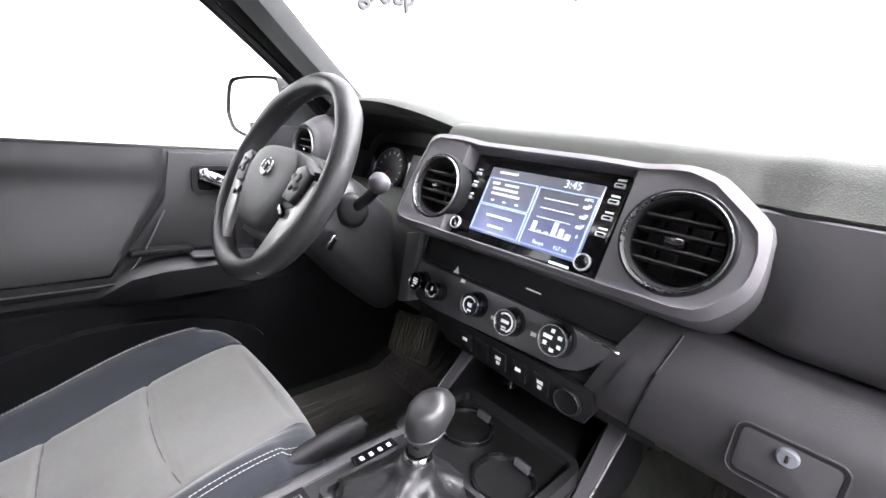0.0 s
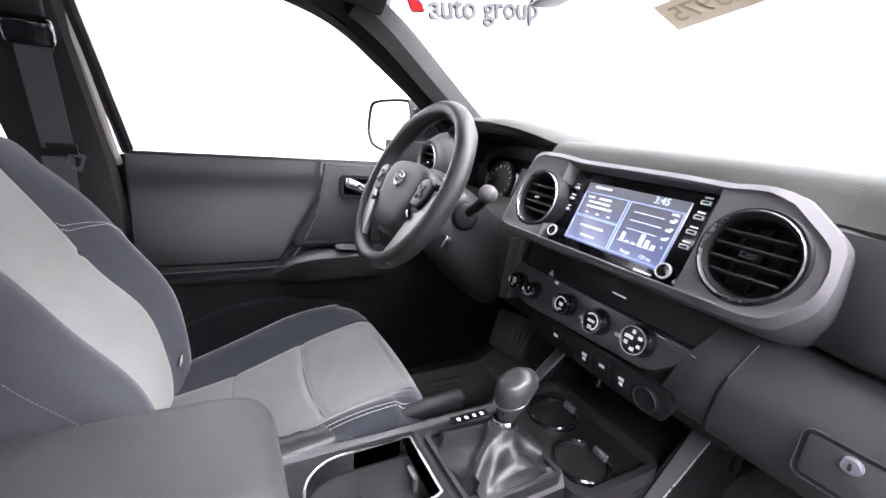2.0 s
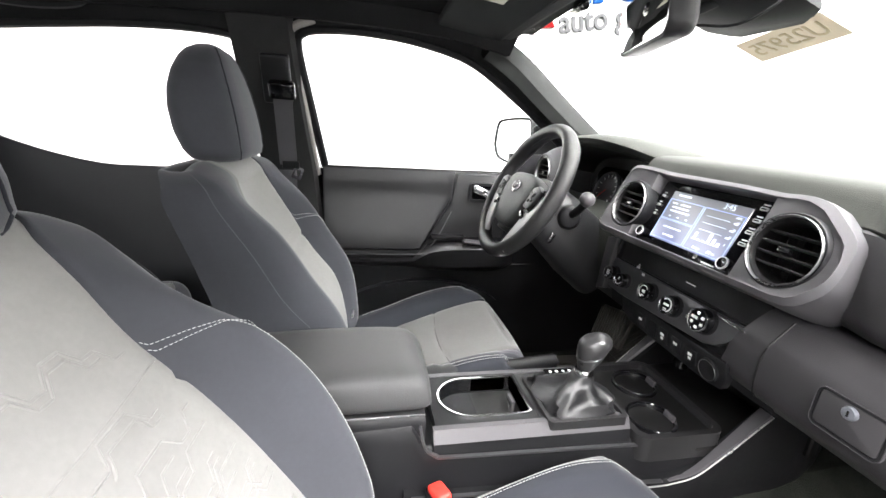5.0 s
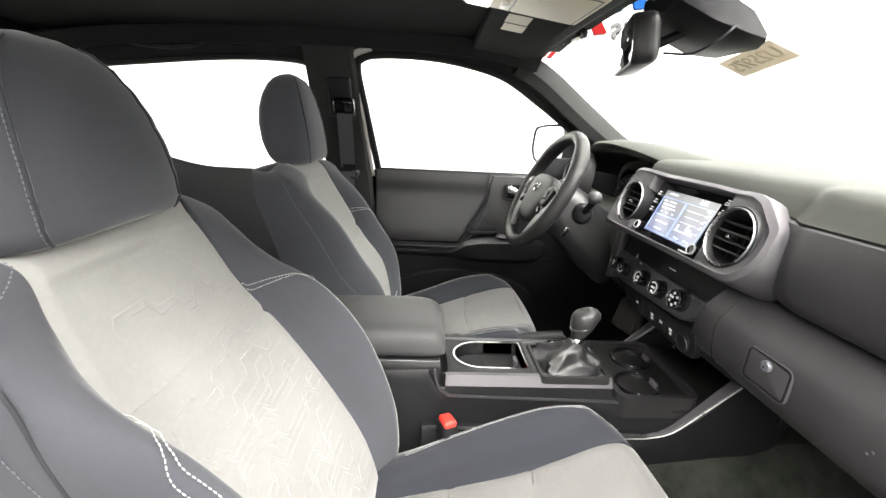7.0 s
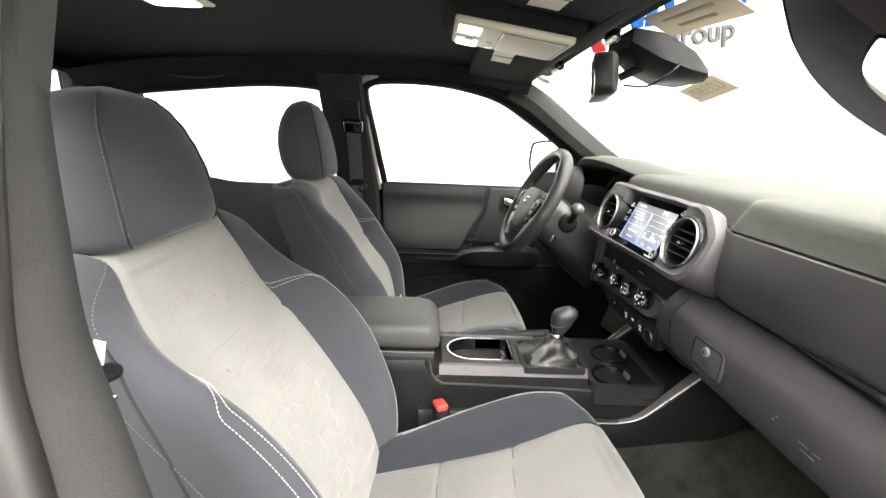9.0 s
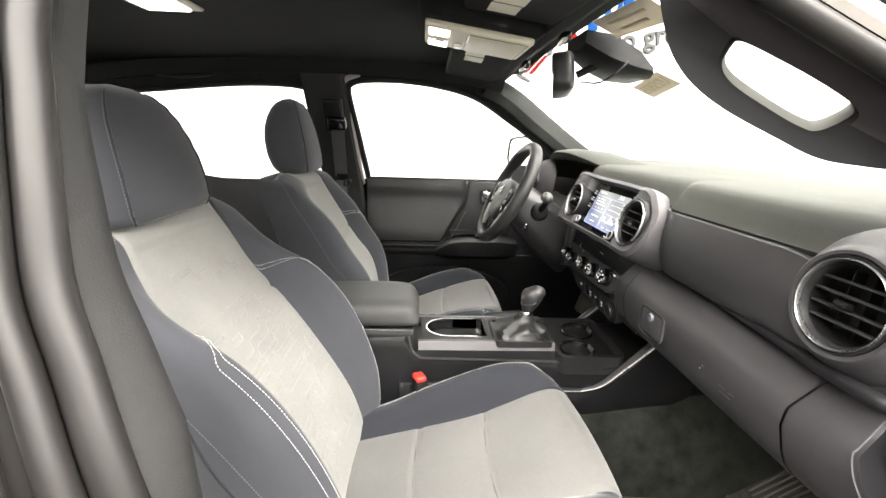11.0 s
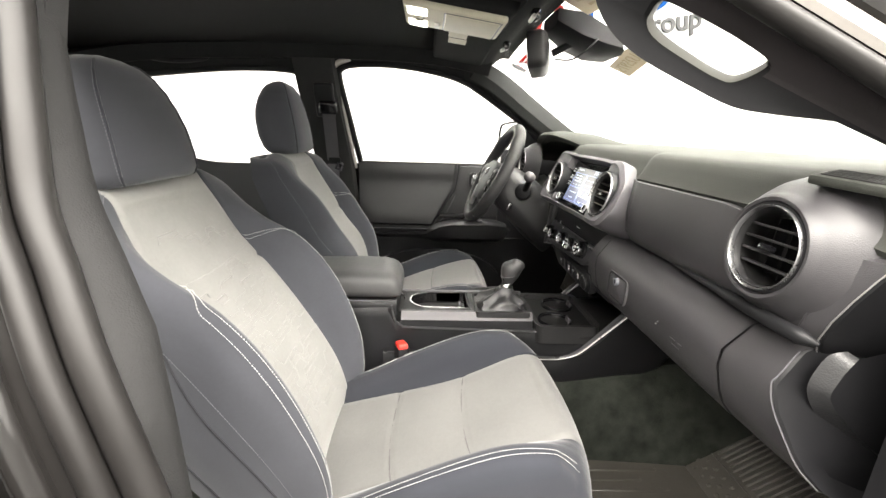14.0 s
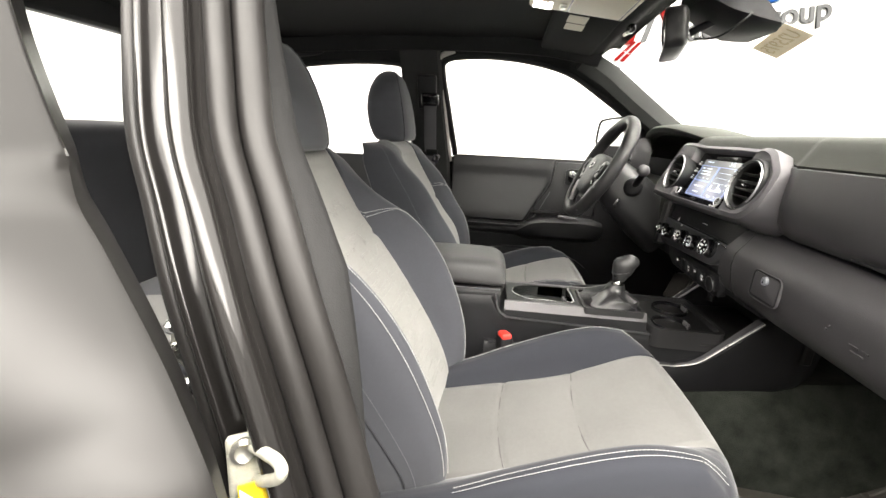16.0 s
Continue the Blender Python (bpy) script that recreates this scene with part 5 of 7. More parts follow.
M_UIB = glow("display_lines", (0.35, 0.45, 0.8), 0.24)
scr = hpart("display", rbox(0.166, 0.002, 0.092, 0.001, 1, pose(-0.008, -0.0018, 0.057)), M_SCREEN, "lit blue display with menu tiles")


def ui(x, z, w, h, material=M_UI):
    hpart("display_graphic", rbox(w, 0.0006, h, 0, 1, pose(-0.008 + x, -0.0031, 0.057 + z)), material, "", scr)


def ui_box(x, z, w, h):
    ui(x, z + h / 2, w, 0.0012, M_UIB), ui(x, z - h / 2, w, 0.0012, M_UIB)
    ui(x - w / 2, z, 0.0012, h, M_UIB), ui(x + w / 2, z, 0.0012, h, M_UIB)


ui_box(-0.041, 0.0125, 0.078, 0.036)
ui_box(-0.041, -0.025, 0.078, 0.035)
ui_box(0.041, -0.006, 0.078, 0.073)
for z, w, x in ((0.024, 0.012, -0.066), (0.024, 0.022, -0.04), (0.017, 0.040, -0.048), (0.010, 0.046, -0.045), (-0.020, 0.042, -0.041), (-0.034, 0.026, -0.041)):
    ui(x, z, w, 0.0028)
for x in (-0.062, -0.042, -0.022):
    ui(x, 0.0005, 0.005, 0.002)
for z in (0.018, 0.006, -0.006):
    ui(0.036, z, 0.046, 0.0008)
    ui(0.070, z - 0.001, 0.007, 0.003)
for k, h in enumerate((0.012, 0.002, 0.002, 0.016, 0.010, 0.006)):
    ui(0.014 + k * 0.0095, -0.024 + h / 2, 0.0055, h)
ui(0.036, -0.0245, 0.056, 0.0008)
hpart("display_graphic", rbox(0.03, 0.0004, 0.003, 0, 1, pose(-0.06, -0.0032, 0.097)), M_UI, "", scr)
t_ob = lettering("3:45", 0.0135, BZ @ pose(0.036, -0.0032, 0.0965, 90), M_UI, "clock_digits", None, 0.0002)
t_ob.parent = scr
t_ob.matrix_parent_inverse = Matrix()
for txt, x, z, sz in (("MPG", 0.070, 0.026, 0.0052), ("30", 0.073, 0.019, 0.0052), ("20", 0.073, 0.007, 0.0052), ("10", 0.073, -0.005, 0.0052), ("0", 0.072, -0.018, 0.0052), ("157 mi", 0.058, -0.037, 0.0065), ("Range", 0.028, -0.037, 0.0065)):
    o = lettering(txt, sz, BZ @ pose(-0.008 + x, -0.0032, 0.057 + z, 90), M_UI, "display_text", None, 0.0002)
    o.parent = scr
for k, z in enumerate((0.106, 0.087, 0.068, 0.049)):
    b = hpart("side_button", rbox(0.0125, 0.003, 0.0055, 0.001, 2, pose(0.0885, -0.002, z)), M_RING)
    hpart("button_label", rbox(0.010, 0.0005, 0.0022, 0, 1, pose(0.0885, -0.0014, z + 0.0065)), M_WHITE, "", b)
    hpart("button_face", rbox(0.0085, 0.001, 0.0022, 0.0003, 1, pose(0.0885, -0.0035, z)), M_GLOSS, "", b)
for k, z in enumerate((0.090, 0.072, 0.054)):
    b = hpart("side_button", rbox(0.008, 0.003, 0.0045, 0.001, 2, pose(-0.1115, -0.002, z)), M_RING)
    hpart("button_label", rbox(0.008, 0.0005, 0.002, 0, 1, pose(-0.1115, -0.0014, z + 0.006)), M_WHITE, "", b)
for x, r in ((-0.110, 0.0088), (0.085, 0.0098)):
    kb = hpart("volume_knob" if x < 0 else "tune_knob", lathe([(r, -0.002), (r, 0.010), (r * 0.9, 0.012), (r * 0.75, 0.0112), (0, 0.011)], 36, pose(x, -0.001, 0.013)), M_GLOSS)
    hpart("knob_ring", lathe([(r * 1.01, 0.009), (r * 0.96, 0.0123), (r * 0.84, 0.0123), (r * 0.78, 0.011)], 36, pose(x, -0.001, 0.013)), M_RING, "", kb)
hpart("maker_mark", rbox(0.026, 0.0005, 0.003, 0, 1, pose(0.055, -0.0014, 0.003)), M_WHITE)

# ---- steering wheel and column ----
WH = pose(-0.362, -0.144, 1.277, -26.8)
wheel = thing("steering_wheel", "black leather steering wheel with three spokes", "steering wheel", at=(-0.362, -0.144, 1.277))


def wpart(name, bm, material, label="", parent=None):
    ob = part(name, xf(bm, WH), material, None, label, True, 50)
    if parent:
        ob.parent = parent
        return ob
    return under(ob, wheel)


RW = 0.158
ring = [(RW * math.cos(a), 0, RW * math.sin(a)) for a in lerp_steps(0, 2 * math.pi * 79 / 80, 80)]


rows = []
for i, p in enumerate(ring):
    a = 2 * math.pi * i / 80
    k = 1 + 0.12 * (math.exp(-((a - 0.75) / 0.18) ** 2) + math.exp(-((a - 2.39) / 0.18) ** 2))
    rows.append([((RW + 0.0155 * k * math.cos(b)) * math.cos(a), 0.019 * k * math.sin(b), (RW + 0.0155 * k * math.cos(b)) * math.sin(a)) for b in lerp_steps(0, 2 * math.pi * 15 / 16, 16)])
bm = loft(rows + [rows[0]], True, False)
bmesh.ops.remove_doubles(bm, verts=bm.verts[:], dist=1e-6)
rim = wpart("rim", bm, M_LEATHER, "stitched black leather rim")
for s in (1, -1):
    a0, a1 = radians(50), radians(80)
    stp = []
    for a in lerp_steps(a0, a1, 16):
        stp.append(WH @ Vector((s * (RW - 0.0155) * math.cos(a), -0.004, (RW - 0.0155) * math.sin(a))))
    stitch([tuple(p) for p in stp], "rim_stitching", rim, M_DTHREAD, 0.0012, 0.006, 0.003)
# hub with airbag cover
hub_pts = [(-0.083, 0.024), (-0.055, 0.037), (0.0, 0.041), (0.055, 0.037), (0.083, 0.024), (0.090, -0.004), (0.078, -0.040), (0.058, -0.078), (0.032, -0.094), (-0.032, -0.094), (-0.058, -0.078), (-0.078, -0.040), (-0.090, -0.004)]
hub_s = [(p.x, p.z) for p in spline([(x, 0, z) for x, z in hub_pts + hub_pts[:1]], 61)][:-1]
hub = wpart("hub", loft([[(x * k, y, -0.02 + (z + 0.02) * k) for x, z in hub_s] for k, y in ((0.9, 0.03), (1.0, 0.01), (1.0, -0.006), (0.96, -0.014), (0.85, -0.018), (0.6, -0.0195), (0.25, -0.020), (0.02, -0.020))]), M_HUB, "dark grey padded airbag cover")
wpart("emblem", lathe([(0.0, 0.003), (0.014, 0.003), (0.016, 0.002)], 36, pose(0, -0.0195, 0.0)), M_BLACK, "round chrome badge", hub)
wpart("emblem_ring", loft([[((0.0175 + 0.002 * math.cos(b)) * math.cos(a), -0.0225 + 0.002 * math.sin(b), 0.0 + 0.78 * (0.0175 + 0.002 * math.cos(b)) * math.sin(a)) for b in lerp_steps(0, 2 * math.pi * 7 / 8, 8)] for a in lerp_steps(0, 2 * math.pi, 41)], True, False), M_CHROME, "", hub)
wpart("emblem_ring", loft([[((0.0065 + 0.0013 * math.cos(b)) * math.cos(a), -0.0232 + 0.0016 * math.sin(b), -0.002 + 1.4 * (0.0065 + 0.0013 * math.cos(b)) * math.sin(a)) for b in lerp_steps(0, 2 * math.pi * 7 / 8, 8)] for a in lerp_steps(0, 2 * math.pi, 33)], True, False), M_CHROME, "", hub)
for s in (1, -1):
    wpart("spoke", loft([[(s * x, y - 0.008, z0), (s * x, y - 0.008, z1), (s * x, y + 0.012, z1), (s * x, y + 0.012, z0)] for x, y, z0, z1 in ((0.060, -0.002, -0.050, 0.016), (0.095, -0.001, -0.052, 0.014), (0.125, 0.004, -0.046, 0.016), (0.152, 0.008, -0.048, 0.026))]), M_BLACK)
    arm_ = [(0.126, 0.004), (0.142, -0.010), (0.138, -0.036), (0.126, -0.066), (0.110, -0.104), (0.099, -0.142), (0.068, -0.150), (0.062, -0.128), (0.072, -0.100), (0.082, -0.068), (0.092, -0.046), (0.108, -0.040), (0.118, -0.022)]
    wpart("silver_spoke", prism([(s * x, z) for x, z in arm_], 0.012, 0.003, pose(0, -0.010, 0)), M_SPOKE, "satin silver spoke trim")
    bp = wpart("button_pad", prism([(s * x, z) for x, z in ((0.078, -0.034), (0.084, 0.012), (0.104, 0.020), (0.123, 0.010), (0.119, -0.018), (0.106, -0.037))], 0.012, 0.003, pose(0, -0.018, 0)), M_CON, "satin black wheel button pad")
    wpart("button", rbox(0.030, 0.005, 0.009, 0.002, 2, pose(s * 0.099, -0.019, -0.008, 0, 38 * s)), M_PAD2, "", bp)
    wpart("button", rbox(0.009, 0.005, 0.030, 0.002, 2, pose(s * 0.099, -0.0188, -0.008, 0, 38 * s)), M_PAD2, "", bp)
    wpart("button", rbox(0.022, 0.007, 0.010, 0.002, 2, pose(s * 0.088, -0.013, -0.052, 0, 30 * s)), M_GLOSS)
wpart("lower_cover", rbox(0.10, 0.008, 0.026, 0.004, 2, pose(0, 0.008, -0.094)), M_BLACK)

column = thing("steering_column", "black steering column shroud with stalks and key", "steering column", at=(-0.362, -0.05, 1.22))


def cpart(name, bm, material, label="", parent=None):
    ob = part(name, bm, material, None, label, True, 50)
    return under(ob, column)


CS = WH
secs = []
for y, w, h, dz in ((0.035, 0.062, 0.062, -0.012), (0.06, 0.072, 0.070, -0.018), (0.12, 0.076, 0.078, -0.030), (0.20, 0.080, 0.085, -0.05), (0.27, 0.085, 0.09, -0.06)):
    secs.append([(w * abs(math.cos(a)) ** 0.7 * (1 if math.cos(a) > 0 else -1), y, dz + h * abs(math.sin(a)) ** 0.7 * (1 if math.sin(a) > 0 else -1)) for a in lerp_steps(0, 2 * math.pi * 31 / 32, 32)])
cpart("shroud", loft(secs, True, True, CS), M_TRIM, "black column shroud")
cpart("stalk_collar", lathe([(0.026, 0), (0.028, 0.006), (0.024, 0.014), (0.018, 0.018), (0, 0.018)], 30, CS @ pose(0.070, 0.100, -0.004, 0, 0, 70)), M_BLACK)
cpart("wiper_stalk", sweep([CS @ Vector(p) for p in ((0.075, 0.10, 0.0), (0.11, 0.09, 0.02), (0.138, 0.080, 0.042))], circle(0.009, 12)), M_BLACK)
cpart("stalk_knob", lathe([(0, 0.024), (0.010, 0.022), (0.015, 0.014), (0.016, 0.004), (0.013, -0.006), (0.009, -0.01)], 28, CS @ pose(0.142, 0.078, 0.044, 0, 0, 40)), M_SILVER, "rounded grey stalk knob")
cpart("indicator_stalk", sweep([CS @ Vector(p) for p in ((-0.075, 0.07, -0.012), (-0.13, 0.05, 0.0), (-0.17, 0.04, 0.006))], circle(0.010, 12)), M_BLACK)
cpart("key_blade", rbox(0.006, 0.012, 0.026, 0.002, 2, pose(-0.274, -0.100, 1.183, -20, 14)), M_CHROME, "small chrome lever tab")

# ---- centre console ----
con = thing("centre_console", "black centre console with silver trim and cup holders", "console", at=(0, -0.2, 0.7))


def kpart(name, bm, material, label="", **kw):
    return under(part(name, bm, material, None, label, **kw), con)


def ysec(rows):
    """Loft of closed box-like sections along y: rows of y, left, right, bottom, top, edge radius."""
    out = []
    for y, l, r, b, t, e in rows:
        out.append([(l, y, b), (r, y, b), (r + 0.004, y, t - e * 3), (r, y, t - e), (r - e, y, t), (l + e, y, t), (l, y, t - e), (l - 0.004, y, t - e * 3)])
    return loft(out)


kpart("console_body", ysec([(-0.80, -0.085, 0.075, 0.62, 0.99, 0.01), (-0.45, -0.092, 0.082, 0.62, 0.995, 0.01), (-0.43, -0.095, 0.086, 0.62, 0.955, 0.008), (-0.10, -0.105, 0.095, 0.62, 0.945, 0.008), (0.02, -0.118, 0.104, 0.70, 0.925, 0.008), (0.12, -0.125, 0.108, 0.76, 0.925, 0.008), (0.22, -0.125, 0.108, 0.80, 0.93, 0.01)]), M_BLACK, "black plastic console body")
# thin side panels that rise to the dash
for s in (1, -1):
    x0 = 0.124 if s > 0 else -0.146
    rows = []
    for y, b, t, o in ((-0.46, 0.70, 0.884, -0.020), (-0.2, 0.74, 0.880, -0.016), (-0.04, 0.80, 0.879, -0.008), (0.02, 0.82, 0.900, 0.0), (0.06, 0.83, 0.938, 0.004), (0.12, 0.838, 0.998, 0.004), (0.18, 0.845, 1.03, 0.006), (0.215, 0.862, 1.045, 0.008), (0.235, 0.89, 1.05, 0.008), (0.242, 0.93, 1.05, 0.008)):
        x = x0 + s * o
        rows.append([(x - s * 0.022, y, b + 0.006), (x - s * 0.002, y, b), (x + s * 0.003, y, b + 0.008), (x + s * 0.003, y, t - 0.006), (x - s * 0.002, y, t), (x - s * 0.022, y, t)])
    kpart("side_wing", loft(rows), M_BLACK, "black console side panel")
    kpart("silver_strip", sweep(spline([(x0 - s * 0.004, -0.03, 0.8825), (x0 - s * 0.002, 0.01, 0.898), (x0 + s * 0.0, 0.055, 0.940), (x0 - s * 0.001, 0.12, 1.003)], 20), [(-0.014, -0.003), (-0.012, 0.002), (0.009, 0.003), (0.012, -0.003)], scale=lambda f: 0.2 + 0.8 * f), M_STRIP, "silver edge strip rising to the dash")
    kpart("edge_line", tube(spline([(x0 + s * 0.0035, -0.20, 0.8815), (x0 + s * 0.0035, -0.06, 0.8815), (x0 + s * 0.004, -0.03, 0.8835), (x0 + s * 0.008, 0.01, 0.899), (x0 + s * 0.010, 0.055, 0.941), (x0 + s * 0.011, 0.12, 1.003)], 40), 0.0013, 6), M_EDGE, "bright line on the console edge")
    kpart("side_line", sweep(spline([(x0 - s * 0.018, -0.45, 0.886), (x0 - s * 0.013, -0.2, 0.882), (x0 - s * 0.006, -0.04, 0.881)], 30), [(-0.003, -0.0014), (0.003, -0.0014), (0.003, 0.0014), (-0.003, 0.0014)]), M_DARKSILVER)
    kpart("upper_line", sweep(spline([(s * 0.094 - 0.004, -0.44, 1.0), (s * 0.096 - 0.004, -0.432, 0.965), (s * 0.098 - 0.004, -0.415, 0.950), (s * 0.100 - 0.004, -0.38, 0.947), (s * 0.102 - 0.004, -0.10, 0.9405), (s * 0.11 - 0.004, -0.04, 0.938)], 40), [(-0.003, -0.0014), (0.003, -0.0014), (0.003, 0.0014), (-0.003, 0.0014)]), M_DARKSILVER)
# raised deck carrying tray and selector


def flat(pts, z, depth, r=0.003):
    """A plate seen from above: outline in xy, top at z."""
    return prism([(x, y) for x, y in pts], depth, r, Matrix.Translation((0, 0, z)) @ Matrix.Rotation(radians(-90), 4, "X") @ Matrix.Diagonal((1, 1, -1, 1)))




def deck(pts2, z0, z1, material, name, label="", r=0.003):
    bm = bmesh.new()
    f = bm.faces.new([bm.verts.new((x, y, z1)) for x, y in pts2])
    ex = bmesh.ops.extrude_face_region(bm, geom=[f])
    for v in ex["geom"]:
        if isinstance(v, bmesh.types.BMVert):
            v.co.z = z0
    bmesh.ops.recalc_face_normals(bm, faces=bm.faces[:])
    if r:
        bmesh.ops.bevel(bm, geom=[e for e in bm.edges if all(abs(v.co.z - z1) < 1e-6 for v in e.verts)], offset=r, segments=2, affect="EDGES")
    return kpart(name, bm, material, label)


# silver side trim with sloping face, along both sides and round the back
def slope(s, dx0, z0, dx1, z1):
    x = 0.078 if s > 0 else -0.068
    return loft([[(x - s * 0.010, y, z0), (x + s * dx0, y, z0), (x + s * dx1, y, z1), (x - s * 0.010, y, z1)] for y in (-0.418, -0.40, -0.30, -0.2, -0.105, -0.095)])


for s in (1, -1):
    kpart("deck_trim", slope(s, 0.0, 0.981, 0.010, 0.963), M_SILVER, "satin silver console side trim")
    kpart("deck_lower_trim", slope(s, 0.0095, 0.963, 0.013, 0.942), M_BLACK)
# Black plate set shallow, standing for the shaded depth of the tray.
kpart("tray_floor", rbox(0.120, 0.16, 0.004, 0.001, 1, pose(0.004, -0.325, 0.950)), M_VOID)
# tray well and its chrome frame
tw = [(0.002 + x, -0.325 + z) for x, z in rrect(0.092, 0.142, 0.044, 9)]
tw = [(x, (z if z < -0.325 else -0.325 + (z + 0.325))) for x, z in tw]


def ringz(a, b, z0, z1):
    bm = bmesh.new()
    n = len(a)
    rows = [[bm.verts.new((x, y, z)) for x, y in o] for o, z in ((a, z0), (a, z1), (b, z1), (b, z0))]
    for k in range(4):
        p, q = rows[k], rows[(k + 1) % 4]
        for i in range(n):
            bm.faces.new((p[i], p[(i + 1) % n], q[(i + 1) % n], q[i]))
    return bm


sq = around([(-0.068, -0.413), (0.078, -0.413), (0.078, -0.245), (-0.068, -0.245)], 64, (0.002, -0.325))
rd_poly = [(-0.048, -0.252), (0.055, -0.252), (0.055, -0.33)] + [(0.0035 + 0.0515 * math.cos(a), -0.345 - 0.055 * math.sin(a)) for a in lerp_steps(0.1, math.pi - 0.1, 14)] + [(-0.048, -0.33)]
rd = around(rd_poly, 64, (0.002, -0.325))
rdi = [(0.002 + (x - 0.002) * 0.955, -0.325 + (y + 0.325) * 0.962) for x, y in rd]
kpart("tray_deck", ringz(sq, rd, 0.958, 0.9795), M_BLACK)
kpart("tray_frame", ringz(rd, rdi, 0.955, 0.983), M_CHROME, "chrome tray frame")
bmw2 = loft([[(x, y, z) for x, y in rdi] for z in (0.981, 0.90)], True, False)
bmw2.faces.new([v for v in bmw2.verts if abs(v.co.z - 0.90) < 1e-6])
kpart("tray_well", bmw2, M_GLOSS, "deep black storage tray")
kpart("tray_tab", prism([(-0.012, 0.004), (0.012, 0.004), (0.012, -0.016), (0.006, -0.016), (0.004, -0.004), (-0.012, -0.003)], 0.006, 0.001, pose(0.002, -0.272, 0.968, 0, 0, 0)), M_SILVER)
# selector plate
kpart("selector_plate", rbox(0.150, 0.152, 0.022, 0.004, 2, pose(0.005, -0.169, 0.9665)), M_CON)
kpart("gear_indicator", rbox(0.020, 0.060, 0.004, 0.001, 1, pose(-0.050, -0.155, 0.982)), M_GLOSS)
for k in range(4):
    kpart("white_symbol", rbox(0.006, 0.005, 0.0006, 0, 1, pose(-0.050, -0.175 + k * 0.013, 0.9845)), M_WHITE)
# front cup holders sunk in a rimmed black bin
kpart("bin_rim", ringz([(0.002 + x, -0.010 + y) for x, y in rrect(0.218, 0.160, 0.022, 7)], [(0.002 + x, -0.010 + y) for x, y in rrect(0.196, 0.138, 0.014, 7)], 0.915, 0.960), M_CON, "black rim of the cup holder bin")
# Near-black floor stands for the shade deep inside the cups.
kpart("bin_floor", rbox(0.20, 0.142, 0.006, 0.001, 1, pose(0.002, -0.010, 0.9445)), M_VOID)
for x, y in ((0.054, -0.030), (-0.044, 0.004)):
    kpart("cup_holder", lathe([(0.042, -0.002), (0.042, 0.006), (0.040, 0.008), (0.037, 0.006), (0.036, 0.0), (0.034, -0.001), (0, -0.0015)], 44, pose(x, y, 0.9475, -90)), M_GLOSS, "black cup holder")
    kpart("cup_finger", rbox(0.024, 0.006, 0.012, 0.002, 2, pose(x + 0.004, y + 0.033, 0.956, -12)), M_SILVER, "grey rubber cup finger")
# Tray and cubby back, coloured near-black for the shade under the dash.
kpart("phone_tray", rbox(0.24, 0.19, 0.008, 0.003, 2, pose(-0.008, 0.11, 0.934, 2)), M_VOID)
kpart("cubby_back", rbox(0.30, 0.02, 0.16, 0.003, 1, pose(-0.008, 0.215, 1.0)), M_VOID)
kpart("socket_tube", lathe([(0.013, 0), (0.013, 0.045), (0.011, 0.047), (0, 0.047)], 24, pose(-0.045, 0.10, 1.03, 90)), M_GLOSS)
# armrest box
armb = thing("armrest_box", "black vinyl padded centre armrest lid", "armrest", at=(0, -0.58, 0.95))
rows = []
for y, w, t, b in ((-0.79, 0.075, 1.045, 1.012), (-0.775, 0.088, 1.058, 1.006), (-0.72, 0.094, 1.068, 1.004), (-0.55, 0.094, 1.074, 1.004), (-0.46, 0.092, 1.074, 1.002), (-0.435, 0.088, 1.066, 1.002), (-0.422, 0.080, 1.050, 1.006), (-0.418, 0.070, 1.030, 1.012)):
    c = -0.014
    rows.append([(c - w, y, b), (c + w, y, b), (c + w + 0.002, y, b + 0.4 * (t - b)), (c + w - 0.004, y, t - 0.012), (c + w - 0.022, y, t - 0.002), (c + w * 0.5, y, t), (c - w * 0.5, y, t), (c - w + 0.022, y, t - 0.002), (c - w + 0.004, y, t - 0.012), (c - w - 0.002, y, b + 0.4 * (t - b))])
lid = under(part("lid", loft(rows), M_HUB, None, "padded vinyl lid", True, 60), armb)
sub = lid.modifiers.new("soft", "SUBSURF")
sub.levels = sub.render_levels = 2
under(part("box", ysec([(-0.79, -0.090, 0.066, 0.85, 1.003, 0.004), (-0.55, -0.098, 0.073, 0.85, 1.004, 0.004), (-0.43, -0.098, 0.072, 0.85, 1.004, 0.004)]), M_BLACK), armb)
under(part("lid_seam", rbox(0.168, 0.36, 0.003, 0.001, 1, pose(-0.013, -0.61, 1.004)), M_DARKSILVER), armb)

# gear selector
gs = thing("gear_selector", "black gear selector with leather boot and chrome collar", "gear selector", at=(0.02, -0.16, 0.98))
rows = []
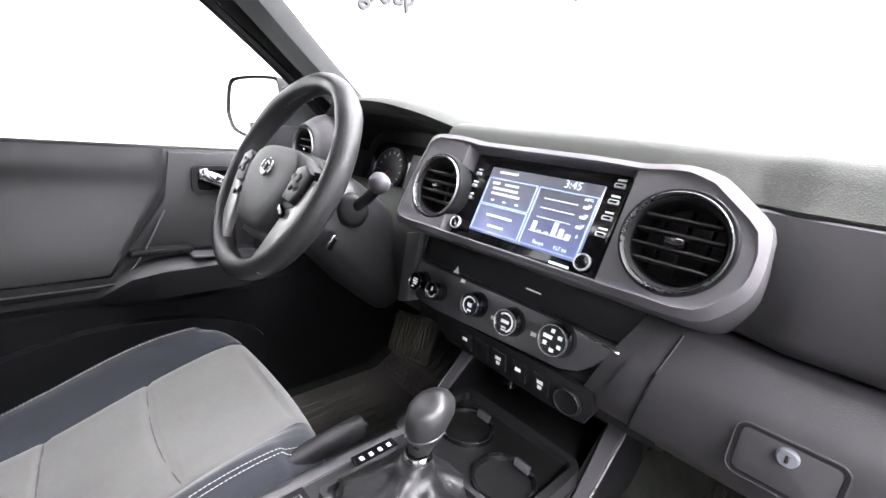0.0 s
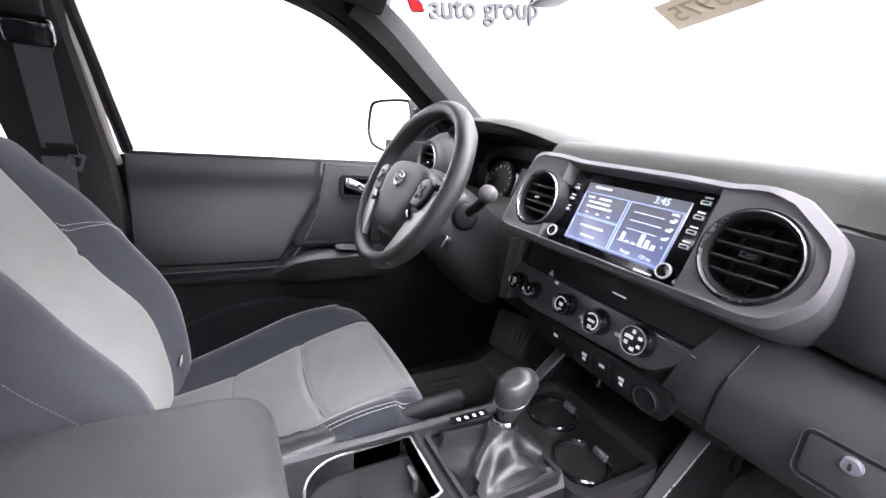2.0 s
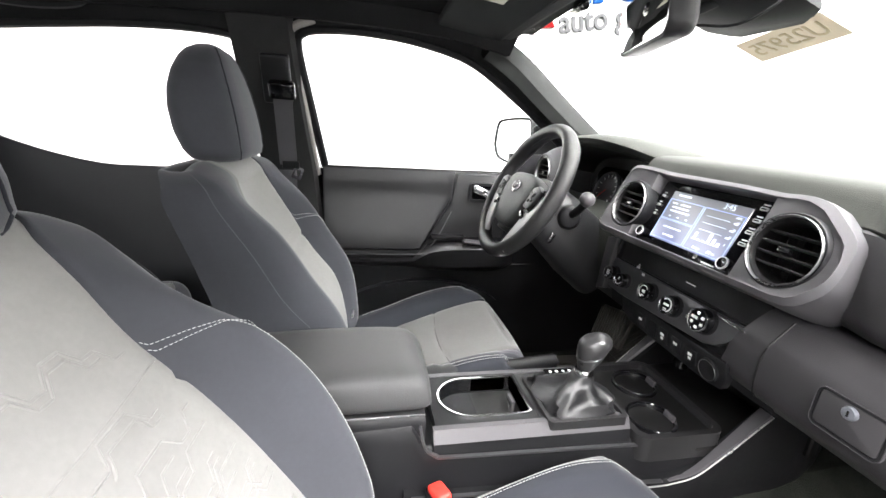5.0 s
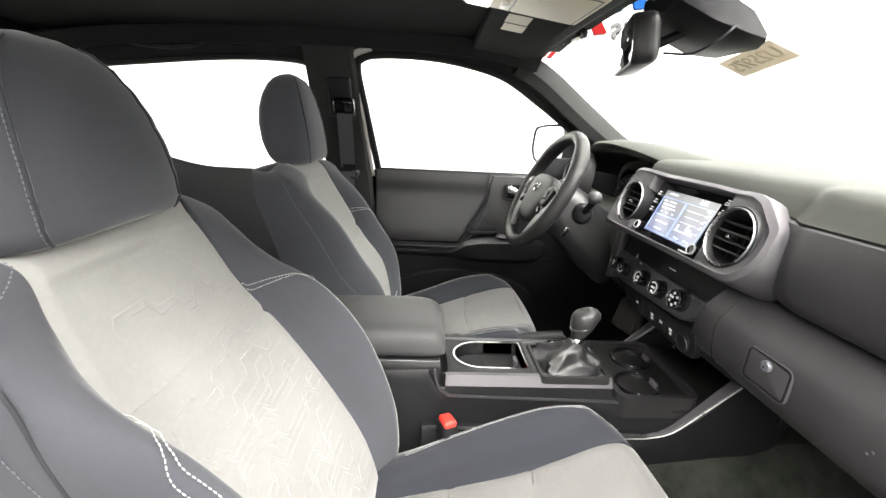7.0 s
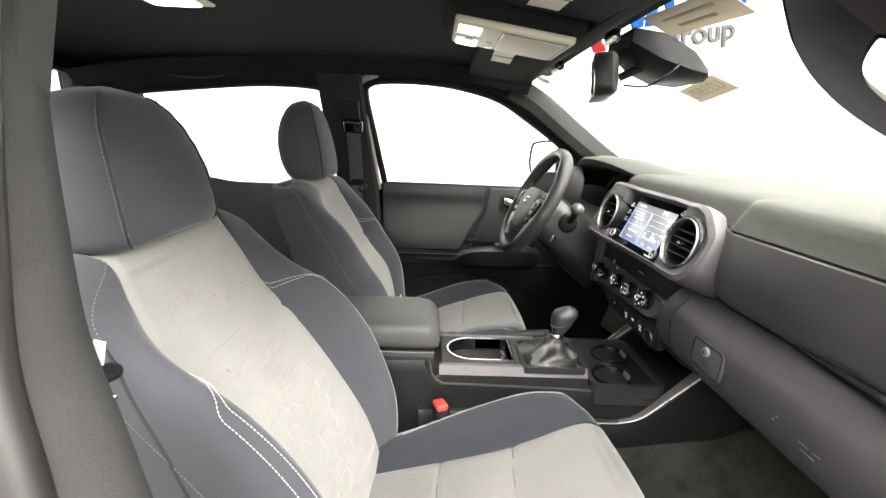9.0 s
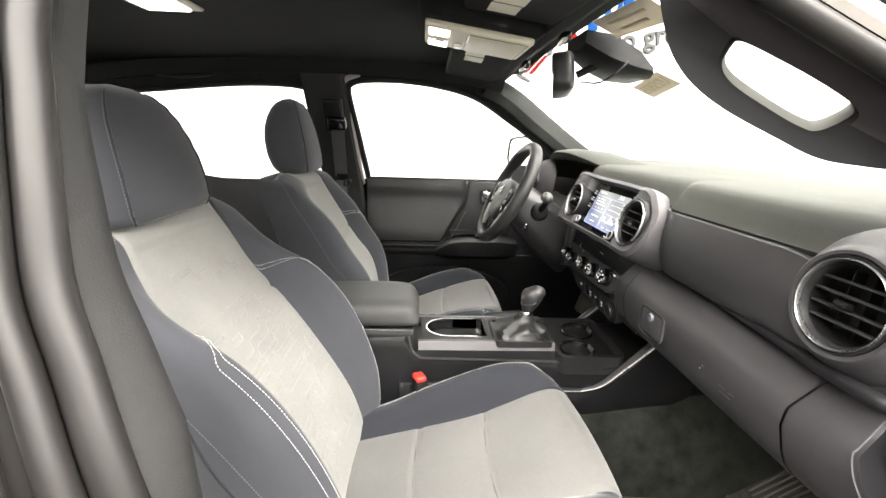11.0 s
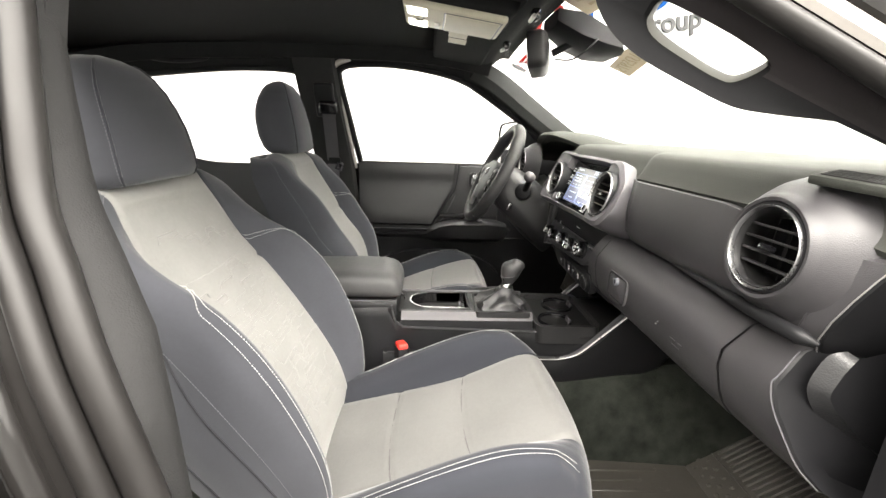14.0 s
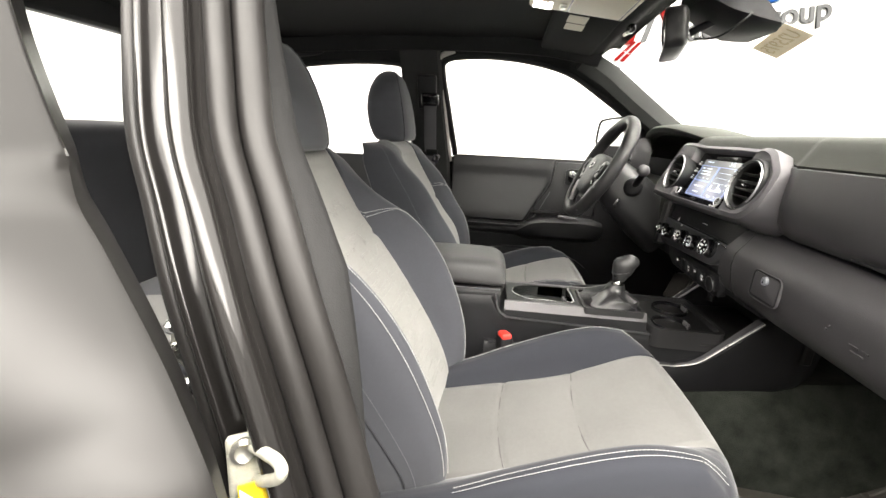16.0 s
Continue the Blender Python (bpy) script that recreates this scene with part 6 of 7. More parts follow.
for z, w, d, y, tw_ in ((0.983, 0.057, 0.060, -0.168, 0), (0.990, 0.055, 0.058, -0.168, 0), (0.997, 0.048, 0.050, -0.167, 0.1), (1.003, 0.037, 0.038, -0.164, 0.2), (1.008, 0.028, 0.029, -0.161, 0.3), (1.014, 0.0215, 0.023, -0.158, 0.4), (1.021, 0.0185, 0.020, -0.156, 0.4), (1.028, 0.016, 0.017, -0.154, 0.4)):
    r_ = []
    for i in range(40):
        a = 2 * math.pi * i / 40
        e = 0.45 if z < 1.0 else 0.8
        f = 1 + 0.13 * math.sin(6 * a + z * 240) * (1 if 0.988 < z < 1.016 else 0.2)
        r_.append((0.022 + f * w * abs(math.cos(a)) ** e * (1 if math.cos(a) > 0 else -1), y + f * d * abs(math.sin(a)) ** e * (1 if math.sin(a) > 0 else -1), z + 0.005 * math.sin(5 * a + 0.7) * (1 if 0.988 < z < 1.02 else 0)))
    rows.append(r_)
under(part("boot", loft(rows), M_BOOT, None, "creased black leather boot", True, 60), gs)
under(part("boot_frame", ringz([(0.022 + x, -0.168 + y) for x, y in rrect(0.128, 0.136, 0.008)], [(0.022 + x, -0.168 + y) for x, y in rrect(0.116, 0.124, 0.006)], 0.970, 0.9850), M_CON), gs)
under(part("collar", lathe([(0.0145, 0), (0.0155, 0.002), (0.015, 0.010), (0.0135, 0.012)], 32, pose(0.023, -0.153, 1.026, -82)), M_CHROME, None, "chrome collar"), gs)
rows = []
for z, rx, ry, y in ((1.036, 0.0125, 0.013, -0.151), (1.050, 0.0145, 0.016, -0.149), (1.066, 0.018, 0.021, -0.146), (1.080, 0.0215, 0.026, -0.143), (1.090, 0.0225, 0.029, -0.140), (1.098, 0.0215, 0.028, -0.140), (1.105, 0.017, 0.023, -0.141), (1.109, 0.010, 0.014, -0.142), (1.110, 0.003, 0.004, -0.142)):
    rows.append([(0.021 + rx * math.cos(a), y + ry * math.sin(a), z - 0.012 * min(1, max(0, (z - 1.036) / 0.03)) + 0.004 * math.sin(a) * (1 if z > 1.07 else 0)) for a in lerp_steps(0, 2 * math.pi * 31 / 32, 32)])
under(part("knob", loft(rows), M_KNOB, None, "rounded black selector knob", True, 60), gs)
under(part("knob_band", loft([[(0.021 + k * 0.0195 * math.cos(a), -0.1445 + k * 0.0235 * math.sin(a), z + 0.006 * math.sin(a)) for a in lerp_steps(0, 2 * math.pi * 31 / 32, 32)] for k, z in ((1.0, 1.0595), (1.05, 1.0602), (1.05, 1.0612), (1.0, 1.0622))]), M_DARKSILVER), gs)

# hand brake
hbk = thing("hand_brake", "black hand brake lever with crinkled boot", "hand brake", at=(-0.13, -0.25, 0.9))
under(part("lever", sweep(spline([(-0.122, -0.40, 0.925), (-0.124, -0.30, 0.942), (-0.128, -0.20, 0.950), (-0.132, -0.125, 0.952)], 20), circle(0.0135, 14, 1.25), scale=lambda f: 0.8 + 0.3 * f), M_BLACK), hbk)
under(part("release_button", lathe([(0.005, 0), (0.005, 0.010), (0, 0.012)], 16, pose(-0.132, -0.125, 0.952, 0, 0, 180)), M_BLACK), hbk)
rows = []
for k in range(9):
    f = k / 8
    e = 0.004 * (k % 2)
    rows.append([(-0.128 + (0.030 - 0.012 * f + e) * math.cos(a), -0.43 + 0.13 * f, 0.920 + 0.018 * f + (0.034 - 0.014 * f + e) * math.sin(a)) for a in lerp_steps(0, 2 * math.pi * 19 / 20, 20)])
under(part("boot", loft(rows), M_BOOT, None, "crinkled leather boot"), hbk)

# seat belt buckles
def buckle(x, y, z, lean):
    b = thing("belt_buckle", "black belt buckle with red release button", "seat belt", "belt buckles", at=(x, y, z - 0.05))
    under(part("casing", xf(rbox(0.042, 0.030, 0.080, 0.008, 3), pose(x, y, z - 0.040, 0, lean, 20)), M_BLACK), b)
    under(part("release_button", xf(rbox(0.034, 0.024, 0.014, 0.005, 3), pose(x, y - 0.002, z, 0, lean, 20)), M_RED, None, "red release button"), b)
    under(part("stem", xf(rbox(0.022, 0.006, 0.10, 0.002, 1), pose(x + 0.004, y - 0.01, z - 0.11, 0, lean, 20)), M_BLACK), b)


buckle(0.128, -0.412, 0.917, -8)
buckle(-0.128, -0.50, 0.90, 8)

# driver belt on the B pillar
belt = thing("seat_belt", "black seat belt with chrome tongue on the pillar", "seat belt", at=(-0.6, -0.72, 1.3))
under(part("belt_guide", rbox(0.03, 0.065, 0.045, 0.01, 3, pose(gx(1.47, -1, -0.075), -0.722, 1.475, 0, 20)), M_GLOSS), belt)
under(part("guide_cover", rbox(0.02, 0.07, 0.12, 0.008, 3, pose(gx(1.49, -1, -0.058), -0.735, 1.50, 0, 20)), M_BLACK), belt)
under(part("webbing", sheet(lambda u, v: (-0.59 - 0.052 * v, -0.722 + 0.046 * (u - 0.5) - 0.0 * v, 1.465 - 0.18 * v), (0, 0.5, 1), lerp_steps(0, 1, 10), 0.0015), M_BELT, None, "black belt webbing"), belt)
under(part("tongue", rbox(0.006, 0.045, 0.022, 0.003, 2, pose(-0.640, -0.716, 1.285, 0, 20)), M_BLACK), belt)
under(part("tongue_plate", frame_prism(rrect(0.026, 0.034, 0.004), rrect(0.014, 0.018, 0.002), 0.002, pose(-0.643, -0.70, 1.262, 0, 20, 90)), M_CHROME, None, "chrome belt tongue"), belt)
under(part("lower_webbing", sheet(lambda u, v: (-0.645 - 0.02 * v, -0.725 + 0.046 * (u - 0.5), 1.27 - 0.55 * v), (0, 1), lerp_steps(0, 1, 6), 0.0015), M_BELT), belt)

# passenger belt hanging beside the seat
pb_ = thing("seat_belt", "grey seat belt with white label beside the seat", "seat belt", at=(0.59, -0.70, 1.25))
under(part("webbing", sheet(lambda u, v: (0.600 + 0.012 * v, -0.715 + 0.046 * (u - 0.5), 1.46 - 0.62 * v), (0, 0.5, 1), lerp_steps(0, 1, 10), 0.0015), M_BELT, None, "grey belt webbing"), pb_)
under(part("white_label", rbox(0.0015, 0.009, 0.021, 0.0004, 1, pose(0.592, -0.694, 1.288, -14)), M_WHITE, None, "white belt label"), pb_)
under(part("tongue", lathe([(0, 0.005), (0.008, 0.0045), (0.0125, 0.002), (0.013, 0), (0.0125, -0.002), (0.008, -0.0045), (0, -0.005)], 24, pose(0.592, -0.694, 1.270, 84)), M_BLACK, None, "black tongue handle"), pb_)
under(part("tongue_plate", rbox(0.004, 0.013, 0.005, 0.001, 1, pose(0.592, -0.693, 1.249)), M_CHROME, None, "bright tongue plate"), pb_)
# belt anchor tag of the driver seat
tg = thing("care_tag", "small white cloth tag by the seat hinge", "tag", at=(-0.455, -0.549, 0.917))
under(part("tag", rbox(0.018, 0.002, 0.014, 0.0005, 1, pose(-0.455, -0.546, 0.918, -20, 12)), M_WHITE), tg)

# floor liners with ribs and studs
def liner(s):
    fm = thing("floor_liner", "brown-grey ribbed rubber floor liner in the footwell", "floor mat", "floor liners", at=(s * 0.40, 0.1, 0.62))
    x0, x1 = (0.155, 0.66) if s > 0 else (-0.66, -0.20)
    xm, w = (x0 + x1) / 2, x1 - x0
    SL = pose(xm, 0.285, 0.637, 33)   # the part that climbs the toe board
    under(part("base", rbox(w, 0.61, 0.010, 0.004, 1, pose(xm, -0.02, 0.632)), M_MAT), fm)
    under(part("raised_edge", rbox(0.012, 0.61, 0.045, 0.005, 2, pose(x0 if s > 0 else x1, -0.02, 0.650, 0, -8 * s)), M_MAT), fm)
    under(part("front_slope", rbox(w, 0.30, 0.012, 0.005, 2, SL @ pose(0, 0.145, -0.005)), M_MAT), fm)
    under(part("slope_lip", rbox(0.014, 0.28, 0.040, 0.006, 2, SL @ pose(-w / 2 * s, 0.16, 0.012)), M_MAT), fm)
    under(part("border_line", rbox(w - 0.05, 0.003, 0.003, 0.001, 1, SL @ pose(0, 0.068, 0.001)), M_MAT), fm)
    for k in range(14):
        under(part("rib", rbox(0.008, 0.24, 0.006, 0.0015, 1, pose(x0 + 0.06 + k * (w - 0.12) / 13, 0.08 - 0.05 * (k % 2), 0.638)), M_MAT), fm)
    for k in range(32):
        under(part("rib", rbox(0.0055, 0.145 + 0.004 * (k % 3), 0.006, 0.002, 1, SL @ pose(-w / 2 + 0.045 + k * (w - 0.09) / 31, 0.152, 0.002)), M_MAT), fm)
    for i in range(3):
        for j in range(16):
            under(part("stud", lathe([(0.0055, 0), (0.0045, 0.003), (0.002, 0.004), (0, 0.004)], 8, SL @ pose(-w / 2 + 0.035 + (j + 0.5 * (i % 2)) * (w - 0.08) / 16, 0.014 + i * 0.018, 0.0005, -90)), M_MAT), fm)


liner(1)
liner(-1)
# brake pedal
bpd = thing("brake_pedal", "wide brown-grey ribbed rubber brake pedal under the dash", "pedal", at=(-0.36, 0.25, 0.9))
BP = pose(-0.372, 0.165, 0.905, -22, -15, -4)
under(part("pad", prism([(-0.068, -0.048), (0.070, -0.052), (0.082, 0.046), (-0.078, 0.052)], 0.012, 0.004, BP), M_MAT), bpd)
for k in range(12):
    under(part("rib", rbox(0.0045, 0.006, 0.088, 0.0015, 1, BP @ pose(-0.066 + k * 0.0122, -0.007, 0)), M_MAT), bpd)
under(part("arm", rbox(0.015, 0.02, 0.34, 0.004, 2, BP @ pose(0.0, 0.05, 0.16, -14)), M_BLACK), bpd)

# ---- overhead ----
ohc = thing("overhead_console", "beige overhead console with map lamps and card slot", "overhead console", at=(0, -0.3, 1.66))


def opart(name, bm, material, label=""):
    return under(part(name, bm, material, None, label), ohc)


OM = pose(0.01, -0.31, 1.640, -7.7)
opart("housing", rbox(0.20, 0.25, 0.05, 0.02, 3, OM @ pose(0, 0.0, 0.030)), M_HEAD, "black overhead housing")
opart("panel", rbox(0.165, 0.215, 0.016, 0.007, 3, OM), M_BEIGE, "beige lamp panel")
opart("glasses_door", rbox(0.140, 0.115, 0.008, 0.004, 3, OM @ pose(0, 0.038, -0.007)), M_BEIGE, "beige storage door")
opart("door_gap", rbox(0.146, 0.121, 0.002, 0.0008, 1, OM @ pose(0, 0.038, -0.0078)), M_DARKSILVER)
opart("door_latch", rbox(0.03, 0.014, 0.008, 0.003, 2, OM @ pose(-0.035, -0.035, -0.010)), M_STEEL)
for s in (1, -1):
    opart("map_lamp", rbox(0.052, 0.042, 0.006, 0.003, 2, OM @ pose(s * 0.048, -0.078, -0.0075)), M_LAMP, "lit map lamp")
    opart("lamp_button", rbox(0.014, 0.018, 0.006, 0.002, 2, OM @ pose(s * 0.012, -0.075, -0.0085)), M_BEIGE)
# sun visors
for s in (1, -1):
    vis = thing("sun_visor", "black cloth sun visor folded against the roof", "sun visor", "sun visors", at=(s * 0.34, -0.2, 1.65))
    VM = pose(s * 0.335, -0.265, 1.653, -7.7, s * 3)
    under(part("flap", xf(rbox(0.39, 0.17, 0.022, 0.01, 3), VM), M_HEAD), vis)
    under(part("warning_label", xf(rbox(0.055, 0.050, 0.001, 0.0003, 1), VM @ pose(-s * 0.135, -0.02, -0.0116)), M_BEIGE, None, "pale warning label"), vis)
    under(part("warning_label", xf(rbox(0.050, 0.050, 0.001, 0.0003, 1), VM @ pose(-s * 0.075, -0.018, -0.0116)), M_BEIGE, None, "pale warning label"), vis)
    under(part("clip", rbox(0.034, 0.016, 0.018, 0.004, 2, pose(s * 0.150, -0.165, 1.622)), M_GLOSS), vis)
    under(part("clip_pin", tube([(s * 0.145, -0.172, 1.612), (s * 0.178, -0.172, 1.614)], 0.004, 8), M_STEEL), vis)

# inside mirror
mir = thing("rear_view_mirror", "black inside mirror on a stalk", "mirror", at=(0.0, -0.10, 1.58))
MM = pose(-0.025, -0.128, 1.578, 6, 0, -16)
under(part("housing", xf(loft([[(x * k, y, z * k) for x, z in rrect(0.205, 0.076, 0.022, 6)] for k, y in ((0.97, -0.002), (1.0, 0.003), (1.0, 0.026), (0.95, 0.034), (0.80, 0.040), (0.4, 0.043))]), MM), M_CON), mir)
under(part("glass", xf(prism(rrect(0.196, 0.067, 0.018, 6), 0.002, 0.0005), MM @ pose(0, -0.0035, 0)), M_MIRROR, None, "silvered mirror glass"), mir)
under(part("stalk", tube([(0.0, -0.085, 1.582), (0.02, -0.04, 1.605), (0.025, 0.0, 1.62)], 0.008), M_BLACK), mir)
under(part("cable", tube(spline([(0.03, -0.085, 1.565), (0.075, -0.06, 1.560), (0.10, -0.03, 1.585), (0.095, -0.01, 1.61)], 16), 0.002, 6), M_BLACK), mir)
sen = thing("camera_housing", "black driver-assist camera housing behind the windshield", "sensor housing", at=(0.03, 0.0, 1.62))
rows = []
for y, w, z0, z1 in ((-0.10, 0.055, 1.625, 1.655), (-0.05, 0.075, 1.595, 1.645), (0.0, 0.085, 1.578, 1.615), (0.035, 0.075, 1.574, 1.588), (0.045, 0.06, 1.572, 1.578)):
    c = 0.02
    rows.append([(c - w, y, z0 + 0.008), (c - w * 0.8, y, z0), (c + w * 0.8, y, z0), (c + w, y, z0 + 0.008), (c + w, y, z1), (c - w, y, z1)])
under(part("shell", loft(rows), M_BLACK, None, "", True, 30), sen)

# tags on the glass
def ws_y(z):
    return WS_TOP[0] + (WS_TOP[1] - z) / (WS_TOP[1] - WS_BOT[1]) * (WS_BOT[0] - WS_TOP[0])


tag = thing("stock_tag", "yellow card tag taped inside the windshield", "paper tag", at=(0.05, 0.07, 1.56))
WSA = math.degrees(math.atan2(WS_TOP[1] - WS_BOT[1], WS_BOT[0] - WS_TOP[0]))
TM = pose(0.010, ws_y(1.566) - 0.012, 1.566, 90 - WSA) @ pose(0, 0, 0, 0, -12, 0)
under(part("card", xf(rbox(0.16, 0.0012, 0.055, 0.0004, 1), TM), M_PAPER), tag)
o = lettering("U25975", 0.042, TM @ pose(0, -0.0012, 0, 90, 0, 0) @ Matrix.Diagonal((-1, 1, 1, 1)), M_INK, "marker_writing", None, 0.0003)
under(o, tag)
wtag = thing("warranty_card", "yellow windshield warranty sheet", "paper sign", at=(0.13, -0.02, 1.62))
TM2 = pose(0.215, ws_y(1.640) - 0.012, 1.640, 90 - WSA, 4, 0)
under(part("sheet", xf(rbox(0.20, 0.0012, 0.06, 0.0004, 1), TM2), M_PAPER), wtag)
for z, w in ((0.010, 0.13), (-0.010, 0.09)):
    under(part("print_bar", xf(rbox(w, 0.0006, 0.006, 0, 1), TM2 @ pose(0, -0.001, z)), M_INK), wtag)

# passenger A pillar grab handle: a moulded bar with a long opening above it
gh = thing("grab_handle", "black moulded grab handle on the windshield pillar", "grab handle", at=(0.58, -0.1, 1.5))
HOLE = [(-0.134, 1.537), (-0.143, 1.520), (-0.135, 1.504), (-0.106, 1.485), (-0.078, 1.470), (-0.060, 1.467), (-0.030, 1.480), (-0.026, 1.489), (-0.038, 1.499), (-0.074, 1.519), (-0.122, 1.541)]
OUTL = [(-0.20, 1.66), (-0.197, 1.59), (-0.194, 1.555), (-0.189, 1.532), (-0.174, 1.507), (-0.146, 1.484), (-0.101, 1.460), (-0.064, 1.443), (-0.021, 1.437), (0.046, 1.431), (0.068, 1.417), (0.14, 1.39), (0.15, 1.42), (0.06, 1.50), (-0.02, 1.56), (-0.09, 1.61), (-0.15, 1.66)]
HC = (-0.085, 1.503)


def ring_pts(poly, n=120):
    return around([(p.x, p.z) for p in spline([(a, 0, b) for a, b in poly + poly[:1]], 160)][:-1], n, HC)


def grow(o, k, kz):
    return [(HC[0] + (a - HC[0]) * k, HC[1] + (b - HC[1]) * kz) for a, b in o]


def blend(a, b, k):
    return [(p[0] + (q[0] - p[0]) * k, p[1] + (q[1] - p[1]) * k) for p, q in zip(a, b)]


ho, ou = ring_pts(HOLE), ring_pts(OUTL)
hw_, oui = grow(ho, 1.05, 1.10), grow(ou, 0.97, 0.93)


def gpt(yz, d):
    """A point of the handle: d inwards of the glass plane, less towards the pillar above."""
    y, z = yz[0] + (d - 0.077) * 0.9, yz[1] + (d - 0.077) * 0.5
    up = max(0, min(1, (z - (1.530 - 0.62 * (y + 0.085))) / 0.06))
    return (0.748 - (z - 1.272) * TUM - d + 0.045 * up, y, z)


for name, low, text in (("pillar_moulding", False, "black moulded pillar cover"), ("grip", True, "rounded black grip bar")):
    hb = loft([[gpt(p, d) for p in o] for o, d in ((ho, 0.074), (ho, 0.082), (hw_, 0.091), (blend(ho, ou, 0.30), 0.098), (blend(ho, ou, 0.55), 0.099), (blend(ho, ou, 0.80), 0.092), (oui, 0.080), (ou, 0.066), (oui, 0.058), (hw_, 0.060), (ho, 0.066), (ho, 0.074))], True, False)
    # the grip is the bar below the opening, the rest covers the pillar
    drop = [f for f in hb.faces if (f.calc_center_median().z < 1.505 - 0.62 * (f.calc_center_median().y + 0.085) and f.calc_center_median().y < 0.01) != low]
    bmesh.ops.delete(hb, geom=drop, context="FACES")
    under(part(name, hb, M_HANDLE if low else M_PCOVER, None, text), gh)
# Rim of the opening, coloured pale for the windshield light on it.
hr_ = grow(ho, 0.985, 0.975)
under(part("lit_opening_rim", loft([[gpt(p, d) for p in o] for o, d in ((ho, 0.0645), (hr_, 0.067), (hr_, 0.080), (grow(ho, 1.01, 1.02), 0.0865))], True, False), M_RIMC, None, "pale lining of the grip opening"), gh)
# doorway flange along the windshield pillar: seal roll, flange with painted-in reflection, painted roof side


def flange(y, dy=0.0, dz=0.0, dx=0.0):
    return Vector((0.637 + 0.25 * (y + 0.074) + dx, y + dy, 1.534 - 0.583 * (y + 0.074) + dz))


FY = lerp_steps(-0.20, 0.16, 24)
fs = part("pillar_seal_roll", sweep([flange(y, -0.010, -0.016) for y in FY], circle(0.0105, 14), up=(1, 0, 0)), M_RUBBER)
tagged(fs, "dark rubber seal roll along the windshield pillar", "door seal", "", "structure")
# Pale colour stands for the white that the glossy flange reflects.
ff = part("pillar_flange_glint", loft([[flange(y, a, b, c) for y in FY] for a, b, c in ((-0.002, -0.002, -0.004), (0.002, 0.002, 0.001), (0.016, 0.006, 0.001), (0.020, 0.010, -0.004))], False, False), M_SEAL)
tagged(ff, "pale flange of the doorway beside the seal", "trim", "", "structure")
fr = part("roof_side_rail", loft([[flange(y, a, b, c) for y in FY] for a, b, c in ((0.018, 0.006, -0.006), (0.021, 0.010, 0.003), (0.034, 0.024, 0.006), (0.055, 0.046, -0.004), (0.075, 0.062, -0.03))], False, False), M_DOOR)
tagged(fr, "grey metallic roof side above the doorway", "roof", "", "structure")

# passenger side rear roof handles and dome lamp
dl = thing("dome_lamp", "lit rear dome lamp in the headliner", "lamp", at=(0, -0.95, 1.69))
under(part("bezel", rbox(0.10, 0.13, 0.014, 0.006, 3, pose(0.0, -0.95, 1.690)), M_BEIGE), dl)
under(part("lens", rbox(0.07, 0.09, 0.010, 0.004, 2, pose(0.0, -0.95, 1.683)), M_LAMP, None, "glowing lamp lens"), dl)
rh = thing("roof_handle", "black folding roof handle above the rear door", "grab handle", at=(-0.6, -1.2, 1.62))
under(part("grip", tube(spline([(-0.575, -1.32, 1.632), (-0.563, -1.30, 1.616), (-0.560, -1.22, 1.610), (-0.563, -1.14, 1.618), (-0.575, -1.12, 1.634)], 20), 0.009, 8), M_BLACK), rh)
hk = thing("coat_hook", "small grey hook on the headliner", "hook", at=(-0.30, -0.42, 1.69))
under(part("plate", rbox(0.02, 0.014, 0.006, 0.002, 2, pose(-0.30, -0.42, 1.690)), M_SILVER), hk)

# ---- passenger door opening and open rear door ----
EDGE = [(0.565, -0.30, 1.660), (0.575, -0.58, 1.672), (0.600, -0.665, 1.640), (0.640, -0.680, 1.53), (0.668, -0.669, 1.461), (0.693, -0.655, 1.404), (0.716, -0.640, 1.349), (0.735, -0.618, 1.303), (0.757, -0.592, 1.246), (0.772, -0.565, 1.178), (0.785, -0.53, 1.06), (0.79, -0.50, 0.92), (0.79, -0.46, 0.76), (0.785, -0.40, 0.66), (0.78, -0.2, 0.625), (0.78, 0.3, 0.62)]
LOW = EDGE[2:13]


def pillar_loft(offsets):
    """Skin over copies of the doorway edge, pushed outwards and back."""
    P = spline(LOW, 50)
    return loft([[p + Vector((dx, dy, 0)) for p in P] for dx, dy in offsets], False, False)


seal = part("door_seal", sweep(spline(EDGE, 110), circle(0.013, 14, 0.85), up=(1, 0.3, 0)), M_RUBBER)
tagged(seal, "dark rubber weatherstrip round the open doorway", "door seal", "", "structure")
seal2 = part("door_seal_bulb", sweep(spline([(x + 0.016, y - 0.015, z) for x, y, z in EDGE], 110), circle(0.0095, 12), up=(1, 0.3, 0)), M_RUBBER)
tagged(seal2, "dark rubber sealing bulb round the open doorway", "door seal", "", "structure")
TP = spline(LOW, 50)


def trim_shift(z):
    """The trim's edge swells forwards beside the seat belt and falls back above and below."""
    return max(-0.016, min(0.016, (1.42 - z) * 0.09)) if z > 1.25 else max(-0.02, 0.0153 - (1.25 - z) * 0.2)


inn = part("doorway_trim", loft([[p + Vector((dx, dy + k * trim_shift(p.z), 0)) for p in TP] for dx, dy, k in ((-0.10, -0.10, 0), (-0.078, -0.045, 0.5), (-0.060, -0.010, 1), (-0.046, 0.004, 1), (-0.030, 0.008, 0.9), (-0.008, 0.008, 0.3), (0.0, 0.0, 0))], False, False), M_PILLAR)
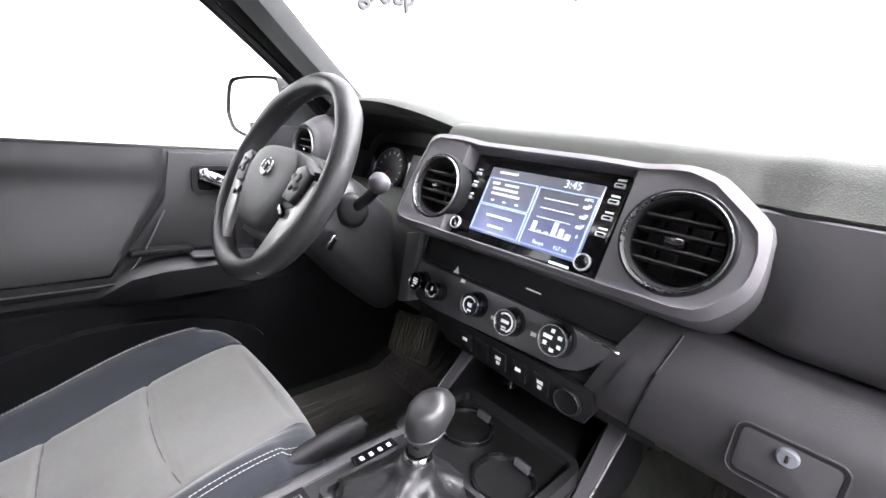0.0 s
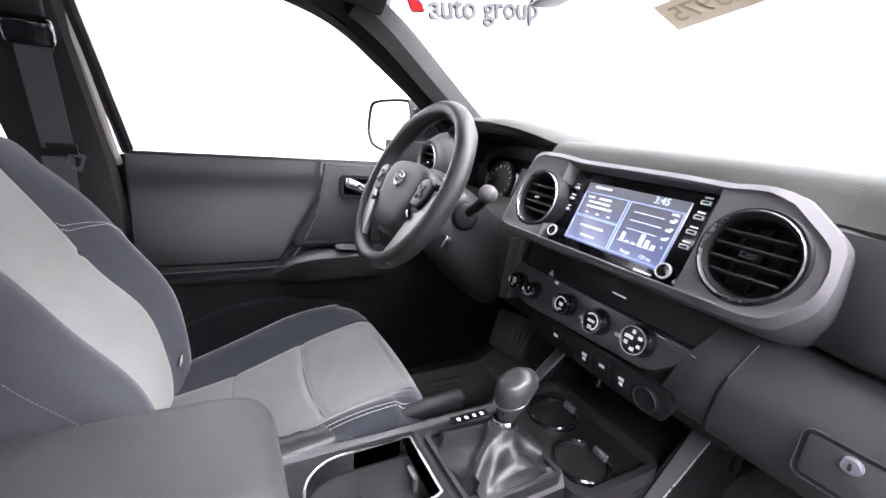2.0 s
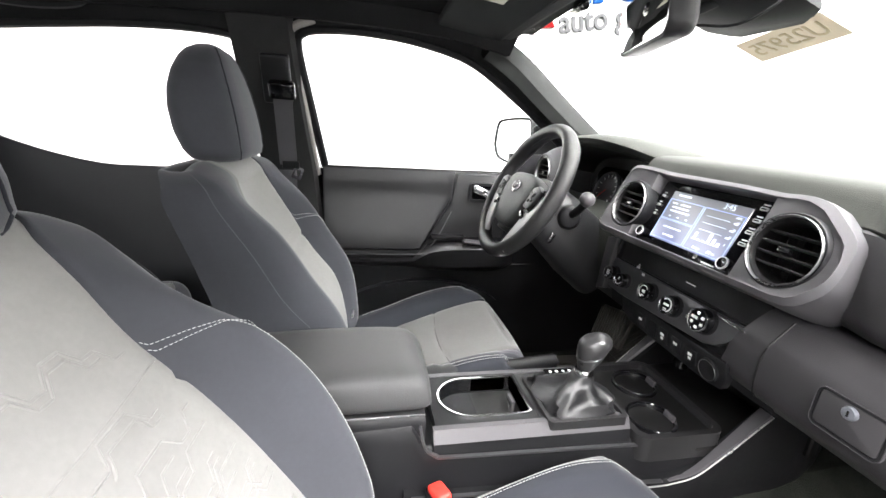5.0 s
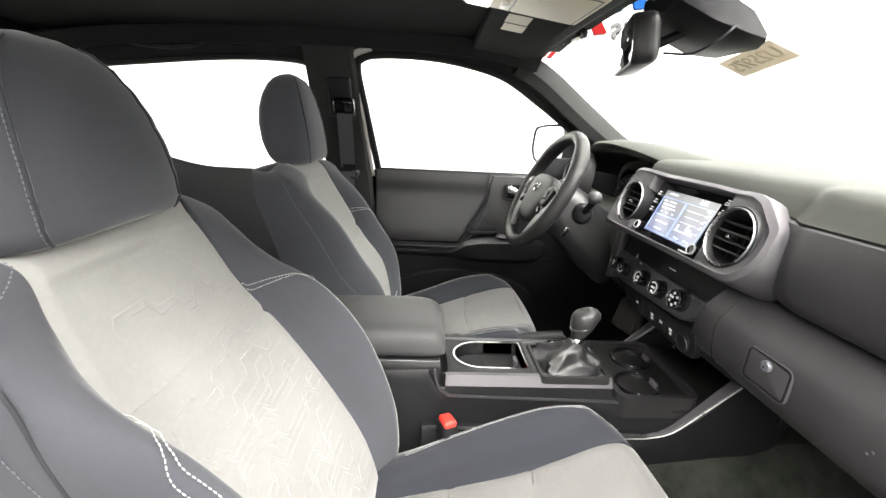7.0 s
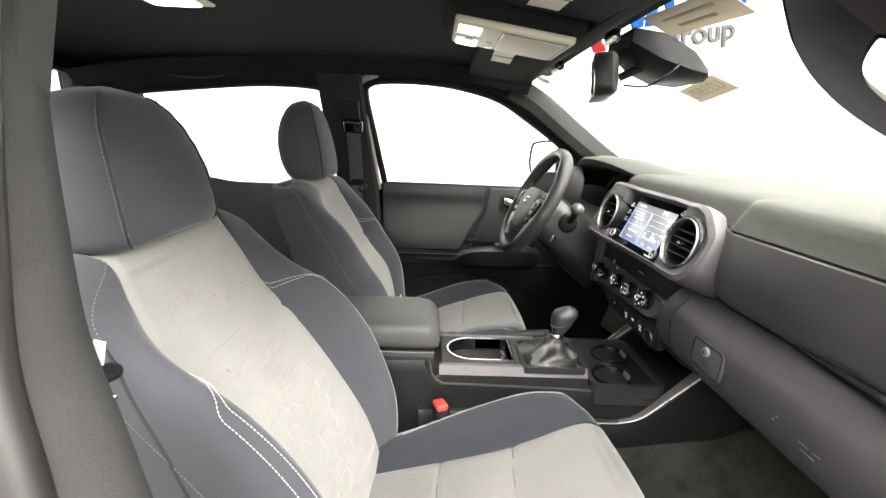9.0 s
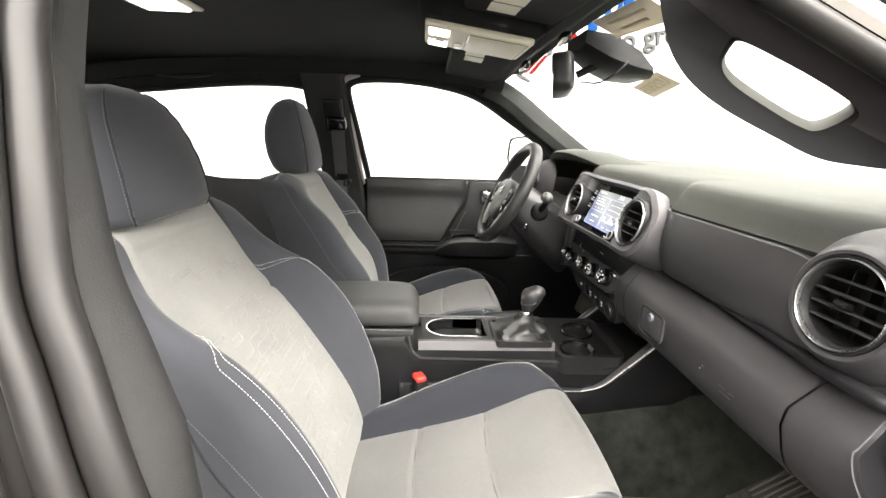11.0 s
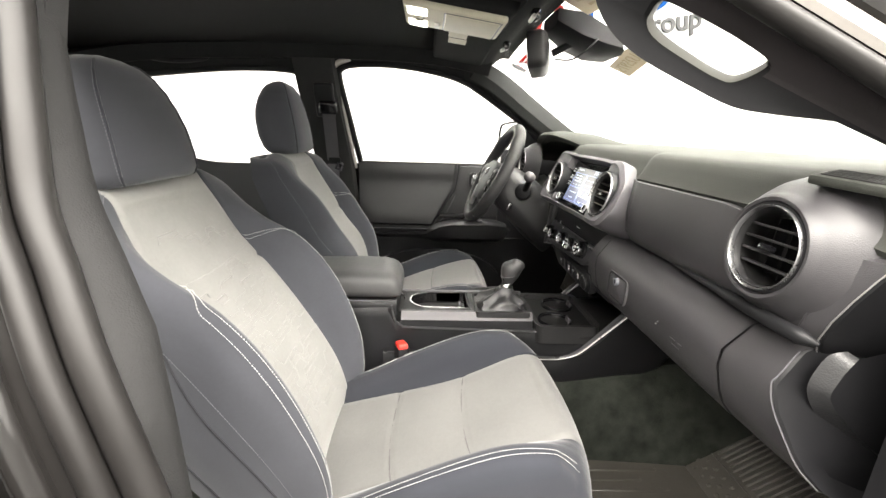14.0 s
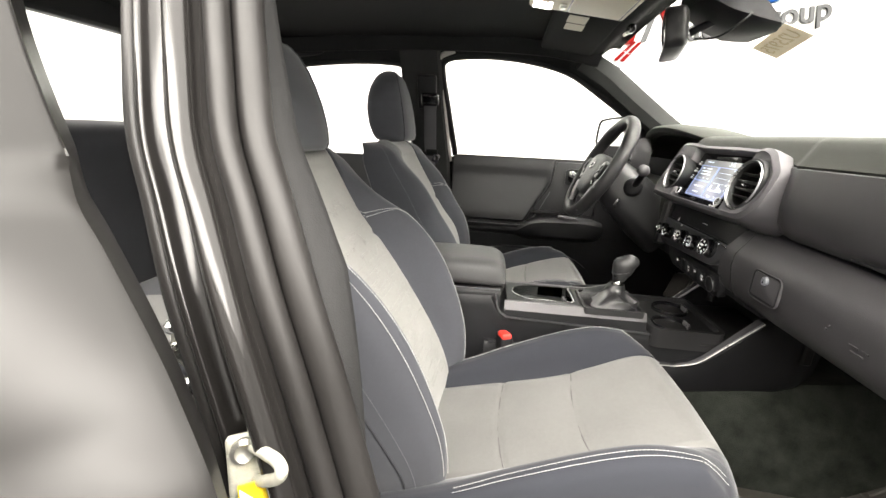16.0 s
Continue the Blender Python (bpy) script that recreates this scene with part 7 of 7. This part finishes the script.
tagged(inn, "grey moulded trim inside the doorway edge", "pillar", "pillars", "structure")
PSEC = spline([(0.010, -0.010, 0), (0.018, -0.022, 0), (0.026, -0.026, 0), (0.034, -0.0255, 0), (0.041, -0.030, 0), (0.043, -0.036, 0), (0.038, -0.042, 0), (0.026, -0.046, 0), (0.017, -0.052, 0), (0.015, -0.060, 0), (0.020, -0.067, 0), (0.026, -0.070, 0), (0.026, -0.075, 0), (0.016, -0.079, 0), (-0.02, -0.083, 0), (-0.06, -0.086, 0)], 70)
pil = part("b_pillar_outer", pillar_loft([(p.x, p.y) for p in PSEC]), M_PAINT)
tagged(pil, "grey metallic door pillar in the open doorway", "pillar", "pillars", "structure")
rseal = part("rear_door_seal", sweep(spline([(x + 0.018, y - 0.084, z) for x, y, z in LOW], 60), circle(0.006, 10), up=(1, 0.3, 0)), M_RUBBER)
tagged(rseal, "dark rubber weatherstrip of the rear doorway", "door seal", "", "structure")
rocker = part("door_sill", loft([[(0.70, y, 0.60), (0.80, y, 0.60), (0.84, y, 0.56), (0.86, y, 0.45), (0.70, y, 0.45)] for y in (-1.6, -0.6, 0.5)]), M_PAINT)
tagged(rocker, "grey metallic door sill", "sill", "", "structure")
striker = thing("door_striker", "pale wax-coated door striker on the dark pillar", "door striker", at=(0.80, -0.61, 1.13))
ST = pose(0.806, -0.607, 1.139, 0, -12, 32)
under(part("plate", rbox(0.008, 0.030, 0.050, 0.0135, 4, ST), M_WAX), striker)
under(part("loop", tube(spline([(0.810, -0.602, 1.134), (0.822, -0.588, 1.147), (0.829, -0.576, 1.158), (0.830, -0.573, 1.165), (0.824, -0.580, 1.166), (0.808, -0.604, 1.158)], 26), 0.0038, 10), M_WAX), striker)
for z in (0.016, -0.016):
    under(part("bolt", lathe([(0.0085, 0), (0.0085, 0.004), (0.006, 0.006), (0.004, 0.0045), (0, 0.0045)], 14, ST @ pose(0.004, -0.004, z, 0, 0, 90)), M_STEEL), striker)
stk = thing("warning_sticker", "yellow warning sticker with a white corner below the striker", "sticker", at=(0.81, -0.6, 1.09))
SK = pose(0.816, -0.594, 1.122, 0, -6, 32)
under(part("sticker", rbox(0.002, 0.030, 0.036, 0.0006, 1, SK), M_YELLOW), stk)
under(part("white_corner", prism([(-0.014, -0.016), (0.014, -0.016), (-0.014, 0.016)], 0.001, 0.0, SK @ pose(0.0016, 0, 0, 0, 0, 90)), M_WHITE, None, "white printed corner"), stk)
hng = thing("check_strap", "bright steel check strap and hinge pieces", "check strap", at=(0.77, -0.68, 1.2))
for k, (x, y, z) in enumerate(((0.752, -0.692, 1.212), (0.758, -0.686, 1.196), (0.770, -0.678, 1.168), (0.776, -0.672, 1.150), (0.786, -0.663, 1.118), (0.794, -0.656, 1.086))):
    under(part("hinge_leaf", rbox(0.026 - 0.003 * k, 0.014, 0.010 + 0.003 * (k % 2), 0.004, 2, pose(x, y, z, 25 * k, 20 - 15 * k, 40 * k)), M_CHROME), hng)
    under(part("hinge_pin", lathe([(0, -0.013), (0.005, -0.013), (0.006, -0.011), (0.006, 0.011), (0.004, 0.013), (0, 0.013)], 12, pose(x + 0.006, y + 0.003, z - 0.006, -90 + 30 * k, 20 * k)), M_STEEL), hng)

rd2 = thing("open_rear_door", "grey metallic rear door standing open", "car door", at=(0.85, -0.66, 0.5))
RE = spline([(0.80, -0.731, 1.46), (0.822, -0.701, 1.40), (0.845, -0.659, 1.335), (0.858, -0.628, 1.30), (0.875, -0.590, 1.25), (0.895, -0.557, 1.19), (0.905, -0.542, 1.05), (0.90, -0.545, 0.85), (0.88, -0.56, 0.60)], 130)
DD = Vector((0.62, -0.785, 0))
DN = Vector((0.785, 0.62, 0))


def swell(z):
    """Outward swell of the door skin, with a shoulder crease below the glass."""
    t = min(1, max(0, (1.345 - z) / 0.030))
    d = max(0, 1.295 - z)
    return -0.014 + 0.026 * t * t * (3 - 2 * t) - (0.40 * d * d if d < 0.20 else 0.016 + 0.16 * (d - 0.20))


rows = []
for L, q in ((0.02, -0.05), (0.004, -0.045), (0.0, -0.012), (0.001, 0.0), (0.006, 0.004), (0.05, 0.008), (0.2, 0.012), (0.5, 0.012), (0.85, 0.0)):
    rows.append([p + DD * L + DN * (q + (swell(p.z) if L > 0 else 0)) for p in RE])
under(part("outer_skin", loft(rows, False, False), M_DOOR, None, "grey metallic outer skin"), rd2)
under(part("inner_shell", loft([[p + DD * L - DN * 0.05 for p in RE] for L in (0.02, 0.4, 0.85)], False, False), M_BLACK), rd2)

# ---- outside: door mirror, bonnet, wipers, wall sign ----
dm = thing("door_mirror", "black door mirror housing with bright glass", "door mirror", at=(-0.88, 0.03, 1.36))
DM = pose(-0.912, 0.008, 1.374, 0, 0, 25)
mo = [(p.x, p.z) for p in spline([(-0.095, 0, -0.02), (-0.085, 0, 0.055), (-0.05, 0, 0.075), (0.06, 0, 0.082), (0.088, 0, 0.065), (0.092, 0, -0.03), (0.07, 0, -0.07), (0.0, 0, -0.082), (-0.07, 0, -0.065), (-0.095, 0, -0.02)], 46)][:-1]
under(part("housing", xf(loft([[(x * k, y, z * k) for x, z in mo] for k, y in ((0.90, 0.012), (0.985, 0.0), (1.0, 0.008), (0.98, 0.05), (0.8, 0.085), (0.5, 0.10))]), DM), M_BLACK), dm)
under(part("mirror_glass", xf(prism([(x * 0.90, z * 0.90) for x, z in mo], 0.003, 0.0), DM @ pose(0, 0.006, 0)), M_MIRROR, None, "bright mirror glass"), dm)
under(part("arm", rbox(0.10, 0.05, 0.05, 0.012, 3, pose(-0.80, 0.05, 1.305)), M_BLACK), dm)
bon = thing("bonnet", "grey metallic bonnet beyond the windshield", "bonnet", at=(0, 1.0, 1.2))
under(part("panel", sheet(lambda u, v: (u * 0.74, 0.70 + v * 0.95, 1.325 + 0.055 * min(1, v / 0.3) ** 2 * (3 - 2 * min(1, v / 0.3)) * (1 - min(1, max(0, (abs(u) - 0.42) / 0.14))) ** 2 * (3 - 2 * (1 - min(1, max(0, (abs(u) - 0.42) / 0.14)))) - 0.06 * v * v), lerp_steps(-1, 1, 33), lerp_steps(0, 1, 20), 0.02), M_PAINT), bon)
cow = part("cowl", rbox(1.36, 0.12, 0.03, 0.008, 2, pose(0, 0.655, 1.315, -4)), M_BLACK)
tagged(cow, "black plastic cowl under the wipers", "cowl", "", "structure")
for xa, xb in ((-0.45, 0.08), (0.10, 0.58)):
    wp = thing("wiper", "black windshield wiper resting on the glass", "wiper", "wipers", at=(xa, 0.56, 1.34))
    under(part("arm", tube([(xa, 0.565, 1.335), ((xa + xb) / 2, 0.535, 1.345), (xb, 0.505, 1.358)], 0.004, 6), M_BLACK), wp)
    under(part("blade", rbox(xb - xa, 0.007, 0.006, 0.002, 1, pose((xa + xb) / 2 + 0.05, 0.500, 1.354)), M_BLACK), wp)

# wall sign: abstract coloured shapes on the booth wall
sign = thing("wall_sign", "dealer sign of red, blue and grey shapes on the wall", "sign", at=(-2.47, 1.27, 2.19))
SM = pose(-2.475, 1.27, 2.185, 0, 0, 90) @ pose(0, 0, 0, 0, -10, 0)
SG = SM @ pose(-0.11, 0, 0.115) @ Matrix.Diagonal((0.9, 1, 0.9, 1))


def spart(name, pts, material, d=0.02):
    under(part(name, prism(pts, d, 0.0, SG @ pose(0, -d, 0)), material, None, "", False), sign)


spart("red_stroke", [(-0.86, -0.12), (-0.80, -0.12), (-0.56, 0.42), (-0.63, 0.42)], M_LRED)
spart("red_stroke", [(-0.62, 0.16), (-0.55, 0.16), (-0.42, -0.12), (-0.52, -0.12)], M_LRED)
spart("grey_stroke", [(-0.74, -0.12), (-0.70, -0.12), (-0.60, 0.10), (-0.64, 0.10)], M_LGREY)
spart("blue_bar", [(-0.38, 0.02), (-0.30, 0.02), (-0.25, 0.32), (-0.33, 0.32)], M_LBLUE)
spart("blue_bar", [(-0.28, 0.32), (-0.25, 0.32), (-0.16, 0.10), (-0.16, 0.02), (-0.20, 0.02)], M_LBLUE)
spart("blue_bar", [(-0.16, 0.02), (-0.16, 0.10), (-0.03, 0.32), (-0.06, 0.32), (-0.12, 0.02)], M_LBLUE)
spart("blue_bar", [(-0.10, 0.02), (-0.02, 0.02), (0.04, 0.32), (-0.04, 0.32)], M_LBLUE)


def sring(cx, cz, rx, rz, w, material):
    n = 32
    o = [(cx + rx * math.cos(2 * math.pi * i / n), cz + rz * math.sin(2 * math.pi * i / n)) for i in range(n)]
    q = [(cx + (rx - w) * math.cos(2 * math.pi * i / n), cz + (rz - w) * math.sin(2 * math.pi * i / n)) for i in range(n)]
    under(part("ring", frame_prism(o, q, 0.02, SG @ pose(0, -0.02, 0)), material, None, "", False), sign)


SW = pose(-2.475, 0, 0, 0, 0, 90)
for name, pts, material in (("red_stroke", [(0.331, 1.934), (0.362, 1.932), (0.478, 2.060), (0.453, 2.063)], M_LRED), ("red_stroke", [(0.378, 1.930), (0.407, 1.925), (0.512, 2.055), (0.490, 2.058)], M_LRED), ("grey_stroke", [(0.282, 1.924), (0.290, 1.905), (0.391, 1.866), (0.391, 1.882)], M_LGREY)):
    under(part(name, prism(pts, 0.02, 0.0, SW @ pose(0, -0.02, 0)), material, None, "", False), sign)
sring(0.22, 0.17, 0.16, 0.155, 0.07, M_LBLUE)
sring(0.58, 0.17, 0.15, 0.155, 0.07, M_LBLUE)
o = lettering("auto group", 0.205, SM @ pose(0.0, -0.012, 0.03, 90), M_LGREY, "sign_words", None, 0.008, 0.003)
under(o, sign)

# ---- small marks ----
abm = thing("embossed_mark", "faint raised warning marks on the glove box lid", "label", at=(0.50, 0.0, 1.1))
for x, y, z, w in ((0.470, 0.0085, 1.118, 0.014), (0.488, 0.0085, 1.118, 0.010), (0.476, 0.0095, 1.110, 0.020)):
    under(part("raised_bar", rbox(w, 0.0016, 0.0035, 0.0005, 1, pose(x, y, z, 15)), M_PAD2), abm)
for x, z in ((0.43, 1.128), (0.425, 1.122)):
    under(part("rivet_dot", lathe([(0.0018, -0.001), (0.0016, 0.0012), (0, 0.0016)], 10, pose(x, 0.0055, z)), M_SILVER), abm)
